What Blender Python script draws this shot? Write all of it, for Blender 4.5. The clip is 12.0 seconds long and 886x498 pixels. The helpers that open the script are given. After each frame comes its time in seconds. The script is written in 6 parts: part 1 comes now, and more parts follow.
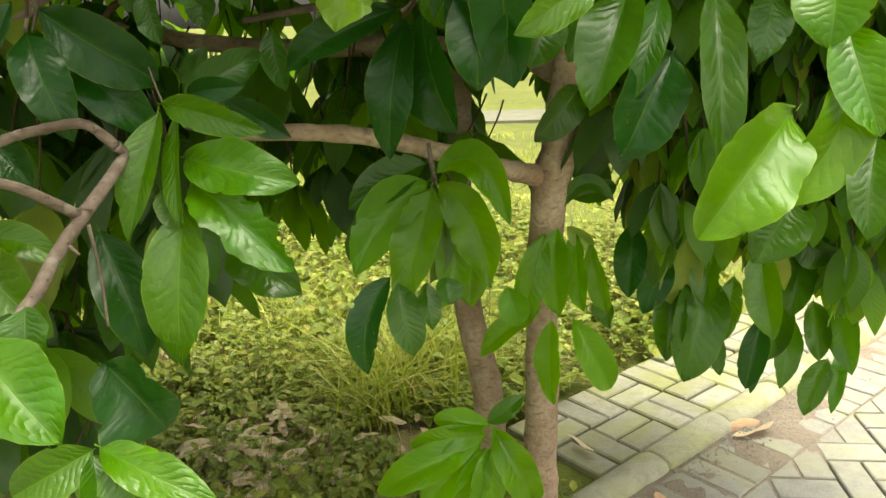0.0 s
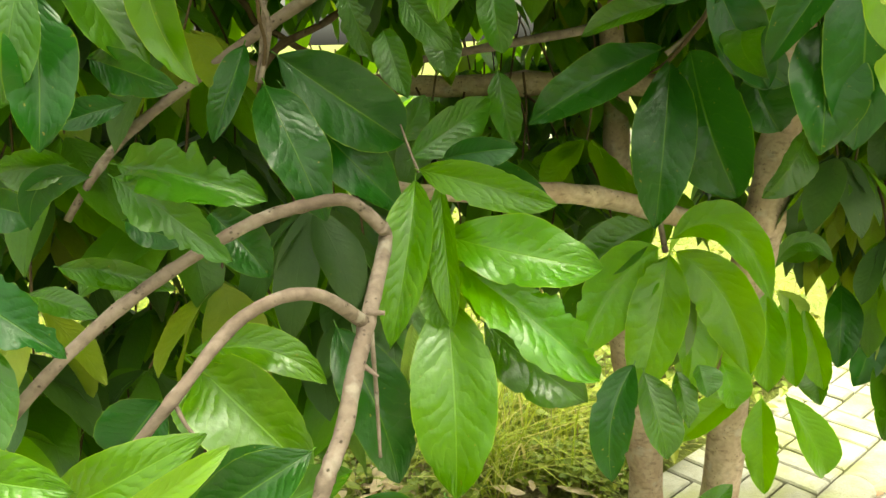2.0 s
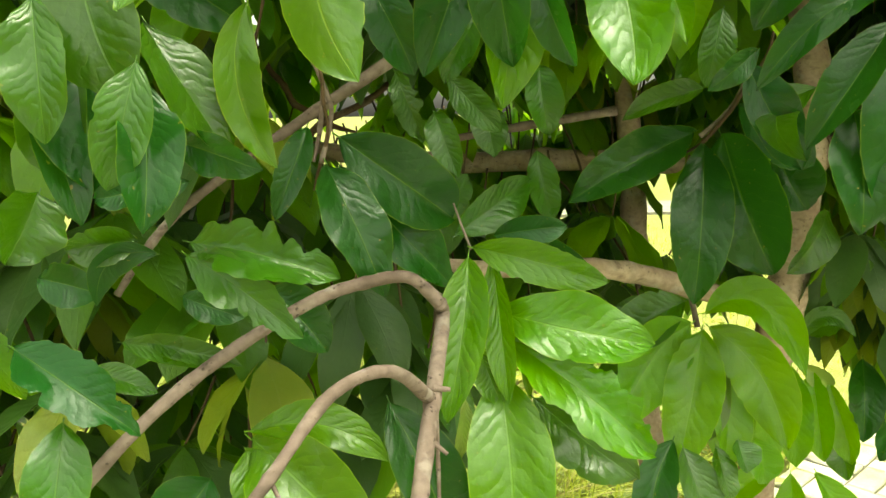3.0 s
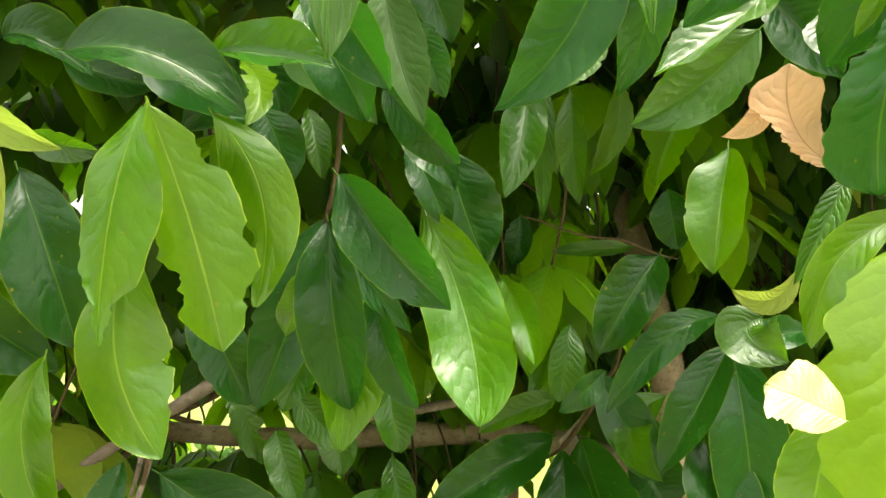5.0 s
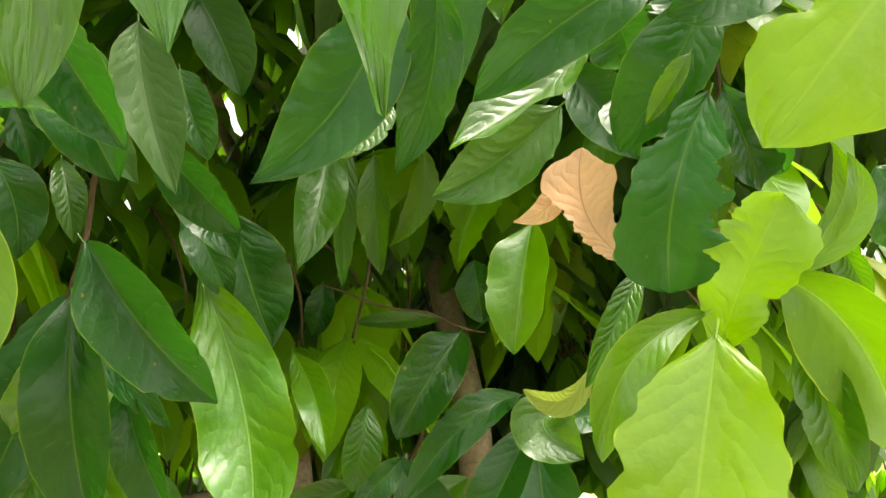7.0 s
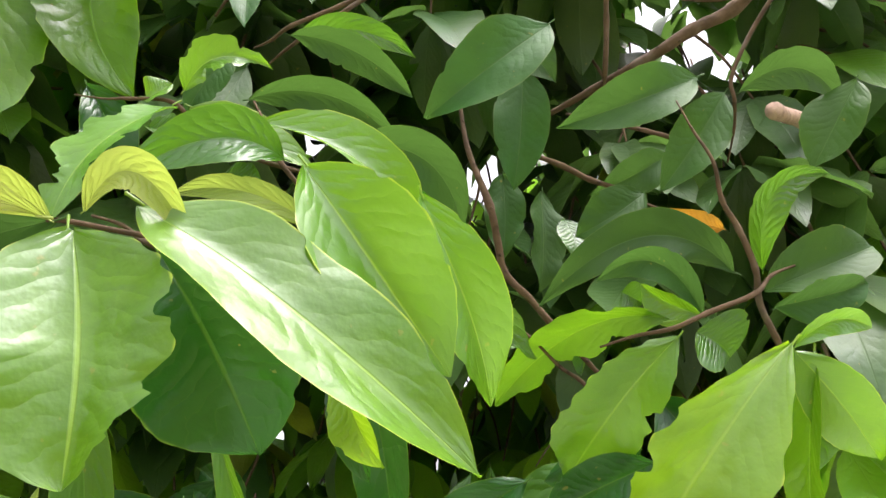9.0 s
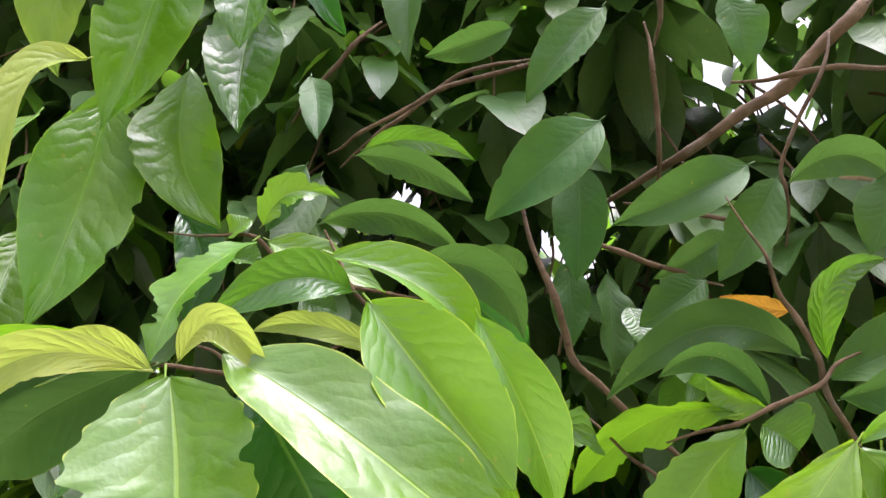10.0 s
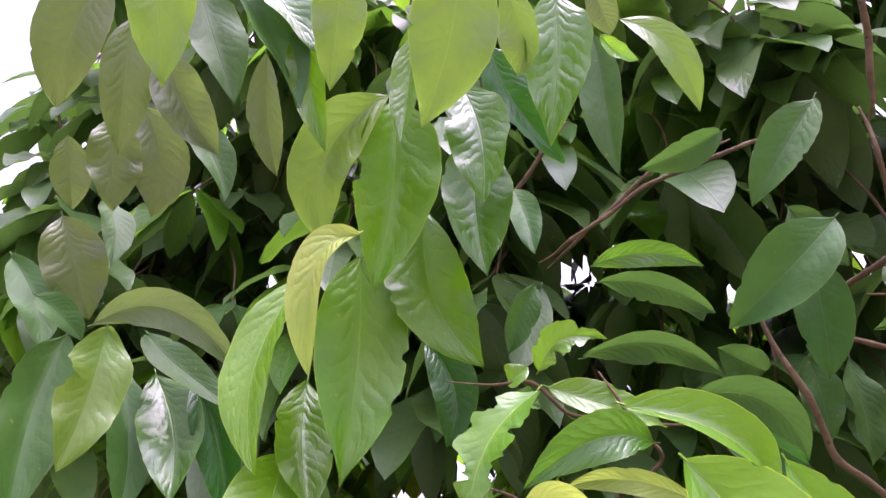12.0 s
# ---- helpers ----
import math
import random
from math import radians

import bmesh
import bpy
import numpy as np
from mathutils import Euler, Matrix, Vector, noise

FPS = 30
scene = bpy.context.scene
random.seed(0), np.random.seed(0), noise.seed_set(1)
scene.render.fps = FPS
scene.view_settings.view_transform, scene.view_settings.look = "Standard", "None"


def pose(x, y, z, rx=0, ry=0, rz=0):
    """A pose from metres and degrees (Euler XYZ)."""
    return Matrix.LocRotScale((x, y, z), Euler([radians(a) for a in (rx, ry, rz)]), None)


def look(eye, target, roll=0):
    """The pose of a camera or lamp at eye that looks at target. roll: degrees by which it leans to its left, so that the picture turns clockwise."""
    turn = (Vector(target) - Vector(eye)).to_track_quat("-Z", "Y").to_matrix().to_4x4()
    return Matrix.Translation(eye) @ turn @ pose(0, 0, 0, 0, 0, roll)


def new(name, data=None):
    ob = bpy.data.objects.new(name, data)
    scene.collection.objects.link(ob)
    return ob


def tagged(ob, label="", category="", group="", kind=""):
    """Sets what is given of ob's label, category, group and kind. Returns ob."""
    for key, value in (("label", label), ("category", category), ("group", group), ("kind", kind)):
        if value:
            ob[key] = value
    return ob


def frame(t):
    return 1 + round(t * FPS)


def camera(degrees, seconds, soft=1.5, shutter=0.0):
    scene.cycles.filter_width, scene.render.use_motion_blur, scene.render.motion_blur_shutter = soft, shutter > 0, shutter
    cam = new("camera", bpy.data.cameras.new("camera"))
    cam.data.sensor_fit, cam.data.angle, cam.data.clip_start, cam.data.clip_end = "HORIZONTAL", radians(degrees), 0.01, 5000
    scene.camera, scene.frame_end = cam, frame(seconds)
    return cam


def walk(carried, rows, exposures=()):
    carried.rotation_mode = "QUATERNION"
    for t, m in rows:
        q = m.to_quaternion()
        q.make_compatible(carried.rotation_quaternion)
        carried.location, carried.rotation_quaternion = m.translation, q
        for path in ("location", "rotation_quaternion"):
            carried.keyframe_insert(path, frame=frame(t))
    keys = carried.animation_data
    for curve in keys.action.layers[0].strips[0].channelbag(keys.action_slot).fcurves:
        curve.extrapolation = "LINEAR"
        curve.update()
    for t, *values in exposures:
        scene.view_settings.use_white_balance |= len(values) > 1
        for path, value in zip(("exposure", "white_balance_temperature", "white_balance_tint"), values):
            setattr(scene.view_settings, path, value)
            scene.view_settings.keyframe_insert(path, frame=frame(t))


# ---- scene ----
cam = camera(60.0, 12.0)
PATH = [
    (0, (0.274, -0.22, 1.401), (0.395, 1.692, 0.83), -1.5),
    (0.5, (0.077, -0.11, 1.412), (0.243, 1.799, 0.84), -1.4),
    (1, (0.013, 0.019, 1.432), (0.131, 1.937, 0.877), -1.3),
    (1.5, (-0.072, 0.078, 1.44), (0.062, 1.998, 0.899), -1.1),
    (2, (-0.163, 0.073, 1.446), (0.024, 1.994, 0.921), -1.4),
    (2.5, (-0.221, 0.068, 1.453), (-0.001, 1.998, 0.976), -1.2),
    (2.7, (-0.237, 0.065, 1.454), (-0.022, 2.005, 1.019), -1.0),
    (4.3, (-0.269, 0.092, 1.547), (0.092, 2.054, 1.691), -0.6),
    (4.5, (-0.244, 0.1, 1.564), (0.132, 2.055, 1.757), -0.4),
    (5, (-0.189, 0.12, 1.588), (0.338, 2.038, 1.805), -0.7),
    (5.5, (-0.138, 0.174, 1.563), (0.579, 2.04, 1.639), -0.4),
    (6, (-0.133, 0.258, 1.532), (0.66, 2.094, 1.574), 0.3),
    (6.5, (-0.123, 0.25, 1.565), (0.767, 2.035, 1.705), 0.6),
    (7, (-0.126, 0.178, 1.623), (0.814, 1.909, 1.969), -1.2),
    (7.5, (-0.138, 0.119, 1.659), (0.827, 1.781, 2.214), -2.9),
    (7.7, (-0.144, 0.11, 1.667), (0.835, 1.746, 2.269), -3.5),
    (9.3, (0.178, -0.129, 1.862), (0.092, 1.726, 2.604), -2.0),
    (9.5, (0.177, -0.133, 1.862), (0.078, 1.7, 2.656), -2.2),
    (10, (0.172, -0.152, 1.878), (-0.004, 1.661, 2.705), -2.8),
    (10.5, (0.143, -0.174, 1.884), (-0.187, 1.613, 2.719), -3.2),
    (11, (0.104, -0.233, 1.926), (-0.272, 1.574, 2.696), -4.2),
    (11.5, (0.085, -0.254, 1.946), (-0.342, 1.509, 2.788), -5.1),
    (12, (0.079, -0.252, 1.951), (-0.395, 1.462, 2.867), -5.0),
]
walk(cam, [(t, look(eye, target, roll)) for t, eye, target, roll in PATH],
     [(0, 1.25, 7700, 0), (0.5, 1.35, 7700, -3), (1.5, 2.0, 8200, -9), (2.5, 2.08, 8200, -9), (4.3, 2.2, 7700, 0), (5.5, 2.38, 7800, 0), (6.5, 2.3, 7900, 0), (7.7, 2.2, 7100, 16), (9.3, 1.9, 6300, 22), (12, 1.86, 5900, 52)])

# ---- light ----
world = bpy.data.worlds.new("sky")
scene.world = world
world.use_nodes = True
wn, wl = world.node_tree.nodes, world.node_tree.links
sky = wn.new("ShaderNodeTexSky")
sky.sky_type = "NISHITA"
sky.sun_disc = False
sky.sun_elevation = radians(70)
sky.sun_rotation = radians(140)
sky.air_density, sky.dust_density, sky.ozone_density = 1.0, 6.0, 1.0
pale = wn.new("ShaderNodeHueSaturation")
pale.inputs["Saturation"].default_value = 0.10
wl.new(sky.outputs[0], pale.inputs["Color"])
wl.new(pale.outputs[0], wn["Background"].inputs["Color"])
wn["Background"].inputs["Strength"].default_value = 0.15

sun = new("sun", bpy.data.lights.new("sun", "SUN"))
sun.data.energy, sun.data.angle, sun.data.color = 2.1, radians(46), (1.0, 0.96, 0.86)
sun.matrix_world = look((4.0, 2.6, 18.0), (0, 0.6, 1))

rng = random.Random(11)


# ---- materials ----
def tree_of(name):
    m = bpy.data.materials.new(name)
    m.use_nodes = True
    n, l = m.node_tree.nodes, m.node_tree.links
    return m, n, l, n["Principled BSDF"]


def mix_rgb(n, l, fac, a, b, mode="MIX"):
    x = n.new("ShaderNodeMix")
    x.data_type, x.blend_type = "RGBA", mode
    for sock, v in ((x.inputs[0], fac), (x.inputs[6], a), (x.inputs[7], b)):
        if isinstance(v, (tuple, float, int)):
            sock.default_value = v if not isinstance(v, tuple) else (*v, 1)
        else:
            l.new(v, sock)
    return x.outputs[2]


def math_node(n, l, op, a, b=0.0, c=None):
    x = n.new("ShaderNodeMath")
    x.operation = op
    for i, v in enumerate((a, b) if c is None else (a, b, c)):
        if isinstance(v, (int, float)):
            x.inputs[i].default_value = v
        else:
            l.new(v, x.inputs[i])
    return x.outputs[0]


def ramp(n, l, fac, lo, hi):
    x = n.new("ShaderNodeMapRange")
    x.inputs[1].default_value, x.inputs[2].default_value = lo, hi
    l.new(fac, x.inputs[0])
    return x.outputs[0]


def noise_tex(n, l, vec, scale, detail=4.0):
    x = n.new("ShaderNodeTexNoise")
    x.inputs["Scale"].default_value, x.inputs["Detail"].default_value = scale, detail
    if vec is not None:
        l.new(vec, x.inputs["Vector"])
    return x.outputs["Fac"]


def leaf_material(name, base, vein, through_col, rough, lit, gloss, ribs, per_island=False, blotch=(0.25, 0.2, 0.03)):
    """A glossy broad leaf: midrib, side veins, blotches, light shining through."""
    m, n, l, bsdf = tree_of(name)
    uv = n.new("ShaderNodeUVMap")
    uv.uv_map = "UVMap"
    sep = n.new("ShaderNodeSeparateXYZ")
    l.new(uv.outputs[0], sep.inputs[0])
    u, v = sep.outputs[0], sep.outputs[1]
    av = math_node(n, l, "ABSOLUTE", math_node(n, l, "SUBTRACT", v, 0.5))
    mid = ramp(n, l, av, 0.017, 0.006)
    wob = noise_tex(n, l, uv.outputs[0], 5.0, 2.0)
    ph = math_node(n, l, "ADD", math_node(n, l, "SUBTRACT", math_node(n, l, "MULTIPLY", u, 11.0), math_node(n, l, "MULTIPLY", av, 4.6)), math_node(n, l, "MULTIPLY", wob, 1.7))
    tri = math_node(n, l, "ABSOLUTE", math_node(n, l, "SUBTRACT", math_node(n, l, "FRACT", ph), 0.5))
    side = ramp(n, l, tri, 0.055, 0.012)
    rim = ramp(n, l, av, 0.484, 0.496)
    veins = math_node(n, l, "MAXIMUM", math_node(n, l, "MULTIPLY", mid, 0.75), math_node(n, l, "MULTIPLY", side, 0.42 * ribs))
    geo = n.new("ShaderNodeNewGeometry")
    obi = n.new("ShaderNodeObjectInfo")
    rand = geo.outputs["Random Per Island"] if per_island else obi.outputs["Random"]
    tc = n.new("ShaderNodeTexCoord")
    big = noise_tex(n, l, tc.outputs["Object"], 9.0, 3.0)
    fine = noise_tex(n, l, tc.outputs["Object"], 120.0, 3.0)
    hsv = n.new("ShaderNodeHueSaturation")
    hsv.inputs["Color"].default_value = (*base, 1)
    l.new(math_node(n, l, "ADD", 0.485, math_node(n, l, "MULTIPLY", rand, 0.03)), hsv.inputs["Hue"])
    l.new(math_node(n, l, "ADD", 0.72, math_node(n, l, "MULTIPLY", rand, 0.55)), hsv.inputs["Value"])
    col = mix_rgb(n, l, ramp(n, l, big, 0.35, 0.75), hsv.outputs[0], tuple(min(1.0, c * k) for c, k in zip(base, (1.5, 1.2, 1.1))))
    col = mix_rgb(n, l, math_node(n, l, "MULTIPLY", ramp(n, l, fine, 0.45, 0.7), 0.12), col, tuple(c * 0.5 for c in base))
    mott = noise_tex(n, l, tc.outputs["Object"], 34.0, 4.0)
    col = mix_rgb(n, l, math_node(n, l, "MULTIPLY", ramp(n, l, mott, 0.40, 0.64), 0.34), col, tuple(c * q for c, q in zip(base, (0.55, 0.66, 0.8))))
    spots = ramp(n, l, noise_tex(n, l, tc.outputs["Object"], 130.0, 2.0), 0.72, 0.76)
    col = mix_rgb(n, l, math_node(n, l, "MULTIPLY", spots, 0.6), col, blotch)
    col = mix_rgb(n, l, math_node(n, l, "MULTIPLY", veins, 0.85), col, vein)
    col = mix_rgb(n, l, math_node(n, l, "MULTIPLY", rim, 0.7), col, (vein[0] * 1.7, vein[1] * 1.25, vein[2]))
    l.new(col, bsdf.inputs["Base Color"])
    bsdf.inputs["Specular IOR Level"].default_value = gloss
    l.new(math_node(n, l, "ADD", rough + 0.03, math_node(n, l, "MULTIPLY", big, 0.14)), bsdf.inputs["Roughness"])
    bump = n.new("ShaderNodeBump")
    bump.inputs["Strength"].default_value, bump.inputs["Distance"].default_value = 0.8, 0.003
    pil = math_node(n, l, "MULTIPLY", math_node(n, l, "ABSOLUTE", math_node(n, l, "COSINE", math_node(n, l, "MULTIPLY", ph, math.pi))), math_node(n, l, "MULTIPLY", ramp(n, l, av, 0.0, 0.10), ramp(n, l, av, 0.5, 0.36)))
    h = math_node(n, l, "ADD", math_node(n, l, "ADD", math_node(n, l, "MULTIPLY", math_node(n, l, "MULTIPLY", pil, ramp(n, l, big, 0.05, 0.70)), 0.04 + 0.50 * ribs), math_node(n, l, "MULTIPLY", mott, 0.7)), math_node(n, l, "MULTIPLY", fine, 0.12))
    l.new(math_node(n, l, "SUBTRACT", h, math_node(n, l, "MULTIPLY", mid, 0.10)), bump.inputs["Height"])
    l.new(bump.outputs[0], bsdf.inputs["Normal"])
    tl = n.new("ShaderNodeBsdfTranslucent")
    l.new(mix_rgb(n, l, math_node(n, l, "MULTIPLY", veins, 0.4), through_col, tuple(c * 0.6 for c in through_col)), tl.inputs["Color"])
    l.new(bump.outputs[0], tl.inputs["Normal"])
    mx = n.new("ShaderNodeMixShader")
    mx.inputs[0].default_value = lit
    l.new(bsdf.outputs[0], mx.inputs[1])
    l.new(tl.outputs[0], mx.inputs[2])
    l.new(mx.outputs[0], n["Material Output"].inputs["Surface"])
    return m


LEAF = {
    "B": ((0.056, 0.172, 0.003), (0.15, 0.31, 0.02), (0.20, 0.44, 0.008), 0.19, 0.33, 0.60, 0.75),
    "C": ((0.060, 0.176, 0.003), (0.26, 0.42, 0.04), (0.20, 0.44, 0.008), 0.22, 0.30, 0.82, 0.17),
    "K": ((0.045, 0.118, 0.001), (0.11, 0.25, 0.012), (0.17, 0.42, 0.004), 0.20, 0.36, 0.28, 0.36),
    "E": ((0.034, 0.120, 0.004), (0.10, 0.24, 0.015), (0.12, 0.38, 0.005), 0.18, 0.32, 0.60, 0.26),
    "L": ((0.085, 0.235, 0.004), (0.19, 0.37, 0.03), (0.28, 0.58, 0.010), 0.20, 0.42, 0.52, 0.50),
    "M": ((0.030, 0.104, 0.005), (0.085, 0.20, 0.015), (0.13, 0.34, 0.008), 0.19, 0.33, 0.60, 0.50),
    # D: dark copy of the same leaf, shade put into the colour
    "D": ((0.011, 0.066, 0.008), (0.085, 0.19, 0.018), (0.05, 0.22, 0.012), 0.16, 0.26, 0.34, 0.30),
    # S and H: greens dulled so that the lens haze sits in the colour
    "S": ((0.022, 0.072, 0.010), (0.06, 0.12, 0.03), (0.09, 0.20, 0.03), 0.42, 0.26, 0.20, 0.15),
    "H": ((0.085, 0.165, 0.020), (0.15, 0.25, 0.05), (0.22, 0.38, 0.04), 0.24, 0.32, 0.45, 0.30),
    "G": ((0.062, 0.096, 0.028), (0.095, 0.14, 0.045), (0.18, 0.27, 0.05), 0.32, 0.28, 0.42, 0.45),
    "Y": ((0.112, 0.245, 0.004), (0.25, 0.39, 0.035), (0.32, 0.58, 0.008), 0.24, 0.42, 0.85, 0.32),
    "P": ((0.215, 0.300, 0.055), (0.27, 0.33, 0.09), (0.40, 0.52, 0.07), 0.36, 0.36, 0.42, 0.60),
    # W: the white highlight on a curled leaf, put into its base colour
    "W": ((0.64, 0.68, 0.42), (0.50, 0.60, 0.18), (0.60, 0.78, 0.12), 0.30, 0.35, 0.42, 0.30),
    # V: green leaf whose pale minty sheen is part of the base colour
    "V": ((0.220, 0.380, 0.170), (0.30, 0.45, 0.20), (0.26, 0.50, 0.12), 0.24, 0.30, 0.80, 0.20),
    "O": ((0.360, 0.170, 0.015), (0.42, 0.24, 0.05), (0.50, 0.25, 0.02), 0.45, 0.30, 0.30, 0.40),
    "X": ((0.64, 0.42, 0.28), (0.34, 0.17, 0.08), (0.55, 0.33, 0.18), 0.50, 0.30, 0.30, 0.50),
}
LEAF_MAT = {k: leaf_material("leaf " + k, *v) for k, v in LEAF.items()}
CROWN_TONES = (
    # dark grey-green: the crown's inner shade is put into this leaf colour
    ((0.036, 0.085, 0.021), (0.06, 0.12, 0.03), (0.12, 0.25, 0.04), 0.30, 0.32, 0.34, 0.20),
    ((0.038, 0.112, 0.008), (0.085, 0.19, 0.02), (0.22, 0.48, 0.03), 0.26, 0.46, 0.40, 0.35),
    ((0.068, 0.172, 0.006), (0.14, 0.28, 0.02), (0.34, 0.64, 0.03), 0.24, 0.56, 0.40, 0.40),
    ((0.150, 0.215, 0.022), (0.21, 0.27, 0.045), (0.33, 0.45, 0.022), 0.36, 0.45, 0.40, 0.40),
)
CROWN_MAT = [leaf_material("crown leaf %d" % i, *v, per_island=True) for i, v in enumerate(CROWN_TONES)]


def bark_material(name, a, b, lichen=0.45):
    """Smooth young bark: mottled, with pale lichen, dark scars and raised corky dots."""
    m, n, l, bsdf = tree_of(name)
    tc = n.new("ShaderNodeTexCoord")
    obj = tc.outputs["Object"]
    big = noise_tex(n, l, obj, 11.0, 6.0)
    grain = noise_tex(n, l, obj, 90.0, 5.0)
    mp = n.new("ShaderNodeMapping")
    mp.inputs["Scale"].default_value = (34, 34, 75)
    l.new(obj, mp.inputs[0])
    ring = noise_tex(n, l, mp.outputs[0], 1.0, 4.0)
    col = mix_rgb(n, l, ramp(n, l, big, 0.36, 0.64), a, b)
    col = mix_rgb(n, l, math_node(n, l, "MULTIPLY", ramp(n, l, grain, 0.42, 0.66), 0.40), col, tuple(c * 0.55 for c in a))
    col = mix_rgb(n, l, math_node(n, l, "MULTIPLY", ramp(n, l, ring, 0.56, 0.72), 0.6), col, tuple(c * 0.40 for c in a))
    lich = ramp(n, l, noise_tex(n, l, obj, 30.0, 4.0), 0.58, 0.68)
    col = mix_rgb(n, l, math_node(n, l, "MULTIPLY", lich, lichen), col, (0.40, 0.36, 0.32))
    dots = n.new("ShaderNodeTexVoronoi")
    dots.inputs["Scale"].default_value = 130.0
    l.new(obj, dots.inputs["Vector"])
    dot = math_node(n, l, "MULTIPLY", ramp(n, l, dots.outputs["Distance"], 0.30, 0.12), ramp(n, l, noise_tex(n, l, obj, 50.0, 2.0), 0.52, 0.58))
    col = mix_rgb(n, l, math_node(n, l, "MULTIPLY", dot, 0.75), col, tuple(c * 0.30 for c in a))
    l.new(col, bsdf.inputs["Base Color"])
    bsdf.inputs["Roughness"].default_value = 0.9
    bsdf.inputs["Specular IOR Level"].default_value = 0.2
    bump = n.new("ShaderNodeBump")
    bump.inputs["Strength"].default_value, bump.inputs["Distance"].default_value = 0.8, 0.003
    hh = math_node(n, l, "ADD", math_node(n, l, "ADD", math_node(n, l, "MULTIPLY", ring, 0.6), big), math_node(n, l, "MULTIPLY", grain, 0.6))
    l.new(math_node(n, l, "ADD", hh, math_node(n, l, "MULTIPLY", dot, 0.5)), bump.inputs["Height"])
    l.new(bump.outputs[0], bsdf.inputs["Normal"])
    return m


BARK = bark_material("bark", (0.33, 0.225, 0.165), (0.48, 0.36, 0.28))
TWIG = bark_material("young bark", (0.135, 0.098, 0.080), (0.235, 0.182, 0.155), 0.35)
# brown twigs, made darker still to hold the shade among the leaves
TWIG_BROWN = bark_material("shaded brown twig bark", (0.060, 0.038, 0.020), (0.10, 0.064, 0.036), 0.1)


def ground_material(name, cols, scales, rough=0.95, bump_d=0.01, random_tint=0.0, moss=None):
    m, n, l, bsdf = tree_of(name)
    tc = n.new("ShaderNodeTexCoord")
    geo = n.new("ShaderNodeNewGeometry")
    pos = geo.outputs["Position"]
    a = noise_tex(n, l, pos, scales[0], 5.0)
    b = noise_tex(n, l, pos, scales[1], 6.0)
    c = noise_tex(n, l, pos, scales[2], 4.0)
    col = mix_rgb(n, l, ramp(n, l, a, 0.35, 0.68), cols[0], cols[1])
    col = mix_rgb(n, l, math_node(n, l, "MULTIPLY", ramp(n, l, b, 0.42, 0.70), 0.7), col, cols[2])
    col = mix_rgb(n, l, math_node(n, l, "MULTIPLY", ramp(n, l, c, 0.4, 0.75), 0.35), col, tuple(x * 0.55 for x in cols[0]))
    if moss:
        ms = math_node(n, l, "MULTIPLY", ramp(n, l, noise_tex(n, l, pos, 5.0, 5.0), 0.42, 0.66), 0.75)
        col = mix_rgb(n, l, ms, col, moss)
    if random_tint:
        obi = n.new("ShaderNodeObjectInfo")
        hsv = n.new("ShaderNodeHueSaturation")
        l.new(col, hsv.inputs["Color"])
        l.new(math_node(n, l, "ADD", 1 - random_tint / 2, math_node(n, l, "MULTIPLY", obi.outputs["Random"], random_tint)), hsv.inputs["Value"])
        col = hsv.outputs[0]
    l.new(col, bsdf.inputs["Base Color"])
    bsdf.inputs["Roughness"].default_value = rough
    bump = n.new("ShaderNodeBump")
    bump.inputs["Strength"].default_value, bump.inputs["Distance"].default_value = 0.8, bump_d
    l.new(math_node(n, l, "ADD", b, c), bump.inputs["Height"])
    l.new(bump.outputs[0], bsdf.inputs["Normal"])
    return m


LAWN = ground_material("lawn", ((0.11, 0.14, 0.02), (0.17, 0.20, 0.03), (0.22, 0.20, 0.06)), (0.7, 6.0, 60.0), bump_d=0.03)
SOIL = ground_material("soil", ((0.24, 0.18, 0.11), (0.33, 0.26, 0.16), (0.22, 0.24, 0.07)), (3.0, 18.0, 90.0), bump_d=0.02)
PAVER = ground_material("paving block", ((0.30, 0.29, 0.25), (0.38, 0.37, 0.32), (0.24, 0.23, 0.18)), (4.0, 30.0, 160.0), bump_d=0.003, random_tint=0.3, moss=(0.27, 0.28, 0.10))
PAVER_PALE = ground_material("pale paving block", ((0.28, 0.27, 0.26), (0.34, 0.33, 0.31), (0.23, 0.22, 0.20)), (3.0, 26.0, 160.0), bump_d=0.003, random_tint=0.2, moss=(0.33, 0.32, 0.22))
KERB = ground_material("mossy concrete kerb", ((0.36, 0.35, 0.28), (0.43, 0.42, 0.35), (0.26, 0.25, 0.18)), (5.0, 24.0, 140.0), bump_d=0.005, random_tint=0.15, moss=(0.31, 0.32, 0.11))
SAND = ground_material("sand and grit", ((0.25, 0.20, 0.165), (0.30, 0.25, 0.205), (0.19, 0.15, 0.12)), (6.0, 60.0, 260.0), bump_d=0.006)
JOINT = ground_material("dark joint sand", ((0.12, 0.105, 0.075), (0.17, 0.15, 0.11), (0.10, 0.11, 0.05)), (6.0, 40.0, 200.0), bump_d=0.004)
FARPATH = ground_material("pale far path", ((0.15, 0.15, 0.12), (0.20, 0.19, 0.16), (0.13, 0.14, 0.06)), (0.5, 4.0, 30.0))


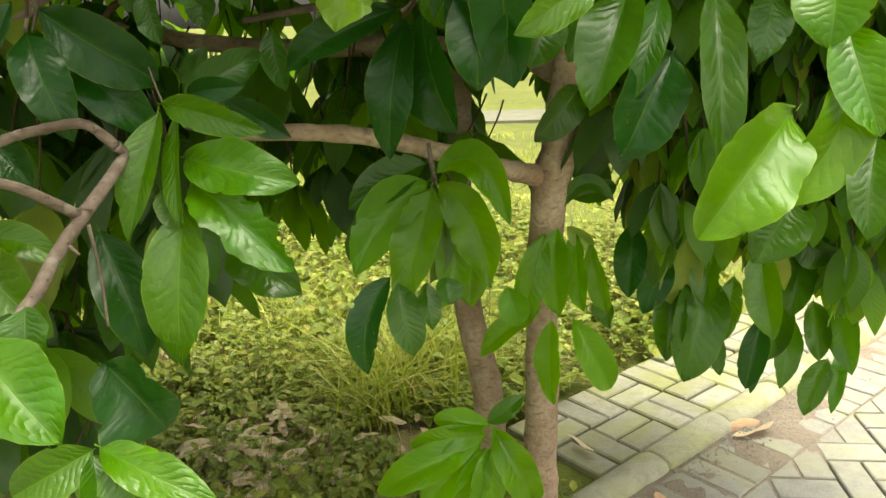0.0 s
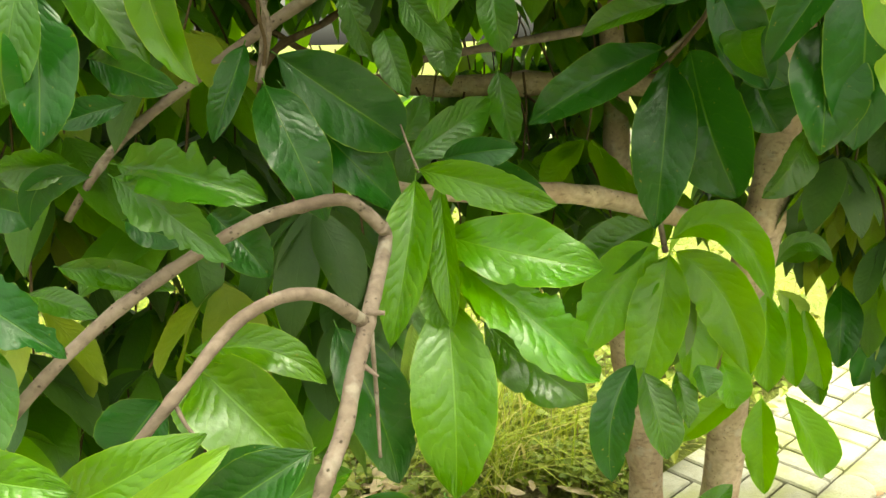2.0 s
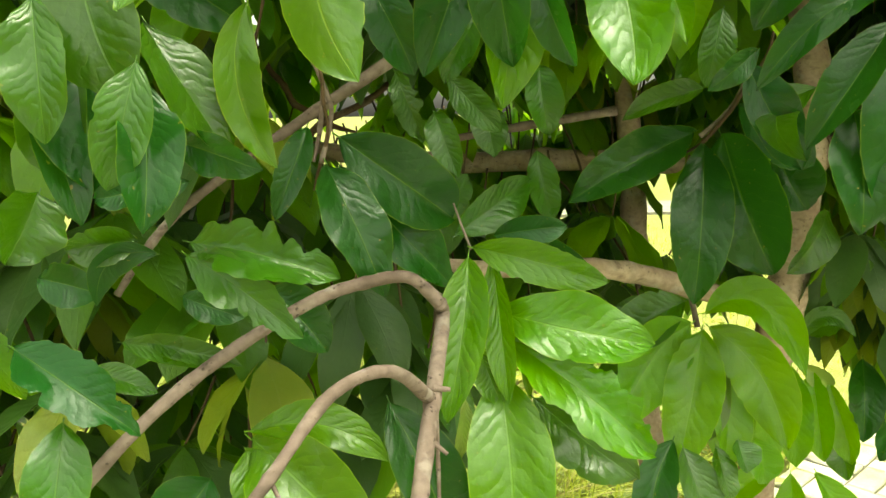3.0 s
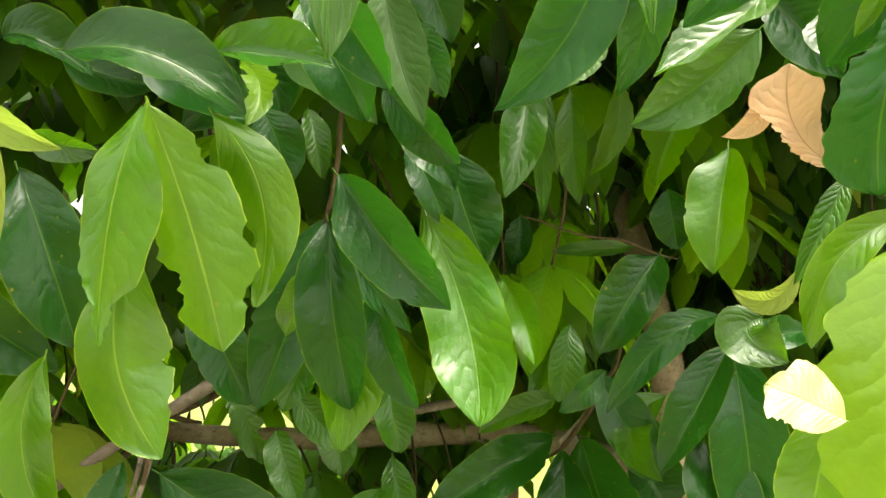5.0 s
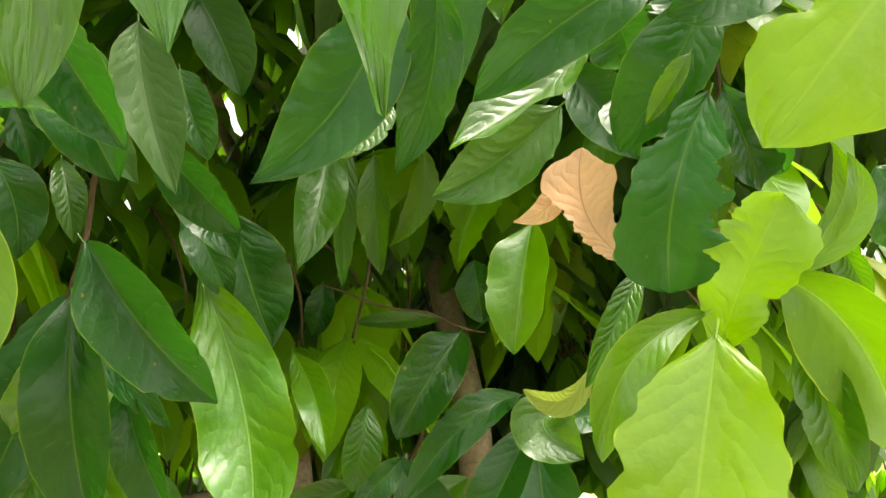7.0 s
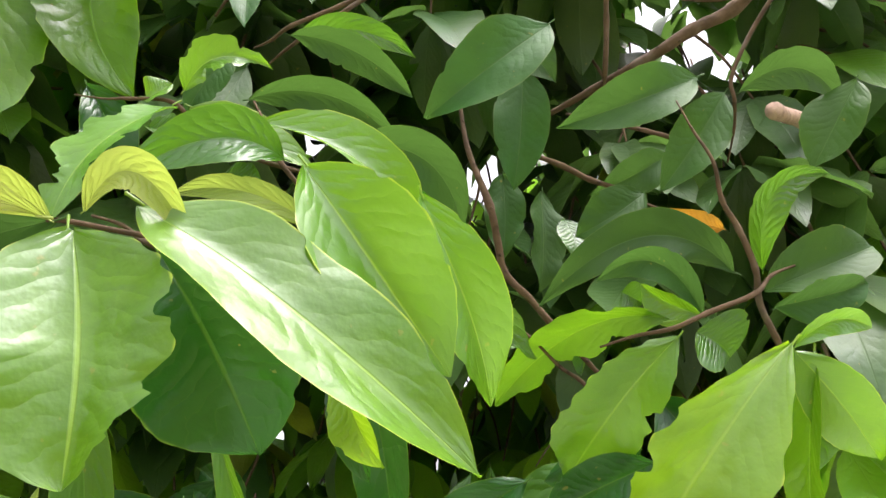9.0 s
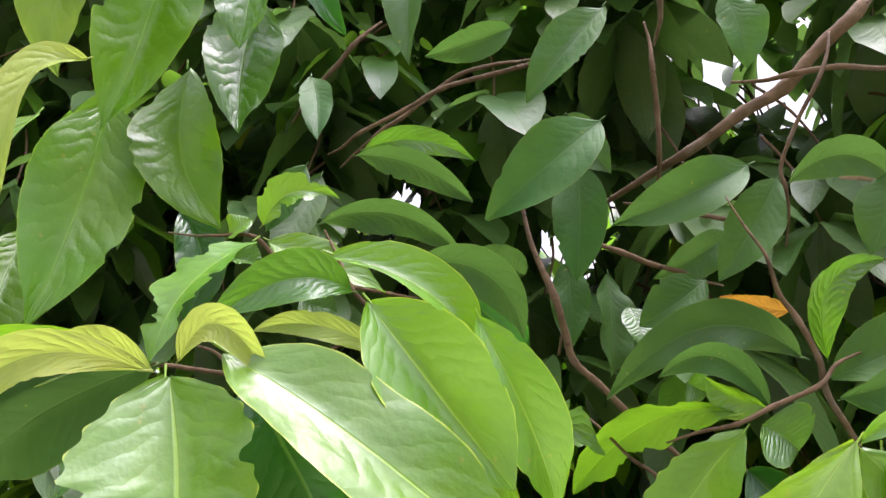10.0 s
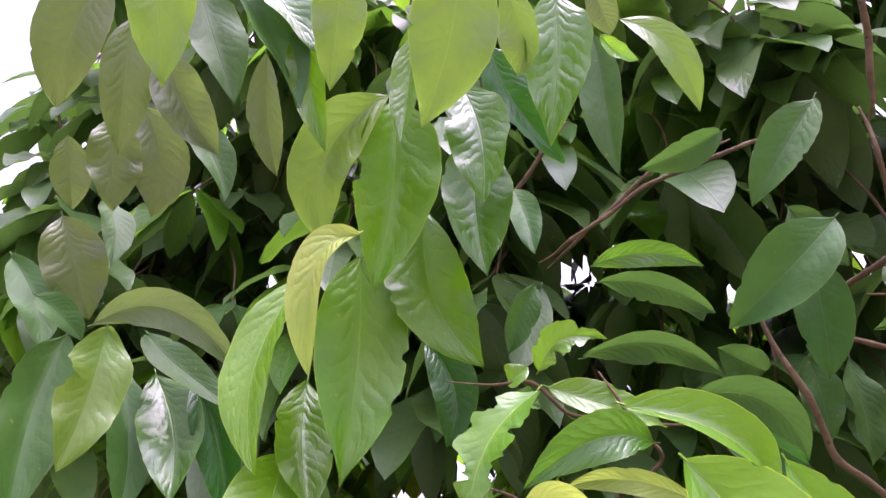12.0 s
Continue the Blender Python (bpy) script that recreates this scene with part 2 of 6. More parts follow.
def plant_material(name, a, b, c, through_amt=0.35):
    m, n, l, bsdf = tree_of(name)
    geo = n.new("ShaderNodeNewGeometry")
    r = geo.outputs["Random Per Island"]
    col = mix_rgb(n, l, ramp(n, l, r, 0.0, 0.6), a, b)
    col = mix_rgb(n, l, ramp(n, l, r, 0.78, 0.95), col, c)
    fine = noise_tex(n, l, geo.outputs["Position"], 80.0, 3.0)
    col = mix_rgb(n, l, math_node(n, l, "MULTIPLY", ramp(n, l, fine, 0.4, 0.7), 0.3), col, tuple(x * 0.5 for x in a))
    l.new(col, bsdf.inputs["Base Color"])
    bsdf.inputs["Roughness"].default_value = 0.5
    tl = n.new("ShaderNodeBsdfTranslucent")
    l.new(col, tl.inputs["Color"])
    mx = n.new("ShaderNodeMixShader")
    mx.inputs[0].default_value = through_amt
    l.new(bsdf.outputs[0], mx.inputs[1])
    l.new(tl.outputs[0], mx.inputs[2])
    l.new(mx.outputs[0], n["Material Output"].inputs["Surface"])
    return m


HERB = plant_material("herb leaf", (0.16, 0.25, 0.04), (0.30, 0.37, 0.065), (0.46, 0.45, 0.13))
HERB_LIME = plant_material("lime herb leaf", (0.15, 0.23, 0.025), (0.30, 0.36, 0.04), (0.46, 0.43, 0.09))
STALK = plant_material("dry herb stalk", (0.20, 0.14, 0.08), (0.32, 0.25, 0.14), (0.40, 0.34, 0.22), 0.05)
BLADE = plant_material("grass blade", (0.28, 0.38, 0.03), (0.52, 0.58, 0.08), (0.66, 0.56, 0.24))
DRY = plant_material("dry leaf", (0.56, 0.40, 0.26), (0.74, 0.59, 0.42), (0.50, 0.29, 0.20), 0.3)


# ---- mesh helpers ----
def mesh_object(name, verts, faces, mats, smooth=True, uvs=None, slots=None, parent=None):
    me = bpy.data.meshes.new(name)
    me.from_pydata([tuple(map(float, v)) for v in verts], [], faces)
    for mt in mats:
        me.materials.append(mt)
    if smooth:
        me.polygons.foreach_set("use_smooth", [True] * len(me.polygons))
    if slots is not None:
        me.polygons.foreach_set("material_index", slots)
    if uvs is not None:
        lay = me.uv_layers.new(name="UVMap")
        idx = np.empty(len(me.loops), dtype=np.int32)
        me.loops.foreach_get("vertex_index", idx)
        lay.data.foreach_set("uv", np.asarray(uvs, dtype=np.float32)[idx].ravel())
    me.update()
    ob = new(name, me)
    if parent is not None:
        ob.parent = parent
    return ob


PROFILE_S = [0.0, 0.05, 0.12, 0.22, 0.34, 0.44, 0.58, 0.72, 0.84, 0.92, 0.965, 1.0]
ELLIPTIC = [0.04, 0.26, 0.52, 0.79, 0.95, 1.00, 0.98, 0.88, 0.65, 0.41, 0.22, 0.02]
BLUNT = [0.03, 0.20, 0.42, 0.66, 0.87, 0.96, 1.00, 0.95, 0.77, 0.50, 0.27, 0.02]
TAILED = [0.04, 0.30, 0.58, 0.84, 0.98, 1.00, 0.92, 0.71, 0.42, 0.18, 0.07, 0.01]


def blade_grid(base, mid, tip, width, facing, seed, rows, cols, fold=0.16, chew=0, curl=0.0, drip=0.0, tail=0.3, bitten=()):
    """Rows and columns of points of one leaf blade along the midrib base, mid, tip."""
    r = random.Random(seed)
    b, m, t = (np.array(p, float) for p in (base, mid, tip))
    ctrl = 2 * m - 0.5 * (b + t)
    side_ph, wave, bend = r.uniform(0, 6.3), r.uniform(0.02, 0.075), r.uniform(-0.12, 0.12)
    curl += r.uniform(0.0, 0.14)
    freq = r.uniform(8, 17)
    narrow = r.uniform(0.94, 1.04)
    droop, scallop, teeth = r.uniform(0.0, 0.10), r.uniform(0.002, 0.011), r.uniform(9.5, 12.5)
    reach = np.linalg.norm(t - b)
    blunt = r.random() * (1 - tail)
    profile = [e + (o - e) * blunt + (k - e) * tail for e, o, k in zip(ELLIPTIC, BLUNT, TAILED)]
    twist, ruffle, cast = r.uniform(-0.30, 0.30), r.uniform(0.03, 0.07), r.uniform(0, 50)
    bites = list(bitten)
    if rows > 40 and not bitten:
        for _ in range(r.randint(1, 4)):
            bites.append((r.choice((-1, 1)), r.uniform(0.12, 0.96), r.uniform(0.022, 0.045), r.uniform(0.04, 0.15)))
    if chew:
        rc = random.Random(chew)
        for _ in range(rc.randint(3, 6)):
            bites.append((rc.choice((-1, 1)), rc.uniform(0.2, 0.95), rc.uniform(0.035, 0.10), rc.uniform(0.15, 0.5)))
        bites.append((rc.choice((-1, 1)), rc.uniform(0.55, 0.9), rc.uniform(0.08, 0.16), rc.uniform(0.35, 0.6)))
        if chew > 40:
            bites.extend((sg, rc.uniform(0.25, 0.9), rc.uniform(0.04, 0.09), rc.uniform(0.45, 0.75)) for sg in (-1, 1, 1))
    pts, uvs = [], []
    for i in range(rows + 1):
        s = i / rows
        p = (1 - s) ** 2 * b + 2 * s * (1 - s) * ctrl + s * s * t
        ax = 2 * (1 - s) * (ctrl - b) + 2 * s * (t - ctrl)
        ax /= np.linalg.norm(ax) + 1e-9
        n = facing - ax * (facing @ ax)
        n /= np.linalg.norm(n) + 1e-9
        sd = np.cross(ax, n)
        if rows > 12:
            tw = twist * (s - 0.4)
            n, sd = n * math.cos(tw) + sd * math.sin(tw), sd * math.cos(tw) - n * math.sin(tw)
        w = 0.5 * width * narrow * np.interp(s, PROFILE_S, profile)
        q = min(1.0, max(0.0, (s - 0.5) / 0.4))
        w *= 1 - drip * q * q * (3 - 2 * q)
        for j in range(-cols, cols + 1):
            f = j / cols
            k = w * (1 + scallop * math.sin(6.2832 * teeth * s + (1.0 if f > 0 else 2.6)) * min(1.0, 8 * s)) if rows > 12 else w
            for sgn, c, h, depth in bites:
                if sgn * f > 0 and abs(s - c) < h:
                    k = min(k, w * (1 - depth * (1 - abs((s - c) / h) ** 2.2) * (0.86 + 0.16 * math.sin(s * 61 + c * 40) + 0.10 * math.sin(s * 143 + c * 17))))
            if chew and f != 0:
                k *= 0.97 + 0.03 * math.sin(s * 57 + chew * f)
            up = fold * abs(f) ** 1.15 * k - curl * f * f * k
            up += wave * width * math.sin(s * freq + side_ph + (0 if f > 0 else 1.7)) * abs(f) ** 2
            if rows > 12:
                up += ruffle * width * abs(f) ** 0.6 * noise.noise(Vector((s * 5.5 - abs(f) * 1.6, f * 1.4 + cast, cast)))
            pts.append(p + sd * f * k + n * (up - 0.1 * fold * width - droop * reach * s ** 3) + sd * bend * width * math.sin(s * 3.1) * 0.5)
            uvs.append((s, 0.5 + 0.5 * f * (k / w if w > 1e-6 else 1)))
    nc = 2 * cols + 1
    faces = [(i * nc + j, i * nc + j + 1, (i + 1) * nc + j + 1, (i + 1) * nc + j) for i in range(rows) for j in range(2 * cols)]
    return pts, uvs, faces


def add_stalk(pts, uvs, faces, start, end, radius):
    """A thin four-sided stalk, added to a leaf's points."""
    a, b = np.array(start), np.array(end)
    ax = (b - a) / (np.linalg.norm(b - a) + 1e-9)
    u = np.cross(ax, (0.3, 0.2, 0.9))
    u /= np.linalg.norm(u)
    v = np.cross(ax, u)
    k = len(pts)
    for c, rr in ((a, radius * 1.3), (b, radius)):
        for q in range(4):
            pts.append(c + rr * (u * math.cos(q * math.pi / 2) + v * math.sin(q * math.pi / 2)))
            uvs.append((0.5, 0.5))
    for q in range(4):
        faces.append((k + q, k + (q + 1) % 4, k + 4 + (q + 1) % 4, k + 4 + q))


def tube(points, sides=10, wobble=0.06, seed=0):
    """A round, slightly uneven stem through points (x, y, z, radius), smoothed between them."""
    r = random.Random(seed)
    p = np.array(points, float)
    fine = []
    for i in range(len(p) - 1):
        p0, p1, p2, p3 = p[max(i - 1, 0)], p[i], p[i + 1], p[min(i + 2, len(p) - 1)]
        for q in range(6):
            s = q / 6
            fine.append(0.5 * (2 * p1 + (p2 - p0) * s + (2 * p0 - 5 * p1 + 4 * p2 - p3) * s * s + (3 * p1 - p0 - 3 * p2 + p3) * s ** 3))
    fine.append(p[-1])
    fine = np.array(fine)
    verts, faces = [], []
    ref = np.array((0.37, 0.61, 0.7))
    for i, q in enumerate(fine):
        ax = fine[min(i + 1, len(fine) - 1)][:3] - fine[max(i - 1, 0)][:3]
        ax /= np.linalg.norm(ax) + 1e-9
        u = np.cross(ax, ref)
        u /= np.linalg.norm(u)
        v = np.cross(ax, u)
        knob = 1 + (0.16 if i % 6 == 0 and r.random() < 0.6 else 0) + r.uniform(-wobble, wobble)
        for k in range(sides):
            a = 2 * math.pi * k / sides
            verts.append(q[:3] + q[3] * knob * (1 + r.uniform(-wobble, wobble)) * (u * math.cos(a) + v * math.sin(a)))
    n = len(fine)
    for i in range(n - 1):
        for k in range(sides):
            faces.append((i * sides + k, i * sides + (k + 1) % sides, (i + 1) * sides + (k + 1) % sides, (i + 1) * sides + k))
    faces.append(tuple(range(sides))[::-1])
    faces.append(tuple((n - 1) * sides + k for k in range(sides)))
    return verts, faces


# ---- ground ----
def ground_height(x, y):
    return -0.035 + 0.02 * noise.noise(Vector((x * 0.7, y * 0.7, 0)))


KERB_AT, KERB_DIR = Vector((0.861, 1.792)), Vector((0.81, 0.586)).normalized()
KERB_OUT = Vector((-KERB_DIR.y, KERB_DIR.x))


def kerb_place(s, n):
    p = KERB_AT + KERB_DIR * s + KERB_OUT * n
    return p.x, p.y


def kerb_coords(x, y):
    d = Vector((x, y)) - KERB_AT
    return d.dot(KERB_DIR), d.dot(KERB_OUT)


def build_ground():
    line = [-600, -200, -60, -25, -12] + [-8 + 0.4 * i for i in range(51)] + [16, 25, 60, 200, 600]
    verts = [(x, y, ground_height(x, y) if abs(x) < 12.1 and abs(y) < 12.1 else -0.035) for y in line for x in line]
    k = len(line)
    faces = [(j * k + i, j * k + i + 1, (j + 1) * k + i + 1, (j + 1) * k + i) for j in range(k - 1) for i in range(k - 1)]
    ob = mesh_object("ground", verts, faces, [LAWN])
    tagged(ob, "yellow-green lawn running out to the horizon", "ground", kind="structure")


build_ground()


far_path = mesh_object("path", [(1.2, 10.7, 0.012), (30, 9.4, 0.012), (30, 11.0, 0.012), (1.2, 12.0, 0.012), (1.2, 10.7, -0.1), (30, 9.4, -0.1), (30, 11.0, -0.1), (1.2, 12.0, -0.1)],
                       [(0, 1, 2, 3), (0, 4, 5, 1), (1, 5, 6, 2), (2, 6, 7, 3), (3, 7, 4, 0)], [FARPATH], smooth=False)
tagged(far_path, "pale concrete path crossing the distant lawn", "path", kind="structure")


def soil_bed():
    verts, faces = [], []
    nx, ny = 44, 50
    for j in range(ny + 1):
        for i in range(nx + 1):
            x, y = -2.6 + 3.7 * i / nx, 0.9 + 3.6 * j / ny
            s, n = kerb_coords(x, y)
            z = -0.012 + 0.018 * noise.noise(Vector((x * 3, y * 3, 1.5))) + 0.012 * noise.noise(Vector((x * 11, y * 11, 4)))
            if s > -0.1 and n < 0.66:
                z = -0.06
            if math.hypot((x + 0.6) / 1.75, (y - 2.7) / 1.75) + 0.12 * noise.noise(Vector((x * 1.3, y * 1.3, 7))) > 1:
                z = -0.09
            verts.append((x, y, z))
    faces = [(j * (nx + 1) + i, j * (nx + 1) + i + 1, (j + 1) * (nx + 1) + i + 1, (j + 1) * (nx + 1) + i) for j in range(ny) for i in range(nx)]
    tagged(mesh_object("soil_bed", verts, faces, [SOIL]), "brown soil bed under the tree, littered with dry leaves", "soil", kind="structure")


soil_bed()

# ---- the tree ----
tree = new("tree")
tree.location = (0.65, 1.66, -0.02)
tagged(tree, "broadleaf tree with two slim trunks and large glossy drooping leaves", "tree")
bpy.context.view_layer.update()
TREE_INV = Matrix.Translation(-Vector(tree.location))
stem_count, leaf_count, stems = [0], [0], []


def under_tree(ob):
    ob.parent = tree
    ob.matrix_parent_inverse = TREE_INV
    return ob


def stem(name, points, mat=None, sides=9):
    stem_count[0] += 1
    v, f = tube(points, sides, 0.05, stem_count[0])
    ob = under_tree(mesh_object(name, v, f, [mat or TWIG]))
    stems.append((ob, np.array([q[:3] for q in points])))
    return ob


def leaf(base, mid, tip, width, az, el, tone, chew=0, drip=0.0, tail=None, bitten=(), fold=None):
    """One large leaf with its stalk, facing the compass angle az and the height angle el."""
    leaf_count[0] += 1
    seed = leaf_count[0]
    a, e = radians(az), radians(el)
    facing = np.array((math.cos(a) * math.cos(e), math.sin(a) * math.cos(e), math.sin(e)))
    if tail is None:
        tail = 0.0 if drip < 0 else (0.55 if base[2] > 2.02 else 0.15) + 0.4 * ((seed * 0.381) % 1)
    pts, uvs, faces = blade_grid(base, mid, tip, width, facing, seed, 72 if chew or bitten else 52, 4, 0.34 + 0.42 * ((seed * 0.618) % 1) if fold is None else fold, chew, drip=drip, tail=tail, bitten=bitten)
    b, m = np.array(base), np.array(mid)
    back = (b - m) / (np.linalg.norm(b - m) + 1e-9)
    length = float(np.linalg.norm(np.array(tip) - b))
    add_stalk(pts, uvs, faces, b + back * 0.035 * length, b + (m - b) * 0.05, min(0.0009, 0.005 * length))
    ob = mesh_object("leaf", pts, faces, [LEAF_MAT[tone]], uvs=uvs)
    reach, twig = min((float(np.linalg.norm(p - b, axis=1).min()), i) for i, (_, p) in enumerate(stems))
    if reach < 0.15:
        ob.parent = stems[twig][0]
    else:
        under_tree(ob)
    words = {"P": "pale yellow-green underside of a curled leaf", "X": "dry brown curled dead leaf", "O": "yellowing orange old leaf", "Y": "bright lime-green leaf",
             "W": "curled glossy leaf with a white highlight in its colour", "V": "glossy green leaf with pale sheen in its colour"}
    if tone in words:
        ob["label"] = words[tone]
    elif chew or bitten:
        ob["label"] = "green leaf with insect-chewed ragged edges"
    return ob


stem("trunk", [(0.655, 1.66, -0.05, 0.058), (0.650, 1.66, 0.15, 0.049), (0.648, 1.63, 0.45, 0.043), (0.640, 1.60, 0.75, 0.041), (0.650, 1.57, 1.00, 0.045), (0.682, 1.575, 1.20, 0.038), (0.72, 1.62, 1.55, 0.034), (0.74, 1.85, 2.0, 0.030), (0.72, 1.95, 2.6, 0.022), (0.70, 2.0, 3.2, 0.012)], BARK, 16)
stem("trunk", [(0.545, 1.81, -0.05, 0.055), (0.535, 1.80, 0.12, 0.047), (0.515, 1.79, 0.40, 0.042), (0.470, 1.80, 0.62, 0.038), (0.455, 1.88, 0.85, 0.036), (0.470, 1.96, 1.15, 0.034), (0.46, 2.02, 1.5, 0.030), (0.40, 2.1, 2.0, 0.025), (0.36, 2.15, 2.7, 0.016)], BARK, 16)
stem("limb", [(0.650, 1.58, 1.03, 0.030), (0.56, 1.53, 1.06, 0.022), (0.40, 1.47, 1.115, 0.020), (0.25, 1.41, 1.165, 0.019), (0.10, 1.36, 1.19, 0.018), (-0.04, 1.38, 1.19, 0.014), (-0.16, 1.46, 1.20, 0.008)], BARK, 12)
stem("limb", [(0.670, 1.66, 1.28, 0.030), (0.56, 1.92, 1.325, 0.029), (0.25, 2.04, 1.335, 0.028), (0.0, 2.05, 1.335, 0.026), (-0.3, 2.0, 1.37, 0.020), (-0.6, 1.88, 1.45, 0.011)], BARK, 12)
stem("limb", [(0.70, 1.60, 1.30, 0.022), (0.95, 1.68, 1.48, 0.017), (1.2, 1.6, 1.5, 0.013), (1.5, 1.6, 1.3, 0.008)], BARK, 10)
stem("limb", [(0.74, 1.85, 2.0, 0.022), (0.9, 1.5, 2.25, 0.018), (0.8, 1.0, 2.4, 0.014), (0.6, 0.75, 2.35, 0.010)], BARK, 10)
stem("limb", [(0.40, 2.1, 2.0, 0.020), (0.1, 1.6, 2.35, 0.016), (0.0, 1.3, 2.7, 0.011), (-0.2, 1.1, 3.0, 0.007)], BARK, 10)
stem('limb', [(-0.580, 0.836, 1.041, 0.0073), (-0.503, 0.878, 1.120, 0.0075), (-0.441, 0.914, 1.169, 0.0078), (-0.360, 0.938, 1.218, 0.0074), (-0.296, 0.959, 1.248, 0.0076), (-0.243, 0.976, 1.260, 0.0077), (-0.188, 0.981, 1.264, 0.0078), (-0.149, 0.989, 1.228, 0.0086)])
stem('limb', [(-0.363, 0.637, 1.134, 0.0047), (-0.327, 0.653, 1.173, 0.0052), (-0.276, 0.721, 1.217, 0.0062), (-0.221, 0.776, 1.216, 0.0067), (-0.174, 0.878, 1.146, 0.0084)])
stem('limb', [(-0.232, 0.704, 1.003, 0.0076), (-0.217, 0.733, 1.043, 0.0088), (-0.199, 0.770, 1.073, 0.0092), (-0.189, 0.807, 1.104, 0.0095), (-0.172, 0.877, 1.144, 0.0096), (-0.145, 0.993, 1.205, 0.0094), (-0.149, 0.989, 1.228, 0.0086)])
stem('twig', [(-0.167, 0.883, 1.132, 0.0030), (-0.165, 0.892, 1.056, 0.0025), (-0.164, 0.889, 0.972, 0.0019)])
stem('twig', [(-0.327, 0.654, 1.174, 0.0022), (-0.317, 0.647, 1.154, 0.0017), (-0.310, 0.645, 1.145, 0.0013)])
stem('twig', [(-0.181, 0.831, 1.119, 0.0040), (-0.162, 0.825, 1.104, 0.0017)])
stem('twig', [(-0.171, 0.881, 1.157, 0.0048), (-0.151, 0.878, 1.156, 0.0024)])
stem('limb', [(-0.182, 1.246, 1.542, 0.0102), (-0.300, 1.241, 1.468, 0.0086), (-0.377, 1.238, 1.417, 0.0078), (-0.487, 1.231, 1.340, 0.0071), (-0.547, 1.223, 1.281, 0.0063), (-0.600, 1.211, 1.206, 0.0055)])
stem('twig', [(-0.297, 1.101, 1.532, 0.0027), (-0.278, 1.087, 1.483, 0.0034), (-0.276, 1.080, 1.455, 0.0034), (-0.290, 1.068, 1.400, 0.0034)])
stem('twig', [(-0.286, 1.151, 1.502, 0.0035), (-0.292, 1.136, 1.445, 0.0035), (-0.302, 1.123, 1.399, 0.0021)])
stem('twig', [(0.390, 1.258, 1.519, 0.0042), (0.352, 1.248, 1.459, 0.0042), (0.302, 1.243, 1.418, 0.0042)])
stem('twig', [(-0.116, 1.095, 1.340, 0.0012), (-0.107, 1.088, 1.312, 0.0016), (-0.095, 1.078, 1.278, 0.0019)])
stem('twig', [(0.350, 1.374, 1.156, 0.0047), (0.361, 1.349, 1.070, 0.0057)])
stem('twig', [(0.276, 1.568, 1.460, 0.0094), (0.088, 1.582, 1.432, 0.0084), (-0.045, 1.592, 1.411, 0.0073)])
stem('twig', [(-0.076, 0.931, 1.911, 0.0010), (-0.079, 0.924, 1.883, 0.0016), (-0.079, 0.911, 1.849, 0.0022), (-0.082, 0.915, 1.805, 0.0026), (-0.085, 0.919, 1.761, 0.0026), (-0.093, 0.924, 1.718, 0.0026), (-0.102, 0.955, 1.682, 0.0012)], TWIG_BROWN)
stem('twig', [(0.411, 1.233, 1.583, 0.0017), (0.400, 1.222, 1.554, 0.0027), (0.386, 1.216, 1.528, 0.0037), (0.364, 1.226, 1.492, 0.0037), (0.346, 1.229, 1.461, 0.0037), (0.329, 1.236, 1.436, 0.0034), (0.307, 1.240, 1.410, 0.0031), (0.295, 1.255, 1.397, 0.0022), (0.277, 1.273, 1.383, 0.0014)], TWIG_BROWN)
stem('twig', [(-0.289, 1.088, 1.568, 0.0011), (-0.289, 1.074, 1.534, 0.0017), (-0.285, 1.066, 1.506, 0.0024), (-0.284, 1.065, 1.475, 0.0024), (-0.280, 1.069, 1.450, 0.0024), (-0.283, 1.071, 1.426, 0.0024), (-0.292, 1.076, 1.398, 0.0024), (-0.303, 1.108, 1.362, 0.0011)], TWIG_BROWN)
stem('twig', [(-0.432, 1.674, 1.604, 0.0027), (-0.417, 1.662, 1.578, 0.0043), (-0.404, 1.646, 1.550, 0.0060), (-0.378, 1.647, 1.519, 0.0064), (-0.360, 1.642, 1.484, 0.0068), (-0.321, 1.639, 1.464, 0.0064), (-0.284, 1.632, 1.439, 0.0060), (-0.241, 1.651, 1.426, 0.0027)], TWIG_BROWN)
stem('twig', [(-0.041, 1.533, 1.639, 0.0025), (-0.090, 1.515, 1.588, 0.0040), (-0.141, 1.496, 1.547, 0.0056), (-0.215, 1.514, 1.487, 0.0063), (-0.303, 1.533, 1.446, 0.0070), (-0.348, 1.548, 1.402, 0.0074), (-0.384, 1.554, 1.365, 0.0077), (-0.427, 1.598, 1.344, 0.0056), (-0.467, 1.636, 1.312, 0.0035)], TWIG_BROWN)
stem('twig', [(0.342, 0.401, 2.154, 0.0006), (0.350, 0.398, 2.126, 0.0010), (0.360, 0.396, 2.099, 0.0014), (0.367, 0.409, 2.074, 0.0019), (0.379, 0.417, 2.054, 0.0023), (0.390, 0.426, 2.026, 0.0024), (0.395, 0.440, 2.003, 0.0026), (0.412, 0.455, 1.971, 0.0023), (0.425, 0.479, 1.955, 0.0016), (0.434, 0.499, 1.943, 0.0010)], TWIG_BROWN)
stem('twig', [(0.276, 0.453, 1.977, 0.0008), (0.299, 0.438, 1.981, 0.0013), (0.322, 0.423, 1.982, 0.0017), (0.348, 0.420, 1.992, 0.0019), (0.382, 0.417, 2.004, 0.0019), (0.403, 0.430, 2.022, 0.0014), (0.429, 0.438, 2.033, 0.0009)], TWIG_BROWN)
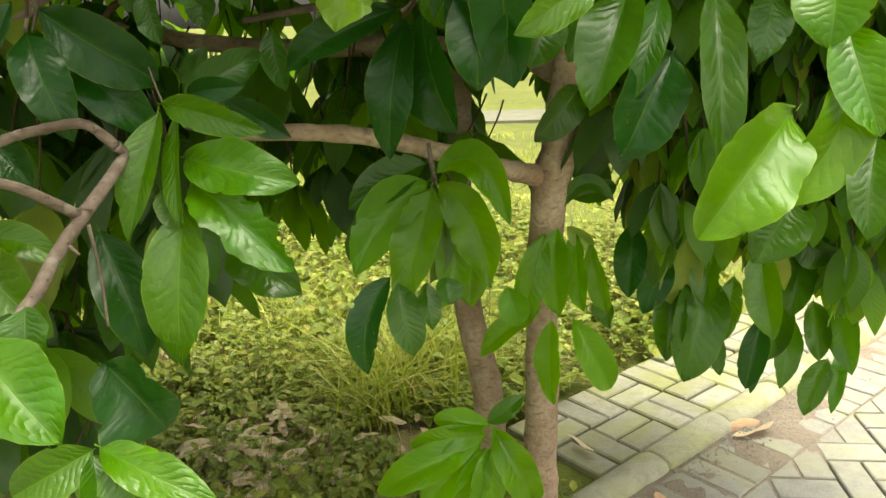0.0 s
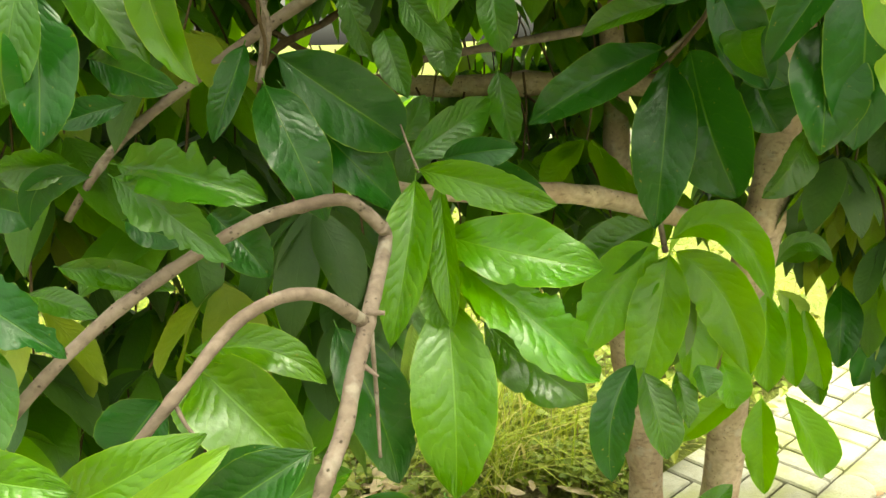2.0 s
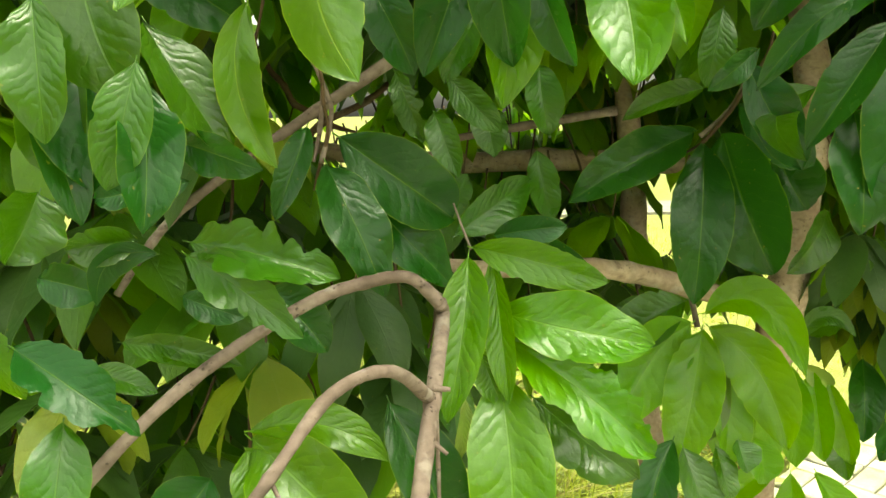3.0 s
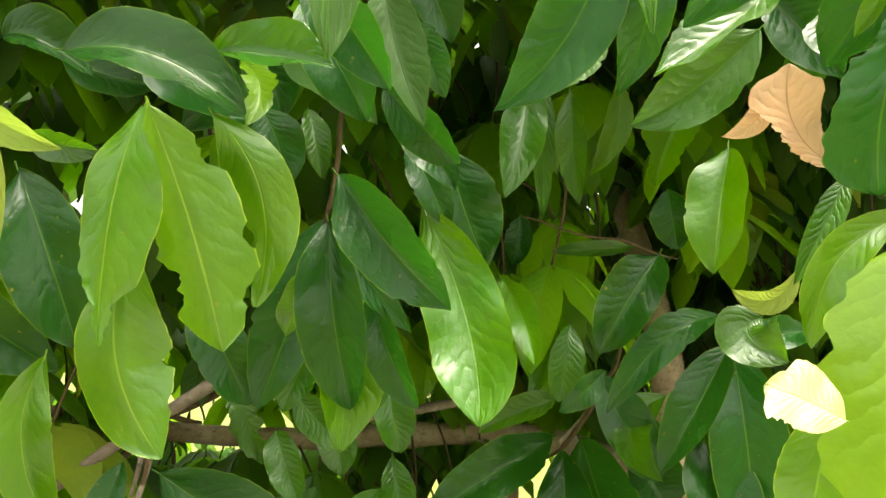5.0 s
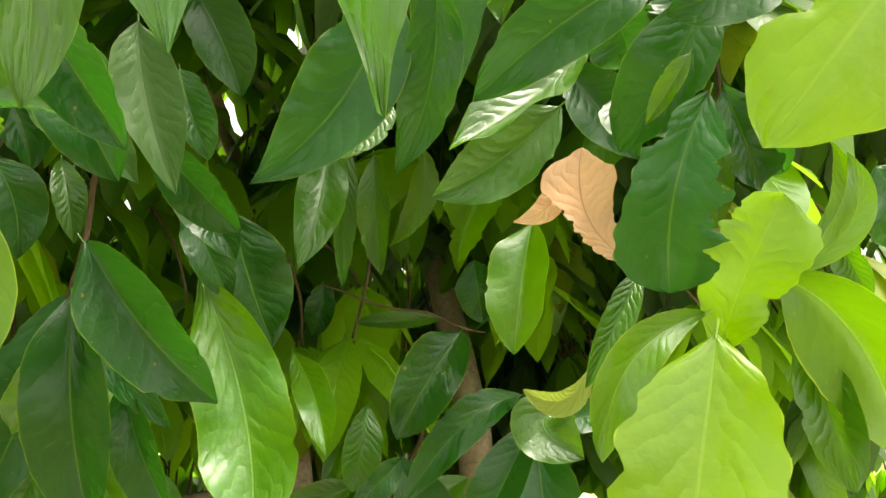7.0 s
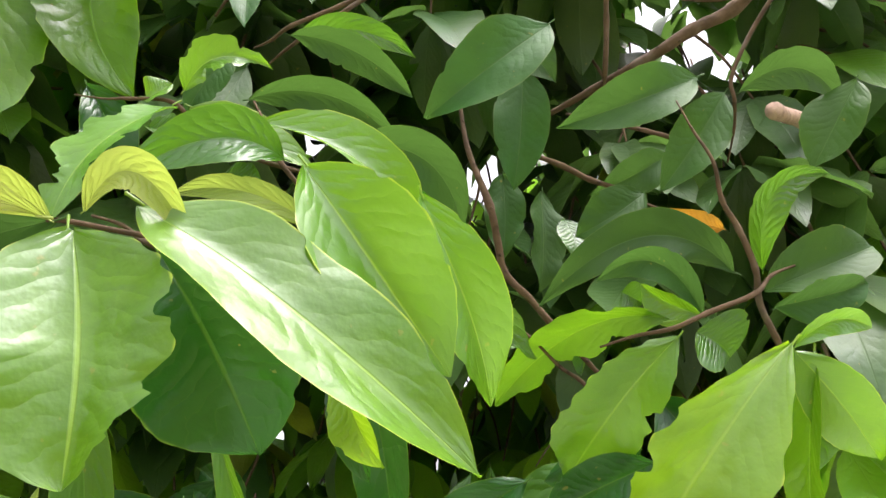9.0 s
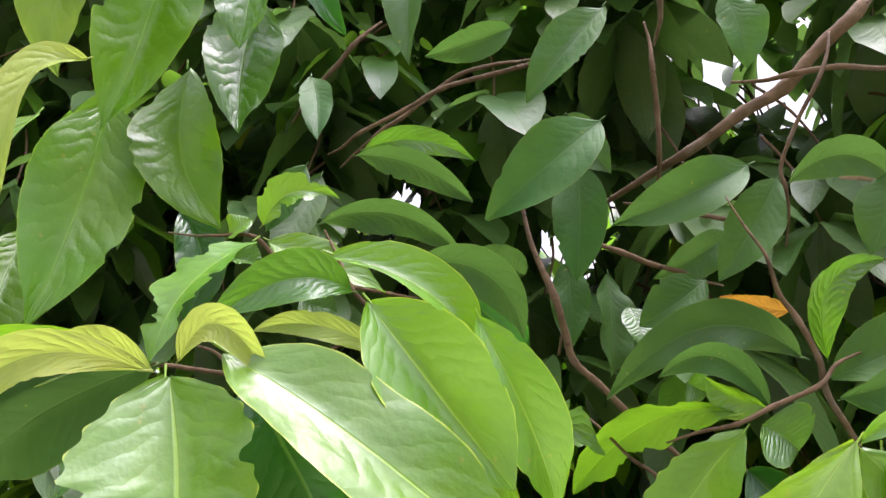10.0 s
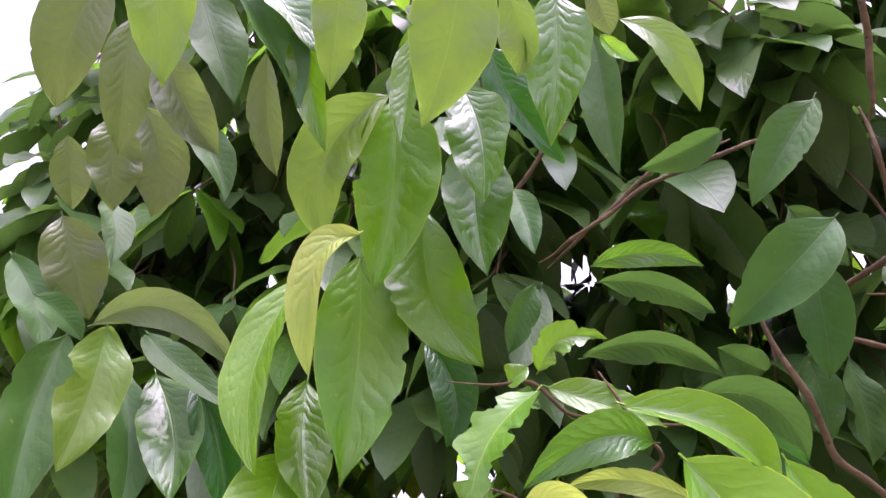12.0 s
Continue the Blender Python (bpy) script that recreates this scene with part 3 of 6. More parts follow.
stem('twig', [(0.617, 0.513, 2.485, 0.0031), (0.575, 0.503, 2.439, 0.0049), (0.527, 0.480, 2.380, 0.0068), (0.488, 0.495, 2.352, 0.0066), (0.451, 0.503, 2.317, 0.0064), (0.409, 0.506, 2.296, 0.0059), (0.365, 0.518, 2.272, 0.0053), (0.319, 0.554, 2.262, 0.0039), (0.260, 0.596, 2.247, 0.0024)], TWIG_BROWN)
stem('twig', [(0.406, 0.512, 2.336, 0.0014), (0.433, 0.502, 2.327, 0.0022), (0.456, 0.490, 2.323, 0.0030), (0.500, 0.490, 2.326, 0.0028), (0.541, 0.495, 2.322, 0.0026), (0.569, 0.495, 2.324, 0.0024), (0.595, 0.498, 2.321, 0.0022), (0.621, 0.511, 2.329, 0.0016), (0.645, 0.526, 2.333, 0.0010)], TWIG_BROWN)
stem('twig', [(0.329, 0.497, 2.411, 0.0012), (0.331, 0.497, 2.384, 0.0019), (0.328, 0.492, 2.353, 0.0027), (0.329, 0.511, 2.313, 0.0027), (0.327, 0.527, 2.271, 0.0027), (0.327, 0.552, 2.254, 0.0019), (0.326, 0.572, 2.238, 0.0012)], TWIG_BROWN)
stem('twig', [(0.186, 0.568, 2.276, 0.0017), (0.192, 0.565, 2.207, 0.0027), (0.210, 0.556, 2.139, 0.0037), (0.217, 0.570, 2.108, 0.0037), (0.223, 0.582, 2.081, 0.0037), (0.245, 0.591, 2.059, 0.0035), (0.271, 0.606, 2.032, 0.0033), (0.317, 0.659, 2.001, 0.0024), (0.350, 0.706, 1.981, 0.0015)], TWIG_BROWN)
stem('twig', [(0.226, 0.658, 2.506, 0.0011), (0.205, 0.648, 2.495, 0.0017), (0.177, 0.634, 2.484, 0.0024), (0.128, 0.635, 2.475, 0.0029), (0.083, 0.647, 2.453, 0.0029), (0.048, 0.651, 2.429, 0.0029), (0.027, 0.652, 2.418, 0.0026), (0.005, 0.659, 2.404, 0.0024), (-0.019, 0.675, 2.396, 0.0017), (-0.038, 0.692, 2.392, 0.0011)], TWIG_BROWN)
stem('twig', [(-0.110, 0.706, 2.477, 0.0014), (-0.093, 0.690, 2.489, 0.0022), (-0.074, 0.669, 2.497, 0.0030), (-0.040, 0.657, 2.523, 0.0033), (-0.012, 0.649, 2.552, 0.0035), (0.007, 0.652, 2.574, 0.0026), (0.024, 0.662, 2.597, 0.0016)], TWIG_BROWN)
stem('twig', [(0.285, 0.532, 2.222, 0.0010), (0.312, 0.525, 2.213, 0.0016), (0.333, 0.515, 2.199, 0.0022), (0.356, 0.520, 2.195, 0.0022), (0.382, 0.523, 2.188, 0.0022), (0.407, 0.539, 2.187, 0.0016), (0.430, 0.556, 2.190, 0.0010)], TWIG_BROWN)
stem('twig', [(0.236, 0.569, 2.208, 0.0014), (0.256, 0.564, 2.196, 0.0022), (0.282, 0.554, 2.178, 0.0030), (0.308, 0.562, 2.167, 0.0027), (0.336, 0.566, 2.158, 0.0023), (0.360, 0.586, 2.154, 0.0016), (0.382, 0.601, 2.153, 0.0010)], TWIG_BROWN)
stem('twig', [(0.030, 0.370, 2.141, 0.0008), (0.042, 0.365, 2.115, 0.0013), (0.053, 0.363, 2.088, 0.0017), (0.066, 0.373, 2.065, 0.0017), (0.031, 0.378, 2.044, 0.0018), (0.003, 0.387, 2.026, 0.0019), (-0.037, 0.379, 2.039, 0.0019), (-0.058, 0.385, 2.055, 0.0014), (-0.084, 0.395, 2.067, 0.0009)], TWIG_BROWN)
stem('twig', [(-0.112, 0.311, 2.034, 0.0006), (-0.090, 0.303, 2.024, 0.0010), (-0.062, 0.289, 2.018, 0.0014), (-0.046, 0.290, 2.017, 0.0014), (-0.002, 0.295, 2.009, 0.0016), (0.020, 0.309, 2.014, 0.0011), (0.047, 0.326, 2.013, 0.0007)], TWIG_BROWN)
stem('twig', [(-0.105, 0.386, 2.160, 0.0005), (-0.079, 0.378, 2.151, 0.0008), (-0.055, 0.366, 2.143, 0.0012), (-0.025, 0.369, 2.140, 0.0017), (-0.002, 0.381, 2.114, 0.0017), (0.020, 0.385, 2.107, 0.0017), (0.046, 0.390, 2.100, 0.0017), (0.073, 0.405, 2.098, 0.0013), (0.093, 0.424, 2.099, 0.0008)], TWIG_BROWN)
stem('twig', [(0.402, 0.467, 2.134, 0.0007), (0.402, 0.443, 2.153, 0.0011), (0.397, 0.423, 2.167, 0.0016), (0.395, 0.416, 2.184, 0.0016), (0.411, 0.404, 2.216, 0.0018), (0.431, 0.391, 2.246, 0.0019), (0.446, 0.393, 2.275, 0.0014), (0.455, 0.400, 2.299, 0.0009)], TWIG_BROWN)
stem('twig', [(-0.039, 0.631, 2.374, 0.0011), (-0.018, 0.620, 2.376, 0.0017), (0.006, 0.606, 2.384, 0.0024), (0.059, 0.602, 2.406, 0.0026), (0.106, 0.606, 2.435, 0.0029), (0.164, 0.611, 2.451, 0.0029), (0.236, 0.622, 2.472, 0.0029), (0.263, 0.638, 2.484, 0.0021), (0.284, 0.653, 2.498, 0.0013)], TWIG_BROWN)
stem('twig', [(0.345, 0.541, 2.413, 0.0016), (0.351, 0.515, 2.427, 0.0026), (0.350, 0.493, 2.445, 0.0036), (0.357, 0.479, 2.481, 0.0036), (0.357, 0.458, 2.514, 0.0036), (0.363, 0.456, 2.545, 0.0026), (0.362, 0.460, 2.571, 0.0016)], TWIG_BROWN)
stem('twig', [(0.244, 1.230, 1.767, 0.0008), (0.269, 1.215, 1.758, 0.0013), (0.292, 1.197, 1.745, 0.0018), (0.335, 1.186, 1.732, 0.0018), (0.387, 1.181, 1.727, 0.0018), (0.417, 1.177, 1.716, 0.0018), (0.448, 1.172, 1.704, 0.0018), (0.494, 1.190, 1.699, 0.0008)], TWIG_BROWN)
stem('twig', [(0.562, 1.882, 2.316, 0.0030), (0.608, 1.850, 2.272, 0.0049), (0.659, 1.809, 2.216, 0.0067), (0.711, 1.796, 2.176, 0.0067), (0.756, 1.796, 2.146, 0.0067), (0.800, 1.787, 2.101, 0.0062), (0.852, 1.785, 2.054, 0.0057), (0.891, 1.812, 2.026, 0.0042), (0.938, 1.835, 2.001, 0.0026)], TWIG_BROWN)
stem('twig', [(0.239, 0.580, 1.904, 0.0005), (0.249, 0.556, 1.919, 0.0008), (0.260, 0.529, 1.929, 0.0012), (0.275, 0.510, 1.956, 0.0016), (0.255, 0.515, 1.977, 0.0016), (0.236, 0.530, 2.005, 0.0011), (0.221, 0.548, 2.025, 0.0007)], TWIG_BROWN)
stem('twig', [(0.184, 0.590, 1.748, 0.0005), (0.200, 0.567, 1.724, 0.0008), (0.221, 0.551, 1.705, 0.0010), (0.245, 0.542, 1.685, 0.0010), (0.282, 0.553, 1.667, 0.0005)], TWIG_BROWN)
stem('twig', [(0.234, 0.568, 1.606, 0.0006), (0.248, 0.547, 1.622, 0.0010), (0.257, 0.523, 1.633, 0.0014), (0.273, 0.505, 1.659, 0.0015), (0.289, 0.495, 1.688, 0.0017), (0.316, 0.477, 1.704, 0.0014), (0.336, 0.476, 1.719, 0.0010), (0.353, 0.477, 1.739, 0.0006)], TWIG_BROWN)


leaf((-0.156, 0.530, 1.103), (-0.105, 0.488, 1.066), (-0.058, 0.463, 1.019), 0.085, -71, 49, 'B', 0)
leaf((-0.293, 0.543, 1.108), (-0.247, 0.511, 1.101), (-0.199, 0.501, 1.072), 0.044, -79, 59, 'B', 0)
leaf((-0.170, 0.523, 1.074), (-0.147, 0.497, 1.048), (-0.126, 0.481, 1.015), 0.046, -121, 11, 'B', 0)

leaf((-0.006, 0.411, 1.039), (-0.040, 0.393, 1.026), (-0.076, 0.385, 1.009), 0.048, -78, 19, 'B', 0)
leaf((-0.001, 0.411, 1.042), (0.056, 0.376, 1.033), (0.113, 0.365, 1.004), 0.041, -84, 56, 'B', 0)
leaf((0.007, 0.408, 1.034), (0.027, 0.387, 1.011), (0.045, 0.374, 0.982), 0.043, -112, 19, 'B', 0)
leaf((-0.006, 0.409, 1.035), (0.004, 0.386, 1.005), (0.010, 0.371, 0.970), 0.037, -44, 31, 'M', 0)

leaf((-0.195, 0.914, 0.899), (-0.144, 0.875, 0.857), (-0.098, 0.859, 0.798), 0.127, -103, 17, 'D', 0, -0.40)

leaf((-0.214, 1.038, 1.085), (-0.169, 0.978, 0.994), (-0.129, 0.948, 0.891), 0.093, -76, 29, 'D', 0)
leaf((-0.118, 0.564, 1.125), (-0.112, 0.539, 1.093), (-0.108, 0.524, 1.056), 0.060, -98, 29, 'M', 0)
leaf((-0.213, 0.580, 1.161), (-0.257, 0.562, 1.139), (-0.301, 0.559, 1.115), 0.049, -92, 28, 'D', 0)

leaf((-0.480, 0.595, 1.158), (-0.429, 0.563, 1.166), (-0.372, 0.557, 1.153), 0.051, -108, 25, 'B', 0)

leaf((-0.413, 0.593, 1.115), (-0.351, 0.569, 1.153), (-0.285, 0.574, 1.184), 0.051, -110, 21, 'B', 0)
leaf((-0.359, 0.560, 1.121), (-0.313, 0.543, 1.155), (-0.264, 0.548, 1.186), 0.024, -101, 6, 'Y', 0)
leaf((-0.332, 0.638, 1.074), (-0.288, 0.627, 1.107), (-0.241, 0.636, 1.135), 0.057, -106, 21, 'D', 0)
leaf((-0.304, 0.766, 0.981), (-0.251, 0.750, 1.014), (-0.193, 0.749, 1.042), 0.052, -117, 30, 'M', 0)
leaf((-0.345, 0.589, 1.082), (-0.317, 0.581, 1.109), (-0.287, 0.584, 1.136), 0.026, -111, 17, 'M', 0)

leaf((-0.386, 0.958, 1.088), (-0.293, 0.925, 1.102), (-0.221, 0.902, 1.063), 0.054, -102, 41, 'B', 0)
leaf((-0.386, 0.956, 1.081), (-0.313, 0.896, 1.034), (-0.244, 0.868, 0.964), 0.105, -102, 26, 'B', 0)
leaf((-0.391, 0.953, 1.068), (-0.368, 0.922, 1.030), (-0.349, 0.902, 0.985), 0.066, -90, 31, 'B', 0)
leaf((-0.448, 1.021, 1.001), (-0.475, 1.001, 0.967), (-0.505, 0.993, 0.930), 0.090, -89, 21, 'D', 0)

leaf((-0.096, 1.066, 1.283), (-0.014, 1.014, 1.264), (0.075, 0.997, 1.235), 0.059, -111, 2, 'B', 0)
leaf((-0.062, 1.040, 1.199), (0.029, 0.982, 1.190), (0.130, 0.970, 1.168), 0.094, -105, 31, 'B', 0)
leaf((-0.058, 1.032, 1.170), (0.025, 0.956, 1.111), (0.114, 0.924, 1.034), 0.097, -97, 32, 'B', 3)
leaf((-0.012, 1.062, 1.068), (0.050, 1.012, 1.025), (0.115, 0.985, 0.973), 0.091, -106, 23, 'M', 0)
leaf((-0.068, 1.018, 1.121), (-0.073, 0.936, 1.014), (-0.077, 0.892, 0.894), 0.109, -102, 29, 'B', 0)
leaf((-0.101, 1.064, 1.273), (-0.117, 0.997, 1.182), (-0.149, 0.960, 1.079), 0.065, -102, 30, 'B', 0)
leaf((-0.071, 1.060, 1.269), (-0.070, 1.001, 1.187), (-0.069, 0.967, 1.097), 0.045, -129, 23, 'B', 0)
leaf((-0.095, 1.030, 1.157), (-0.083, 1.005, 1.125), (-0.071, 0.990, 1.088), 0.044, -110, 23, 'B', 0)
leaf((-0.114, 1.013, 1.091), (-0.121, 0.997, 1.054), (-0.128, 0.992, 1.014), 0.025, -70, 11, 'P', 0)
leaf((-0.017, 1.173, 1.276), (0.039, 1.142, 1.246), (0.099, 1.129, 1.211), 0.058, -105, 10, 'D', 0)
leaf((-0.098, 1.210, 1.277), (-0.028, 1.236, 1.317), (0.039, 1.284, 1.351), 0.067, -67, 11, 'M', 0)
leaf((-0.112, 1.287, 1.289), (-0.089, 1.280, 1.328), (-0.065, 1.285, 1.366), 0.044, -92, 0, 'M', 0)

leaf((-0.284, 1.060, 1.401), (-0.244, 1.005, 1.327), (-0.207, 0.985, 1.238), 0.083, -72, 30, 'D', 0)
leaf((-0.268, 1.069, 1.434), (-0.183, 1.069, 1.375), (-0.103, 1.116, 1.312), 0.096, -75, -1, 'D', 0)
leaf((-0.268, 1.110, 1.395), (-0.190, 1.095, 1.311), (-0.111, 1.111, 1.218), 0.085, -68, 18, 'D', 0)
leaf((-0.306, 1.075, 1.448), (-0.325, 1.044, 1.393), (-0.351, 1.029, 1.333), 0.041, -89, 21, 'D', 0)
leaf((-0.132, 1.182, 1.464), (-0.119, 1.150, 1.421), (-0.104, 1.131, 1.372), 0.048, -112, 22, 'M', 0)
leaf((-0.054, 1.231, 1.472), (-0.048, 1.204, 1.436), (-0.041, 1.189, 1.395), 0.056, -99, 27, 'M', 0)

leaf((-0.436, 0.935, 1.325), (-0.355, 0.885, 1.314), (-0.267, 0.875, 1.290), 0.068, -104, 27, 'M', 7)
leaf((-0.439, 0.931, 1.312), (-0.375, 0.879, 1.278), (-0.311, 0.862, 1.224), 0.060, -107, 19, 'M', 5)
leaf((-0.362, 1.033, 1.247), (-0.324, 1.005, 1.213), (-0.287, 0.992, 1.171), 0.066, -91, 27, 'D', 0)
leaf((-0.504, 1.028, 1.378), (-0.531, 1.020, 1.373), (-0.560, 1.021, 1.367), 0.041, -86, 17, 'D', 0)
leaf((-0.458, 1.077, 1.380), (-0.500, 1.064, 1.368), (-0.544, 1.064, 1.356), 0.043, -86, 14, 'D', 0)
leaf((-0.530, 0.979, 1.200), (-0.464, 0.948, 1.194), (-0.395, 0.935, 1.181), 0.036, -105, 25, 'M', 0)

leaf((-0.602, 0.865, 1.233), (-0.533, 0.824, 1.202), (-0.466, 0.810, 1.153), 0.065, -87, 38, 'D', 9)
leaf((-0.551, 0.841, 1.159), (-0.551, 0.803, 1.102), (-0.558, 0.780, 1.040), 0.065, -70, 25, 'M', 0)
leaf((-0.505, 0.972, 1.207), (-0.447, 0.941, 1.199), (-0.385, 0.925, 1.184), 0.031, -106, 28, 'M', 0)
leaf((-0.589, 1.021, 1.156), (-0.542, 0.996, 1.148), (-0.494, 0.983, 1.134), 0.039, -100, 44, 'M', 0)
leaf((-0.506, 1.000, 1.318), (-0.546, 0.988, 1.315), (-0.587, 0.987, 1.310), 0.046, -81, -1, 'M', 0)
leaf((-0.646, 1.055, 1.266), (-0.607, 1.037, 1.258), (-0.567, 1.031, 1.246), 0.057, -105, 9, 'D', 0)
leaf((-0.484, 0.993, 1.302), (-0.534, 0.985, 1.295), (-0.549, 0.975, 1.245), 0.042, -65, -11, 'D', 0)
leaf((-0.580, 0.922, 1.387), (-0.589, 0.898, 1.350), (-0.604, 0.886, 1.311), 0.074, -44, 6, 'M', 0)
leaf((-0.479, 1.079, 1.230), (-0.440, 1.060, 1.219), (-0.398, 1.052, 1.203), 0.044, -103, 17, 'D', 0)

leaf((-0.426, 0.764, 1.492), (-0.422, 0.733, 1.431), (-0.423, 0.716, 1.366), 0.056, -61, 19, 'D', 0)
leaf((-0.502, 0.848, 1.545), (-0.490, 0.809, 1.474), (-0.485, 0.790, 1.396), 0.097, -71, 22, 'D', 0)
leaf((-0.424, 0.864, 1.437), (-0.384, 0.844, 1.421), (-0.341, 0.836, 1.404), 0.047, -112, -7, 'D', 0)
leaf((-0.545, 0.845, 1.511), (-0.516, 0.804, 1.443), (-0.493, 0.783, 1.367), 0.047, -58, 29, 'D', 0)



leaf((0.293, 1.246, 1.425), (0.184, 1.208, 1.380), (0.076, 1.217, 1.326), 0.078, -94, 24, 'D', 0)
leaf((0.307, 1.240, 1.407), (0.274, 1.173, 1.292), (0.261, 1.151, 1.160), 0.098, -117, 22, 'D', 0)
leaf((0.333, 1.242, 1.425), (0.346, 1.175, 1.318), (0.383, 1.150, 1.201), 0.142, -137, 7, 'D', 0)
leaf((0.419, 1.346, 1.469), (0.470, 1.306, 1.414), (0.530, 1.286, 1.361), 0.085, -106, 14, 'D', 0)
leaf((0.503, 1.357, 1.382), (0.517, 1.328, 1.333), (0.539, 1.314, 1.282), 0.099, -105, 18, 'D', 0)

leaf((0.444, 1.392, 0.984), (0.430, 1.353, 0.892), (0.426, 1.339, 0.793), 0.091, -99, 16, 'L', 0)
leaf((0.319, 1.454, 1.064), (0.281, 1.446, 1.078), (0.242, 1.449, 1.090), 0.064, -86, 1, 'M', 0)
leaf((0.522, 1.422, 0.814), (0.532, 1.402, 0.770), (0.546, 1.394, 0.723), 0.068, -95, 15, 'L', 0)

leaf((0.658, 1.525, 0.919), (0.646, 1.477, 0.819), (0.652, 1.466, 0.709), 0.079, -115, 15, 'L', 0)
leaf((0.628, 1.524, 0.908), (0.591, 1.481, 0.804), (0.568, 1.466, 0.688), 0.077, -95, 16, 'L', 0)
leaf((0.681, 1.524, 0.922), (0.711, 1.509, 0.895), (0.743, 1.505, 0.867), 0.045, -108, -1, 'P', 0)
leaf((0.701, 1.520, 0.912), (0.696, 1.481, 0.819), (0.705, 1.466, 0.719), 0.071, -135, 10, 'L', 0)
leaf((0.734, 1.510, 0.884), (0.745, 1.474, 0.801), (0.766, 1.460, 0.715), 0.059, -136, 4, 'L', 0)
leaf((0.610, 1.477, 0.735), (0.524, 1.444, 0.696), (0.453, 1.457, 0.627), 0.062, -116, 39, 'L', 0)
leaf((0.635, 1.467, 0.706), (0.623, 1.427, 0.611), (0.625, 1.412, 0.508), 0.077, -137, 13, 'L', 0)
leaf((0.690, 1.464, 0.708), (0.727, 1.413, 0.624), (0.779, 1.408, 0.533), 0.080, -89, 18, 'L', 0)
leaf((0.671, 1.537, 0.963), (0.727, 1.526, 1.024), (0.789, 1.504, 0.984), 0.042, -110, 25, 'M', 0)
leaf((0.782, 1.541, 0.748), (0.780, 1.513, 0.708), (0.785, 1.495, 0.664), 0.064, -142, 18, 'M', 0)
leaf((0.632, 1.566, 0.797), (0.637, 1.543, 0.767), (0.646, 1.529, 0.734), 0.074, -128, 18, 'M', 0)

leaf((0.472, 1.415, 0.440), (0.373, 1.384, 0.449), (0.280, 1.420, 0.419), 0.068, -95, 27, 'L', 0)
leaf((0.478, 1.421, 0.464), (0.410, 1.410, 0.485), (0.342, 1.436, 0.485), 0.064, -86, 48, 'L', 0)
leaf((0.463, 1.412, 0.430), (0.318, 1.352, 0.401), (0.191, 1.395, 0.314), 0.090, -103, 34, 'L', 0)
leaf((0.454, 1.408, 0.415), (0.369, 1.368, 0.353), (0.295, 1.374, 0.268), 0.087, -115, 34, 'L', 0)
leaf((0.468, 1.406, 0.412), (0.431, 1.365, 0.339), (0.403, 1.363, 0.253), 0.080, -92, 16, 'L', 0)
leaf((0.481, 1.405, 0.411), (0.458, 1.357, 0.326), (0.443, 1.352, 0.225), 0.084, -86, 15, 'L', 0)
leaf((0.486, 1.418, 0.455), (0.531, 1.358, 0.374), (0.577, 1.358, 0.274), 0.093, -88, 19, 'L', 0)
leaf((0.486, 1.420, 0.462), (0.512, 1.390, 0.401), (0.539, 1.379, 0.334), 0.064, -76, 23, 'L', 0)
leaf((0.474, 1.426, 0.465), (0.515, 1.412, 0.507), (0.562, 1.417, 0.542), 0.052, -116, 22, 'M', 0)

leaf((0.259, 1.206, 0.923), (0.212, 1.160, 0.849), (0.205, 1.132, 0.747), 0.072, -109, 27, 'D', 0)
leaf((0.275, 1.202, 0.912), (0.289, 1.155, 0.853), (0.304, 1.128, 0.785), 0.073, -84, 31, 'M', 0)
leaf((0.330, 1.198, 0.911), (0.335, 1.169, 0.873), (0.341, 1.151, 0.829), 0.052, -69, 30, 'M', 0)
leaf((0.369, 1.198, 0.920), (0.372, 1.181, 0.898), (0.377, 1.170, 0.872), 0.059, -73, 31, 'M', 0)

leaf((0.838, 0.720, 1.342), (0.810, 0.676, 1.238), (0.728, 0.676, 1.174), 0.079, -87, 13, 'L', 0)
leaf((0.778, 0.707, 1.286), (0.702, 0.648, 1.225), (0.634, 0.626, 1.143), 0.104, -100, -6, 'L', 0)
leaf((0.844, 0.731, 1.382), (0.846, 0.687, 1.320), (0.860, 0.659, 1.254), 0.082, -114, 25, 'B', 0)
leaf((0.833, 0.755, 1.459), (0.815, 0.722, 1.413), (0.805, 0.702, 1.359), 0.099, -135, 30, 'B', 0)
leaf((0.874, 0.690, 1.250), (0.853, 0.652, 1.196), (0.842, 0.628, 1.135), 0.059, -118, 31, 'M', 0)
leaf((0.804, 0.742, 1.163), (0.770, 0.715, 1.130), (0.740, 0.700, 1.088), 0.079, -96, 33, 'M', 0)
leaf((0.738, 0.892, 1.441), (0.720, 0.809, 1.325), (0.718, 0.759, 1.197), 0.065, -97, 29, 'M', 0)
leaf((0.623, 0.921, 1.445), (0.582, 0.865, 1.369), (0.545, 0.834, 1.282), 0.090, -120, 35, 'M', 0)
leaf((0.689, 0.967, 1.438), (0.654, 0.914, 1.366), (0.624, 0.885, 1.282), 0.052, -97, 30, 'M', 0)
leaf((0.702, 0.940, 1.350), (0.656, 0.896, 1.277), (0.616, 0.875, 1.193), 0.103, -88, 21, 'D', 0)
leaf((0.501, 0.613, 1.439), (0.453, 0.587, 1.413), (0.404, 0.577, 1.383), 0.046, -68, -3, 'B', 0)
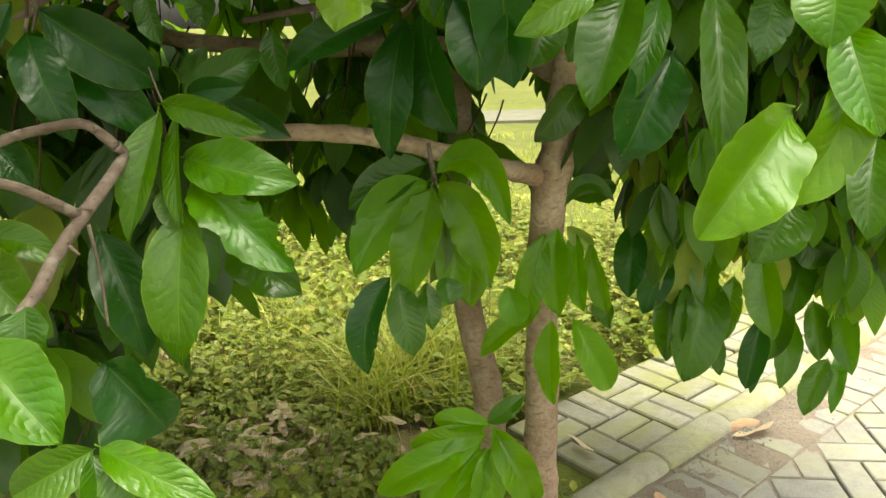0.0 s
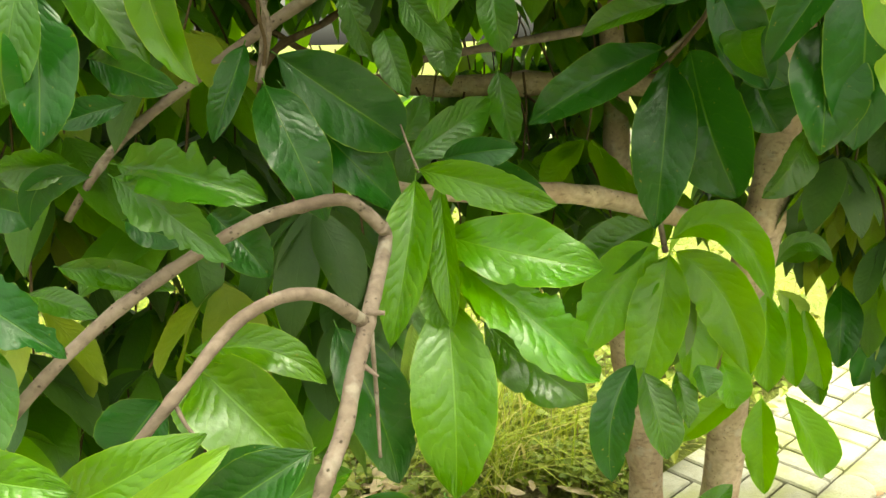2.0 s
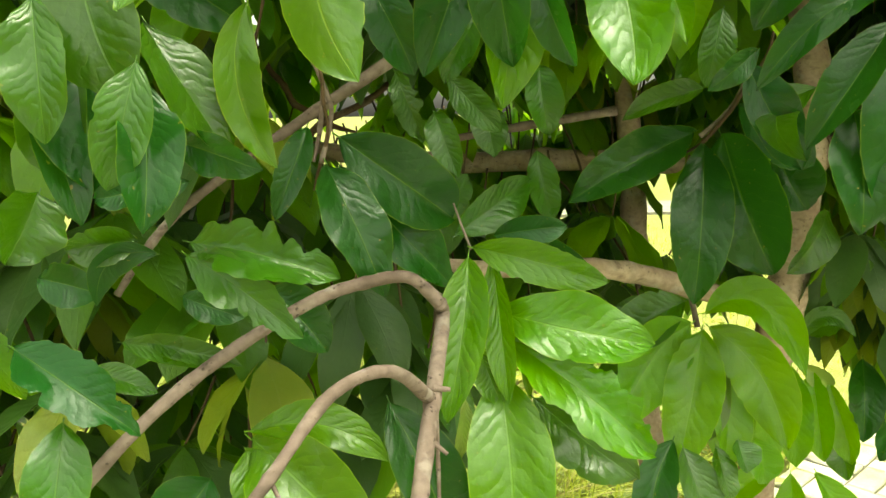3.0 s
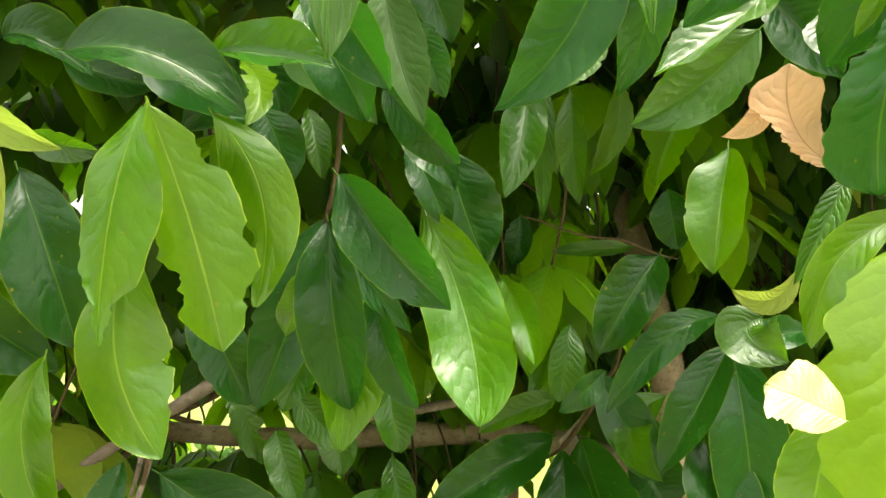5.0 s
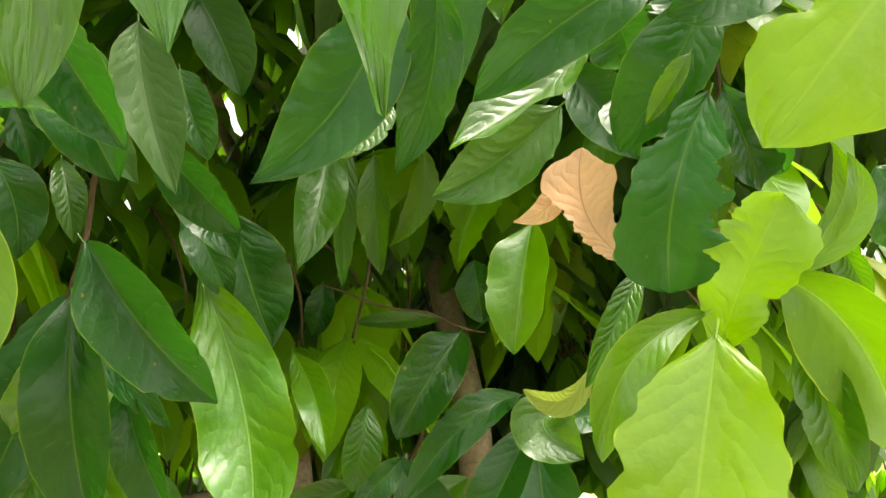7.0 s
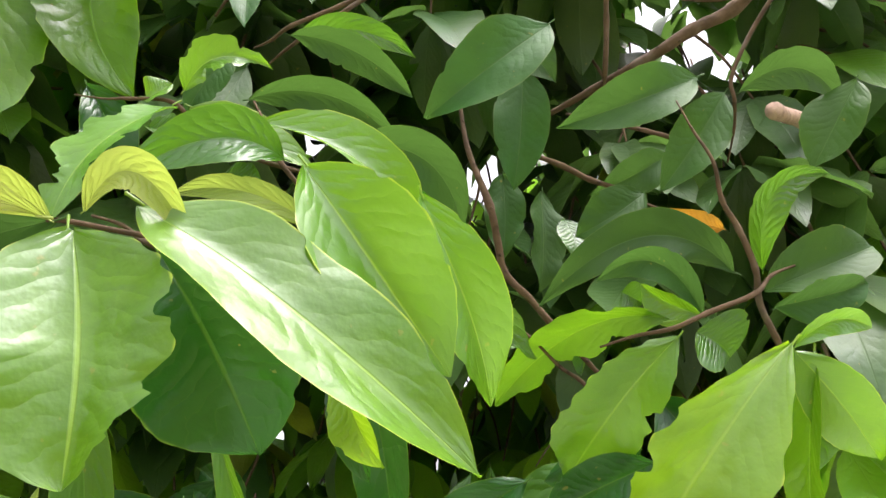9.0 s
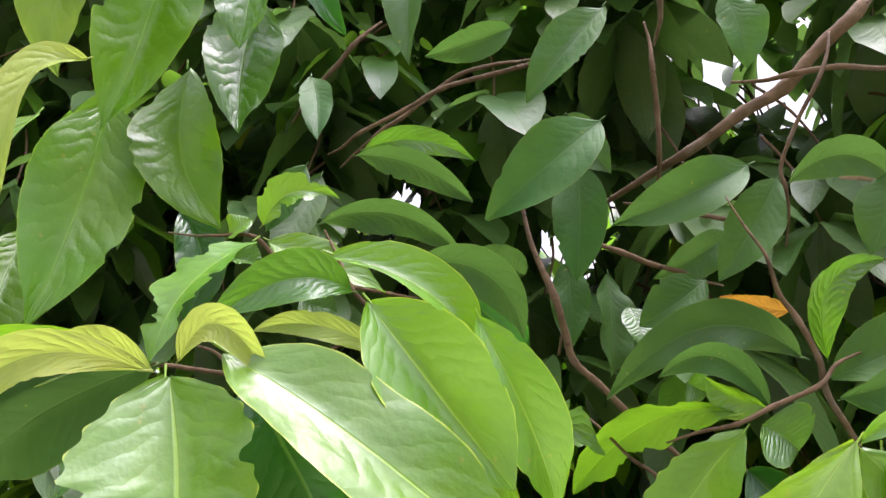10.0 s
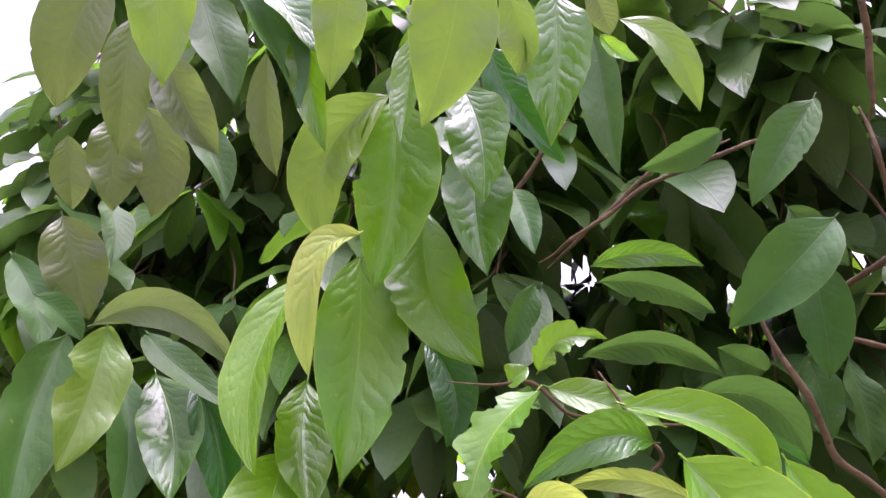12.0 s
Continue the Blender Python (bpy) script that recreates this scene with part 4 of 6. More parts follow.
leaf((0.881, 1.006, 1.435), (0.858, 0.971, 1.385), (0.842, 0.950, 1.327), 0.074, -91, 28, 'M', 0)
leaf((0.548, 1.077, 1.428), (0.524, 1.042, 1.380), (0.501, 1.023, 1.325), 0.085, -76, 22, 'M', 0)
leaf((0.423, 1.041, 1.455), (0.415, 0.996, 1.380), (0.409, 0.973, 1.296), 0.097, -104, 23, 'D', 0)
leaf((0.621, 1.125, 1.428), (0.598, 1.091, 1.382), (0.577, 1.073, 1.329), 0.069, -78, 23, 'M', 0)

leaf((0.262, 0.642, 1.493), (0.238, 0.611, 1.448), (0.220, 0.593, 1.395), 0.080, -93, 28, 'Y', 11)

leaf((0.998, 1.565, 0.881), (0.970, 1.518, 0.773), (0.953, 1.500, 0.654), 0.105, -100, 18, 'P', 0)
leaf((1.071, 1.558, 0.871), (1.035, 1.507, 0.802), (1.007, 1.476, 0.721), 0.081, -137, 34, 'B', 0)
leaf((1.050, 1.555, 0.786), (0.994, 1.462, 0.677), (0.959, 1.420, 0.540), 0.130, -93, 30, 'M', 0)
leaf((0.960, 1.539, 0.757), (0.933, 1.478, 0.681), (0.917, 1.447, 0.590), 0.086, -112, 31, 'M', 0)
leaf((1.124, 1.450, 0.871), (1.116, 1.384, 0.782), (1.121, 1.343, 0.682), 0.086, -132, 23, 'B', 0)
leaf((1.106, 1.527, 0.777), (1.079, 1.481, 0.713), (1.061, 1.452, 0.639), 0.058, -110, 32, 'B', 0)
leaf((1.257, 1.561, 0.879), (1.295, 1.516, 0.843), (1.347, 1.499, 0.800), 0.090, -128, -5, 'M', 0)
leaf((0.865, 1.586, 0.906), (0.844, 1.535, 0.826), (0.833, 1.512, 0.734), 0.084, -107, 25, 'D', 0)
leaf((0.933, 1.570, 0.853), (0.899, 1.521, 0.779), (0.874, 1.502, 0.691), 0.085, -96, 24, 'D', 0)
leaf((1.343, 1.639, 0.816), (1.301, 1.579, 0.742), (1.275, 1.549, 0.651), 0.088, -113, 34, 'M', 0)
leaf((0.703, 1.500, 1.253), (0.646, 1.450, 1.201), (0.590, 1.435, 1.137), 0.093, -71, 12, 'M', 0)
leaf((0.827, 1.615, 1.000), (0.766, 1.592, 0.991), (0.705, 1.589, 0.977), 0.056, -80, 15, 'M', 0)
leaf((1.265, 1.674, 0.602), (1.226, 1.625, 0.519), (1.199, 1.599, 0.422), 0.078, -104, 26, 'D', 0)

leaf((1.645, 1.960, 0.587), (1.631, 1.872, 0.467), (1.637, 1.816, 0.333), 0.102, -142, 20, 'M', 0)
leaf((1.604, 1.895, 0.355), (1.543, 1.845, 0.292), (1.492, 1.815, 0.212), 0.087, -135, 43, 'M', 0)
leaf((1.653, 1.902, 0.397), (1.610, 1.841, 0.313), (1.581, 1.802, 0.214), 0.049, -123, 34, 'M', 0)
leaf((1.499, 1.939, 0.486), (1.458, 1.873, 0.396), (1.431, 1.831, 0.291), 0.090, -95, 30, 'M', 0)
leaf((1.151, 1.776, 0.568), (1.155, 1.724, 0.499), (1.168, 1.691, 0.422), 0.056, -104, 28, 'M', 0)
leaf((1.395, 1.926, 0.421), (1.368, 1.883, 0.348), (1.351, 1.860, 0.265), 0.043, -105, 26, 'D', 0)
leaf((1.568, 1.949, 0.535), (1.554, 1.891, 0.456), (1.554, 1.855, 0.367), 0.083, -108, 29, 'M', 0)
leaf((1.471, 1.973, 0.576), (1.425, 1.902, 0.484), (1.396, 1.862, 0.373), 0.107, -104, 32, 'M', 0)

leaf((-0.442, 0.616, 1.789), (-0.434, 0.609, 1.722), (-0.432, 0.624, 1.655), 0.059, -90, -3, 'C', 0)
leaf((-0.400, 0.638, 1.713), (-0.388, 0.654, 1.632), (-0.417, 0.653, 1.538), 0.066, -97, 26, 'C', 0, 0, 0.2, bitten=((1, .60, .20, .72), (1, .34, .06, .2),), fold=-0.45)
leaf((-0.410, 0.665, 1.727), (-0.349, 0.646, 1.716), (-0.338, 0.660, 1.622), 0.027, -77, 11, 'P', 0)
leaf((-0.377, 0.656, 1.775), (-0.348, 0.646, 1.731), (-0.297, 0.646, 1.706), 0.032, -113, -18, 'P', 0)
leaf((-0.529, 0.842, 1.704), (-0.514, 0.836, 1.646), (-0.504, 0.846, 1.589), 0.054, -76, 1, 'P', 0)
leaf((-0.489, 0.798, 1.670), (-0.463, 0.762, 1.544), (-0.440, 0.758, 1.480), 0.088, -98, 10, 'M', 0)
leaf((-0.567, 0.803, 1.752), (-0.506, 0.763, 1.702), (-0.446, 0.755, 1.649), 0.073, -98, 17, 'M', 0)
leaf((-0.506, 0.751, 1.562), (-0.499, 0.730, 1.501), (-0.500, 0.730, 1.440), 0.055, -88, 10, 'M', 0)
leaf((-0.425, 0.741, 1.508), (-0.437, 0.723, 1.453), (-0.454, 0.727, 1.398), 0.050, -83, 6, 'M', 0)
leaf((-0.514, 0.839, 1.532), (-0.516, 0.816, 1.464), (-0.527, 0.818, 1.396), 0.061, -84, 8, 'M', 0)

leaf((-0.452, 0.891, 1.557), (-0.409, 0.865, 1.490), (-0.369, 0.865, 1.419), 0.072, -54, 27, 'M', 0)
leaf((-0.347, 0.869, 1.572), (-0.361, 0.866, 1.490), (-0.326, 0.877, 1.405), 0.047, -75, -1, 'C', 0)
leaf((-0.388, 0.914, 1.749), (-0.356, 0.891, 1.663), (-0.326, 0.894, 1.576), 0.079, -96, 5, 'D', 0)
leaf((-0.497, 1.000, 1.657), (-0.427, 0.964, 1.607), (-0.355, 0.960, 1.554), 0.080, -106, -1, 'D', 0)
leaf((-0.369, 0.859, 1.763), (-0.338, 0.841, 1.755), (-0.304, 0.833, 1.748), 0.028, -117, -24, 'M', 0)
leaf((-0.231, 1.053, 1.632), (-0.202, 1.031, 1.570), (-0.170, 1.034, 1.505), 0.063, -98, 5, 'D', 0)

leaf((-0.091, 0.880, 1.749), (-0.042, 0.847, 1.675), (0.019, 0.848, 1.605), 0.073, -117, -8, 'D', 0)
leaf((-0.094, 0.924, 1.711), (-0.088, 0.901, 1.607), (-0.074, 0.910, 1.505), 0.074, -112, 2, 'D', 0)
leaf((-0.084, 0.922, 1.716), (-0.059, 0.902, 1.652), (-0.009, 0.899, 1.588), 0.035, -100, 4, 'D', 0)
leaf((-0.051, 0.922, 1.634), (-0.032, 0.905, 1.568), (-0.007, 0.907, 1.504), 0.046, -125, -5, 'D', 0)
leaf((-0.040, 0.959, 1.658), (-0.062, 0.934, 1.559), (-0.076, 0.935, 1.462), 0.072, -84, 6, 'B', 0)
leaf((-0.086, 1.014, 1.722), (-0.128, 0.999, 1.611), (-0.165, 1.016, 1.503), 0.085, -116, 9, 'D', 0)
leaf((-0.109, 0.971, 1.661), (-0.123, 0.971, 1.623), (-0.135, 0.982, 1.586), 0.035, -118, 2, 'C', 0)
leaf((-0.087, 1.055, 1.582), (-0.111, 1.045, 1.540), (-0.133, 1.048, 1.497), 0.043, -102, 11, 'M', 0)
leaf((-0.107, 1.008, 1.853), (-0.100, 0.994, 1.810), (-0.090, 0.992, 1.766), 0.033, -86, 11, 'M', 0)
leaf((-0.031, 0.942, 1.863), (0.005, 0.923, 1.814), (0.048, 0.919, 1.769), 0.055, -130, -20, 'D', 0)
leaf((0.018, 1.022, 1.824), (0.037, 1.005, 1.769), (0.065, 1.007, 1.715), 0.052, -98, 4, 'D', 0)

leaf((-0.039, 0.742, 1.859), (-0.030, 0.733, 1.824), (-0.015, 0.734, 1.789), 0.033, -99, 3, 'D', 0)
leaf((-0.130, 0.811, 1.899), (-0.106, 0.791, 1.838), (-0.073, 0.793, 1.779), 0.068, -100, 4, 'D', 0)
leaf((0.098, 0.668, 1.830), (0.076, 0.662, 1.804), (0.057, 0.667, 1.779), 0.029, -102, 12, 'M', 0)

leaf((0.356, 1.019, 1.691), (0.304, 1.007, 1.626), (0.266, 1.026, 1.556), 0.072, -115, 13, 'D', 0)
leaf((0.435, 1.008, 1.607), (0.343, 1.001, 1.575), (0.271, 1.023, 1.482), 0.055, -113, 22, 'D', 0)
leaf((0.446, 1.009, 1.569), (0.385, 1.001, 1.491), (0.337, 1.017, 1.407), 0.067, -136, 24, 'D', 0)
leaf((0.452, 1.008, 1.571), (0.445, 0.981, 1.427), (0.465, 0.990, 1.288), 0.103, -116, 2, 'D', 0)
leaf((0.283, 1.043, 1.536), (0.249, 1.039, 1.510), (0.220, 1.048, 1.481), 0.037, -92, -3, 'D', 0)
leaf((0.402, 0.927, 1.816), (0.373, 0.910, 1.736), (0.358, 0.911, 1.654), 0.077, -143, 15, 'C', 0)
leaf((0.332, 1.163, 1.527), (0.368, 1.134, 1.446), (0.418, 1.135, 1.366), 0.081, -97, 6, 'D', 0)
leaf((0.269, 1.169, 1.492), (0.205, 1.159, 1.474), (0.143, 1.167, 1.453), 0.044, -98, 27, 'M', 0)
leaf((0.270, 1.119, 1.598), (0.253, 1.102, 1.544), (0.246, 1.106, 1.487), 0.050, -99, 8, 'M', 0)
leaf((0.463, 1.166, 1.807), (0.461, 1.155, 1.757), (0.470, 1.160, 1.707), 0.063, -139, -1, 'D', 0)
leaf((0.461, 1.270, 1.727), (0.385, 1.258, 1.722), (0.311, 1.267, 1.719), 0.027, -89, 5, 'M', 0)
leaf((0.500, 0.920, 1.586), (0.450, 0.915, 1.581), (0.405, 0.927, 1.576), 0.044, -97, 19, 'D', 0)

leaf((-0.185, 1.208, 1.523), (-0.167, 1.183, 1.472), (-0.146, 1.183, 1.418), 0.050, -113, 4, 'M', 17)
leaf((0.021, 1.170, 1.527), (0.025, 1.149, 1.477), (0.036, 1.151, 1.424), 0.053, -93, 10, 'M', 0)
leaf((-0.109, 1.191, 1.513), (-0.075, 1.165, 1.474), (-0.036, 1.158, 1.433), 0.050, -111, 4, 'M', 0)
leaf((0.054, 1.318, 1.398), (0.063, 1.297, 1.337), (0.077, 1.293, 1.276), 0.055, -98, 10, 'M', 0)
leaf((-0.061, 1.096, 1.292), (-0.015, 1.071, 1.300), (0.038, 1.064, 1.305), 0.046, -107, -4, 'D', 0)

leaf((0.215, 0.486, 1.649), (0.181, 0.479, 1.556), (0.157, 0.495, 1.441), 0.090, -146, 12, 'Y', 19)
leaf((0.243, 0.517, 1.663), (0.189, 0.531, 1.632), (0.180, 0.545, 1.572), 0.030, -121, 5, 'C', 0)
leaf((0.219, 0.574, 1.537), (0.202, 0.575, 1.484), (0.195, 0.588, 1.430), 0.057, -133, 3, 'C', 0)
leaf((0.121, 0.458, 1.540), (0.106, 0.467, 1.548), (0.089, 0.478, 1.559), 0.036, -130, 22, 'W', 0, -0.5, 0, bitten=((1, .9, .08, .35), (-1, .7, .15, .3), (-1, .97, .05, .4),), fold=0.2)
leaf((0.227, 0.611, 1.633), (0.205, 0.616, 1.609), (0.180, 0.629, 1.618), 0.020, -106, -20, 'P', 0)
leaf((0.172, 0.542, 1.464), (0.167, 0.543, 1.467), (0.164, 0.545, 1.471), 0.017, -109, 0, 'P', 0)
leaf((0.232, 0.563, 1.695), (0.205, 0.559, 1.658), (0.184, 0.565, 1.618), 0.022, -118, 15, 'M', 0)
leaf((0.253, 0.514, 1.647), (0.256, 0.507, 1.578), (0.273, 0.512, 1.512), 0.046, -155, -7, 'C', 0)

leaf((0.215, 0.552, 1.699), (0.193, 0.563, 1.731), (0.186, 0.561, 1.775), 0.037, -132, 14, 'X', 0, -0.7, 0, bitten=((-1, .40, .34, .45), (1, .93, .08, .3), (-1, .96, .06, .35), (1, .3, .2, .2),), fold=0.3)
leaf((0.241, 0.498, 1.801), (0.217, 0.506, 1.732), (0.218, 0.518, 1.671), 0.063, -118, -3, 'D', 25, -0.40)
leaf((0.255, 0.523, 1.639), (0.255, 0.492, 1.685), (0.266, 0.471, 1.731), 0.057, -149, -11, 'Y', 27, -0.40)
leaf((0.285, 0.498, 1.684), (0.325, 0.473, 1.638), (0.366, 0.480, 1.554), 0.063, -149, -25, 'C', 0)
leaf((0.318, 0.507, 1.661), (0.319, 0.495, 1.603), (0.332, 0.491, 1.549), 0.036, -145, -1, 'M', 0)
leaf((0.289, 0.494, 1.691), (0.313, 0.468, 1.725), (0.309, 0.468, 1.767), 0.017, -162, 8, 'C', 0)
leaf((0.299, 0.544, 1.818), (0.315, 0.531, 1.789), (0.338, 0.524, 1.763), 0.050, -154, -25, 'D', 29)
leaf((0.320, 0.568, 1.931), (0.315, 0.568, 1.904), (0.315, 0.574, 1.877), 0.068, -149, 1, 'D', 0)

leaf((-0.121, 0.453, 1.892), (-0.127, 0.466, 1.849), (-0.120, 0.484, 1.807), 0.017, -106, -19, 'P', 0)
leaf((0.002, 0.413, 1.933), (0.031, 0.412, 1.852), (0.045, 0.442, 1.785), 0.025, -113, -16, 'C', 0)
leaf((0.223, 0.518, 1.888), (0.168, 0.541, 1.851), (0.120, 0.588, 1.805), 0.053, -115, -13, 'D', 0)
leaf((-0.144, 0.654, 1.848), (-0.116, 0.638, 1.803), (-0.086, 0.637, 1.758), 0.043, -121, -10, 'D', 0)

leaf((0.326, 0.442, 1.992), (0.264, 0.497, 1.998), (0.202, 0.605, 1.952), 0.046, -130, -48, 'C', 31)
leaf((0.332, 0.442, 1.981), (0.289, 0.473, 1.934), (0.255, 0.525, 1.884), 0.062, -112, -26, 'C', 33, -0.30)
# brighter Y tone: the pale sheen of this leaf is put into its colour
leaf((0.380, 0.374, 1.956), (0.299, 0.398, 1.867), (0.236, 0.461, 1.754), 0.098, -120, 22, 'Y', 35, -0.35, fold=-0.3)
leaf((0.396, 0.378, 1.953), (0.386, 0.397, 1.890), (0.391, 0.427, 1.829), 0.035, -164, -4, 'C', 0)
leaf((0.350, 0.439, 1.994), (0.327, 0.444, 2.007), (0.309, 0.453, 2.024), 0.028, -138, -36, 'C', 0)
leaf((0.315, 0.484, 1.896), (0.274, 0.500, 1.878), (0.239, 0.528, 1.864), 0.050, -114, -16, 'D', 0)
leaf((0.290, 0.535, 1.897), (0.259, 0.554, 1.840), (0.239, 0.587, 1.786), 0.062, -139, 2, 'D', 0)
leaf((0.264, 0.533, 1.845), (0.252, 0.544, 1.821), (0.245, 0.562, 1.798), 0.016, -140, -4, 'C', 0)
leaf((0.288, 0.527, 1.822), (0.300, 0.522, 1.784), (0.319, 0.524, 1.749), 0.046, -117, -9, 'D', 37)
leaf((0.287, 0.492, 1.686), (0.311, 0.460, 1.717), (0.306, 0.455, 1.757), 0.022, -128, -14, 'C', 0)
leaf((0.361, 0.386, 1.822), (0.336, 0.396, 1.796), (0.318, 0.413, 1.769), 0.035, -120, -2, 'M', 0)
leaf((0.466, 0.458, 1.723), (0.430, 0.475, 1.696), (0.404, 0.501, 1.668), 0.060, -127, 2, 'D', 0)
leaf((0.370, 0.514, 1.725), (0.378, 0.507, 1.698), (0.390, 0.505, 1.672), 0.023, -154, -15, 'M', 0)
leaf((0.087, 0.413, 1.962), (0.096, 0.405, 1.923), (0.114, 0.404, 1.888), 0.037, -135, -10, 'Y', 0)
leaf((0.142, 0.514, 1.997), (0.152, 0.516, 1.953), (0.169, 0.529, 1.912), 0.047, -142, -20, 'C', 0)
leaf((0.085, 0.468, 1.983), (0.090, 0.467, 1.932), (0.103, 0.478, 1.885), 0.028, -111, -10, 'D', 0)
leaf((0.272, 0.622, 1.922), (0.279, 0.619, 1.895), (0.291, 0.622, 1.870), 0.064, -148, -17, 'D', 0)
leaf((0.463, 0.533, 1.788), (0.480, 0.523, 1.755), (0.504, 0.520, 1.727), 0.082, -127, -12, 'D', 0)

leaf((-0.034, 0.263, 2.005), (-0.023, 0.249, 1.935), (-0.016, 0.245, 1.872), 0.113, -95, 42, 'C', 39)
leaf((0.001, 0.260, 2.015), (0.080, 0.261, 1.958), (0.176, 0.297, 1.877), 0.076, -84, 35, 'C', 0)
leaf((-0.026, 0.261, 2.010), (0.001, 0.251, 2.026), (0.027, 0.271, 1.994), 0.024, -82, -10, 'P', 0)
leaf((-0.043, 0.262, 2.006), (-0.071, 0.250, 2.020), (-0.107, 0.256, 2.011), 0.023, -86, -17, 'P', 0)
leaf((-0.014, 0.336, 2.016), (0.019, 0.345, 1.953), (0.045, 0.373, 1.894), 0.110, -89, -17, 'D', 0)
leaf((0.082, 0.283, 2.047), (0.124, 0.299, 1.993), (0.164, 0.337, 1.934), 0.068, -89, 17, 'C', 0)
leaf((0.065, 0.318, 2.067), (0.025, 0.293, 2.072), (-0.031, 0.297, 2.043), 0.037, -64, -4, 'M', 0)
leaf((0.046, 0.324, 2.100), (0.116, 0.331, 2.068), (0.152, 0.363, 2.024), 0.041, -80, 27, 'C', 0)
leaf((0.086, 0.327, 2.023), (0.042, 0.309, 2.043), (-0.005, 0.313, 2.043), 0.018, -85, -17, 'P', 0)
leaf((-0.012, 0.361, 2.133), (0.033, 0.366, 2.111), (0.077, 0.383, 2.094), 0.034, -86, 21, 'C', 0)
leaf((-0.019, 0.366, 2.148), (0.007, 0.353, 2.168), (0.045, 0.361, 2.165), 0.030, -78, -2, 'C', 41)
leaf((0.147, 0.321, 2.044), (0.172, 0.340, 1.978), (0.196, 0.378, 1.919), 0.050, -85, 19, 'C', 0)
leaf((-0.018, 0.352, 2.130), (-0.060, 0.333, 2.090), (-0.085, 0.324, 2.033), 0.063, -95, 42, 'C', 44)
leaf((-0.047, 0.366, 2.143), (-0.037, 0.363, 2.147), (-0.027, 0.362, 2.154), 0.024, -85, 16, 'C', 0)
leaf((0.158, 0.465, 2.041), (0.196, 0.462, 2.006), (0.234, 0.473, 1.975), 0.036, -105, 19, 'M', 45)
leaf((-0.051, 0.391, 2.136), (-0.037, 0.388, 2.130), (-0.023, 0.390, 2.126), 0.024, -96, 30, 'M', 0)
leaf((0.005, 0.390, 2.094), (0.021, 0.388, 2.087), (0.036, 0.389, 2.082), 0.029, -102, 16, 'M', 0)
leaf((-0.081, 0.335, 2.008), (-0.111, 0.329, 1.978), (-0.144, 0.333, 1.953), 0.064, -83, 36, 'M', 0)
leaf((0.109, 0.425, 2.127), (0.146, 0.429, 2.087), (0.182, 0.447, 2.053), 0.050, -95, -21, 'D', 0)

leaf((-0.286, 0.502, 2.064), (-0.287, 0.475, 2.106), (-0.297, 0.458, 2.153), 0.044, -58, -19, 'S', 0)
leaf((-0.077, 0.279, 2.026), (-0.160, 0.254, 2.015), (-0.252, 0.270, 1.976), 0.048, -74, -39, 'C', 0)
leaf((-0.041, 0.251, 2.003), (-0.109, 0.227, 2.004), (-0.171, 0.251, 1.952), 0.029, -84, -14, 'P', 0)
leaf((-0.052, 0.287, 2.017), (-0.125, 0.277, 1.988), (-0.168, 0.297, 1.950), 0.059, -75, -30, 'S', 0)

leaf((-0.126, 0.361, 2.468), (-0.132, 0.357, 2.353), (-0.152, 0.340, 2.244), 0.085, -57, 18, 'K', 0, 0, 0.9, bitten=((1, 0.48, 0.07, 0.25), (1, 0.36, 0.04, 0.15)))
leaf((-0.129, 0.432, 2.368), (-0.119, 0.423, 2.267), (-0.076, 0.410, 2.188), 0.085, -92, 16, 'K', 0, 0, 0.7)
leaf((-0.193, 0.412, 2.320), (-0.189, 0.391, 2.196), (-0.195, 0.357, 2.078), 0.090, -51, 20, 'K', 0, 0, 0.95)
leaf((-0.155, 0.315, 2.288), (-0.190, 0.291, 2.253), (-0.203, 0.307, 2.160), 0.038, -94, -5, 'P', 0, 0, 0.3)
leaf((-0.250, 0.396, 2.303), (-0.278, 0.352, 2.199), (-0.271, 0.325, 2.095), 0.059, -94, 12, 'L', 0, 0, 0.6)
leaf((-0.123, 0.328, 2.448), (-0.191, 0.316, 2.381), (-0.200, 0.338, 2.299), 0.065, -75, -25, 'H', 0, 0, 0.5)
leaf((-0.265, 0.433, 2.203), (-0.251, 0.399, 2.126), (-0.228, 0.367, 2.061), 0.057, -51, -2, 'K', 0, 0, 0.6)
leaf((-0.272, 0.400, 2.126), (-0.264, 0.347, 2.050), (-0.260, 0.292, 1.968), 0.083, -48, 32, 'K', 0, 0, 0.5)
leaf((-0.062, 0.430, 2.438), (-0.065, 0.417, 2.349), (-0.060, 0.403, 2.266), 0.078, -68, 15, 'M', 0, 0, 0.8)
leaf((-0.058, 0.367, 2.468), (-0.042, 0.356, 2.394), (-0.048, 0.340, 2.322), 0.065, -91, 18, 'M', 0, 0, 0.5, bitten=((1, 0.3, 0.06, 0.3), (-1, 0.9, 0.06, 0.4)))
leaf((-0.016, 0.236, 2.499), (-0.037, 0.261, 2.431), (-0.076, 0.281, 2.361), 0.081, -63, -8, 'H', 0, 0, 0.9)
leaf((-0.093, 0.320, 2.509), (-0.099, 0.316, 2.435), (-0.108, 0.303, 2.370), 0.034, -93, 12, 'K', 0, 0, 0.8)
leaf((-0.115, 0.206, 2.499), (-0.129, 0.221, 2.449), (-0.147, 0.241, 2.394), 0.049, -56, -8, 'H', 0, 0, 0.8)
leaf((0.058, 0.325, 2.515), (0.045, 0.324, 2.431), (0.028, 0.324, 2.346), 0.064, -75, 12, 'M', 0, 0, 0.8)
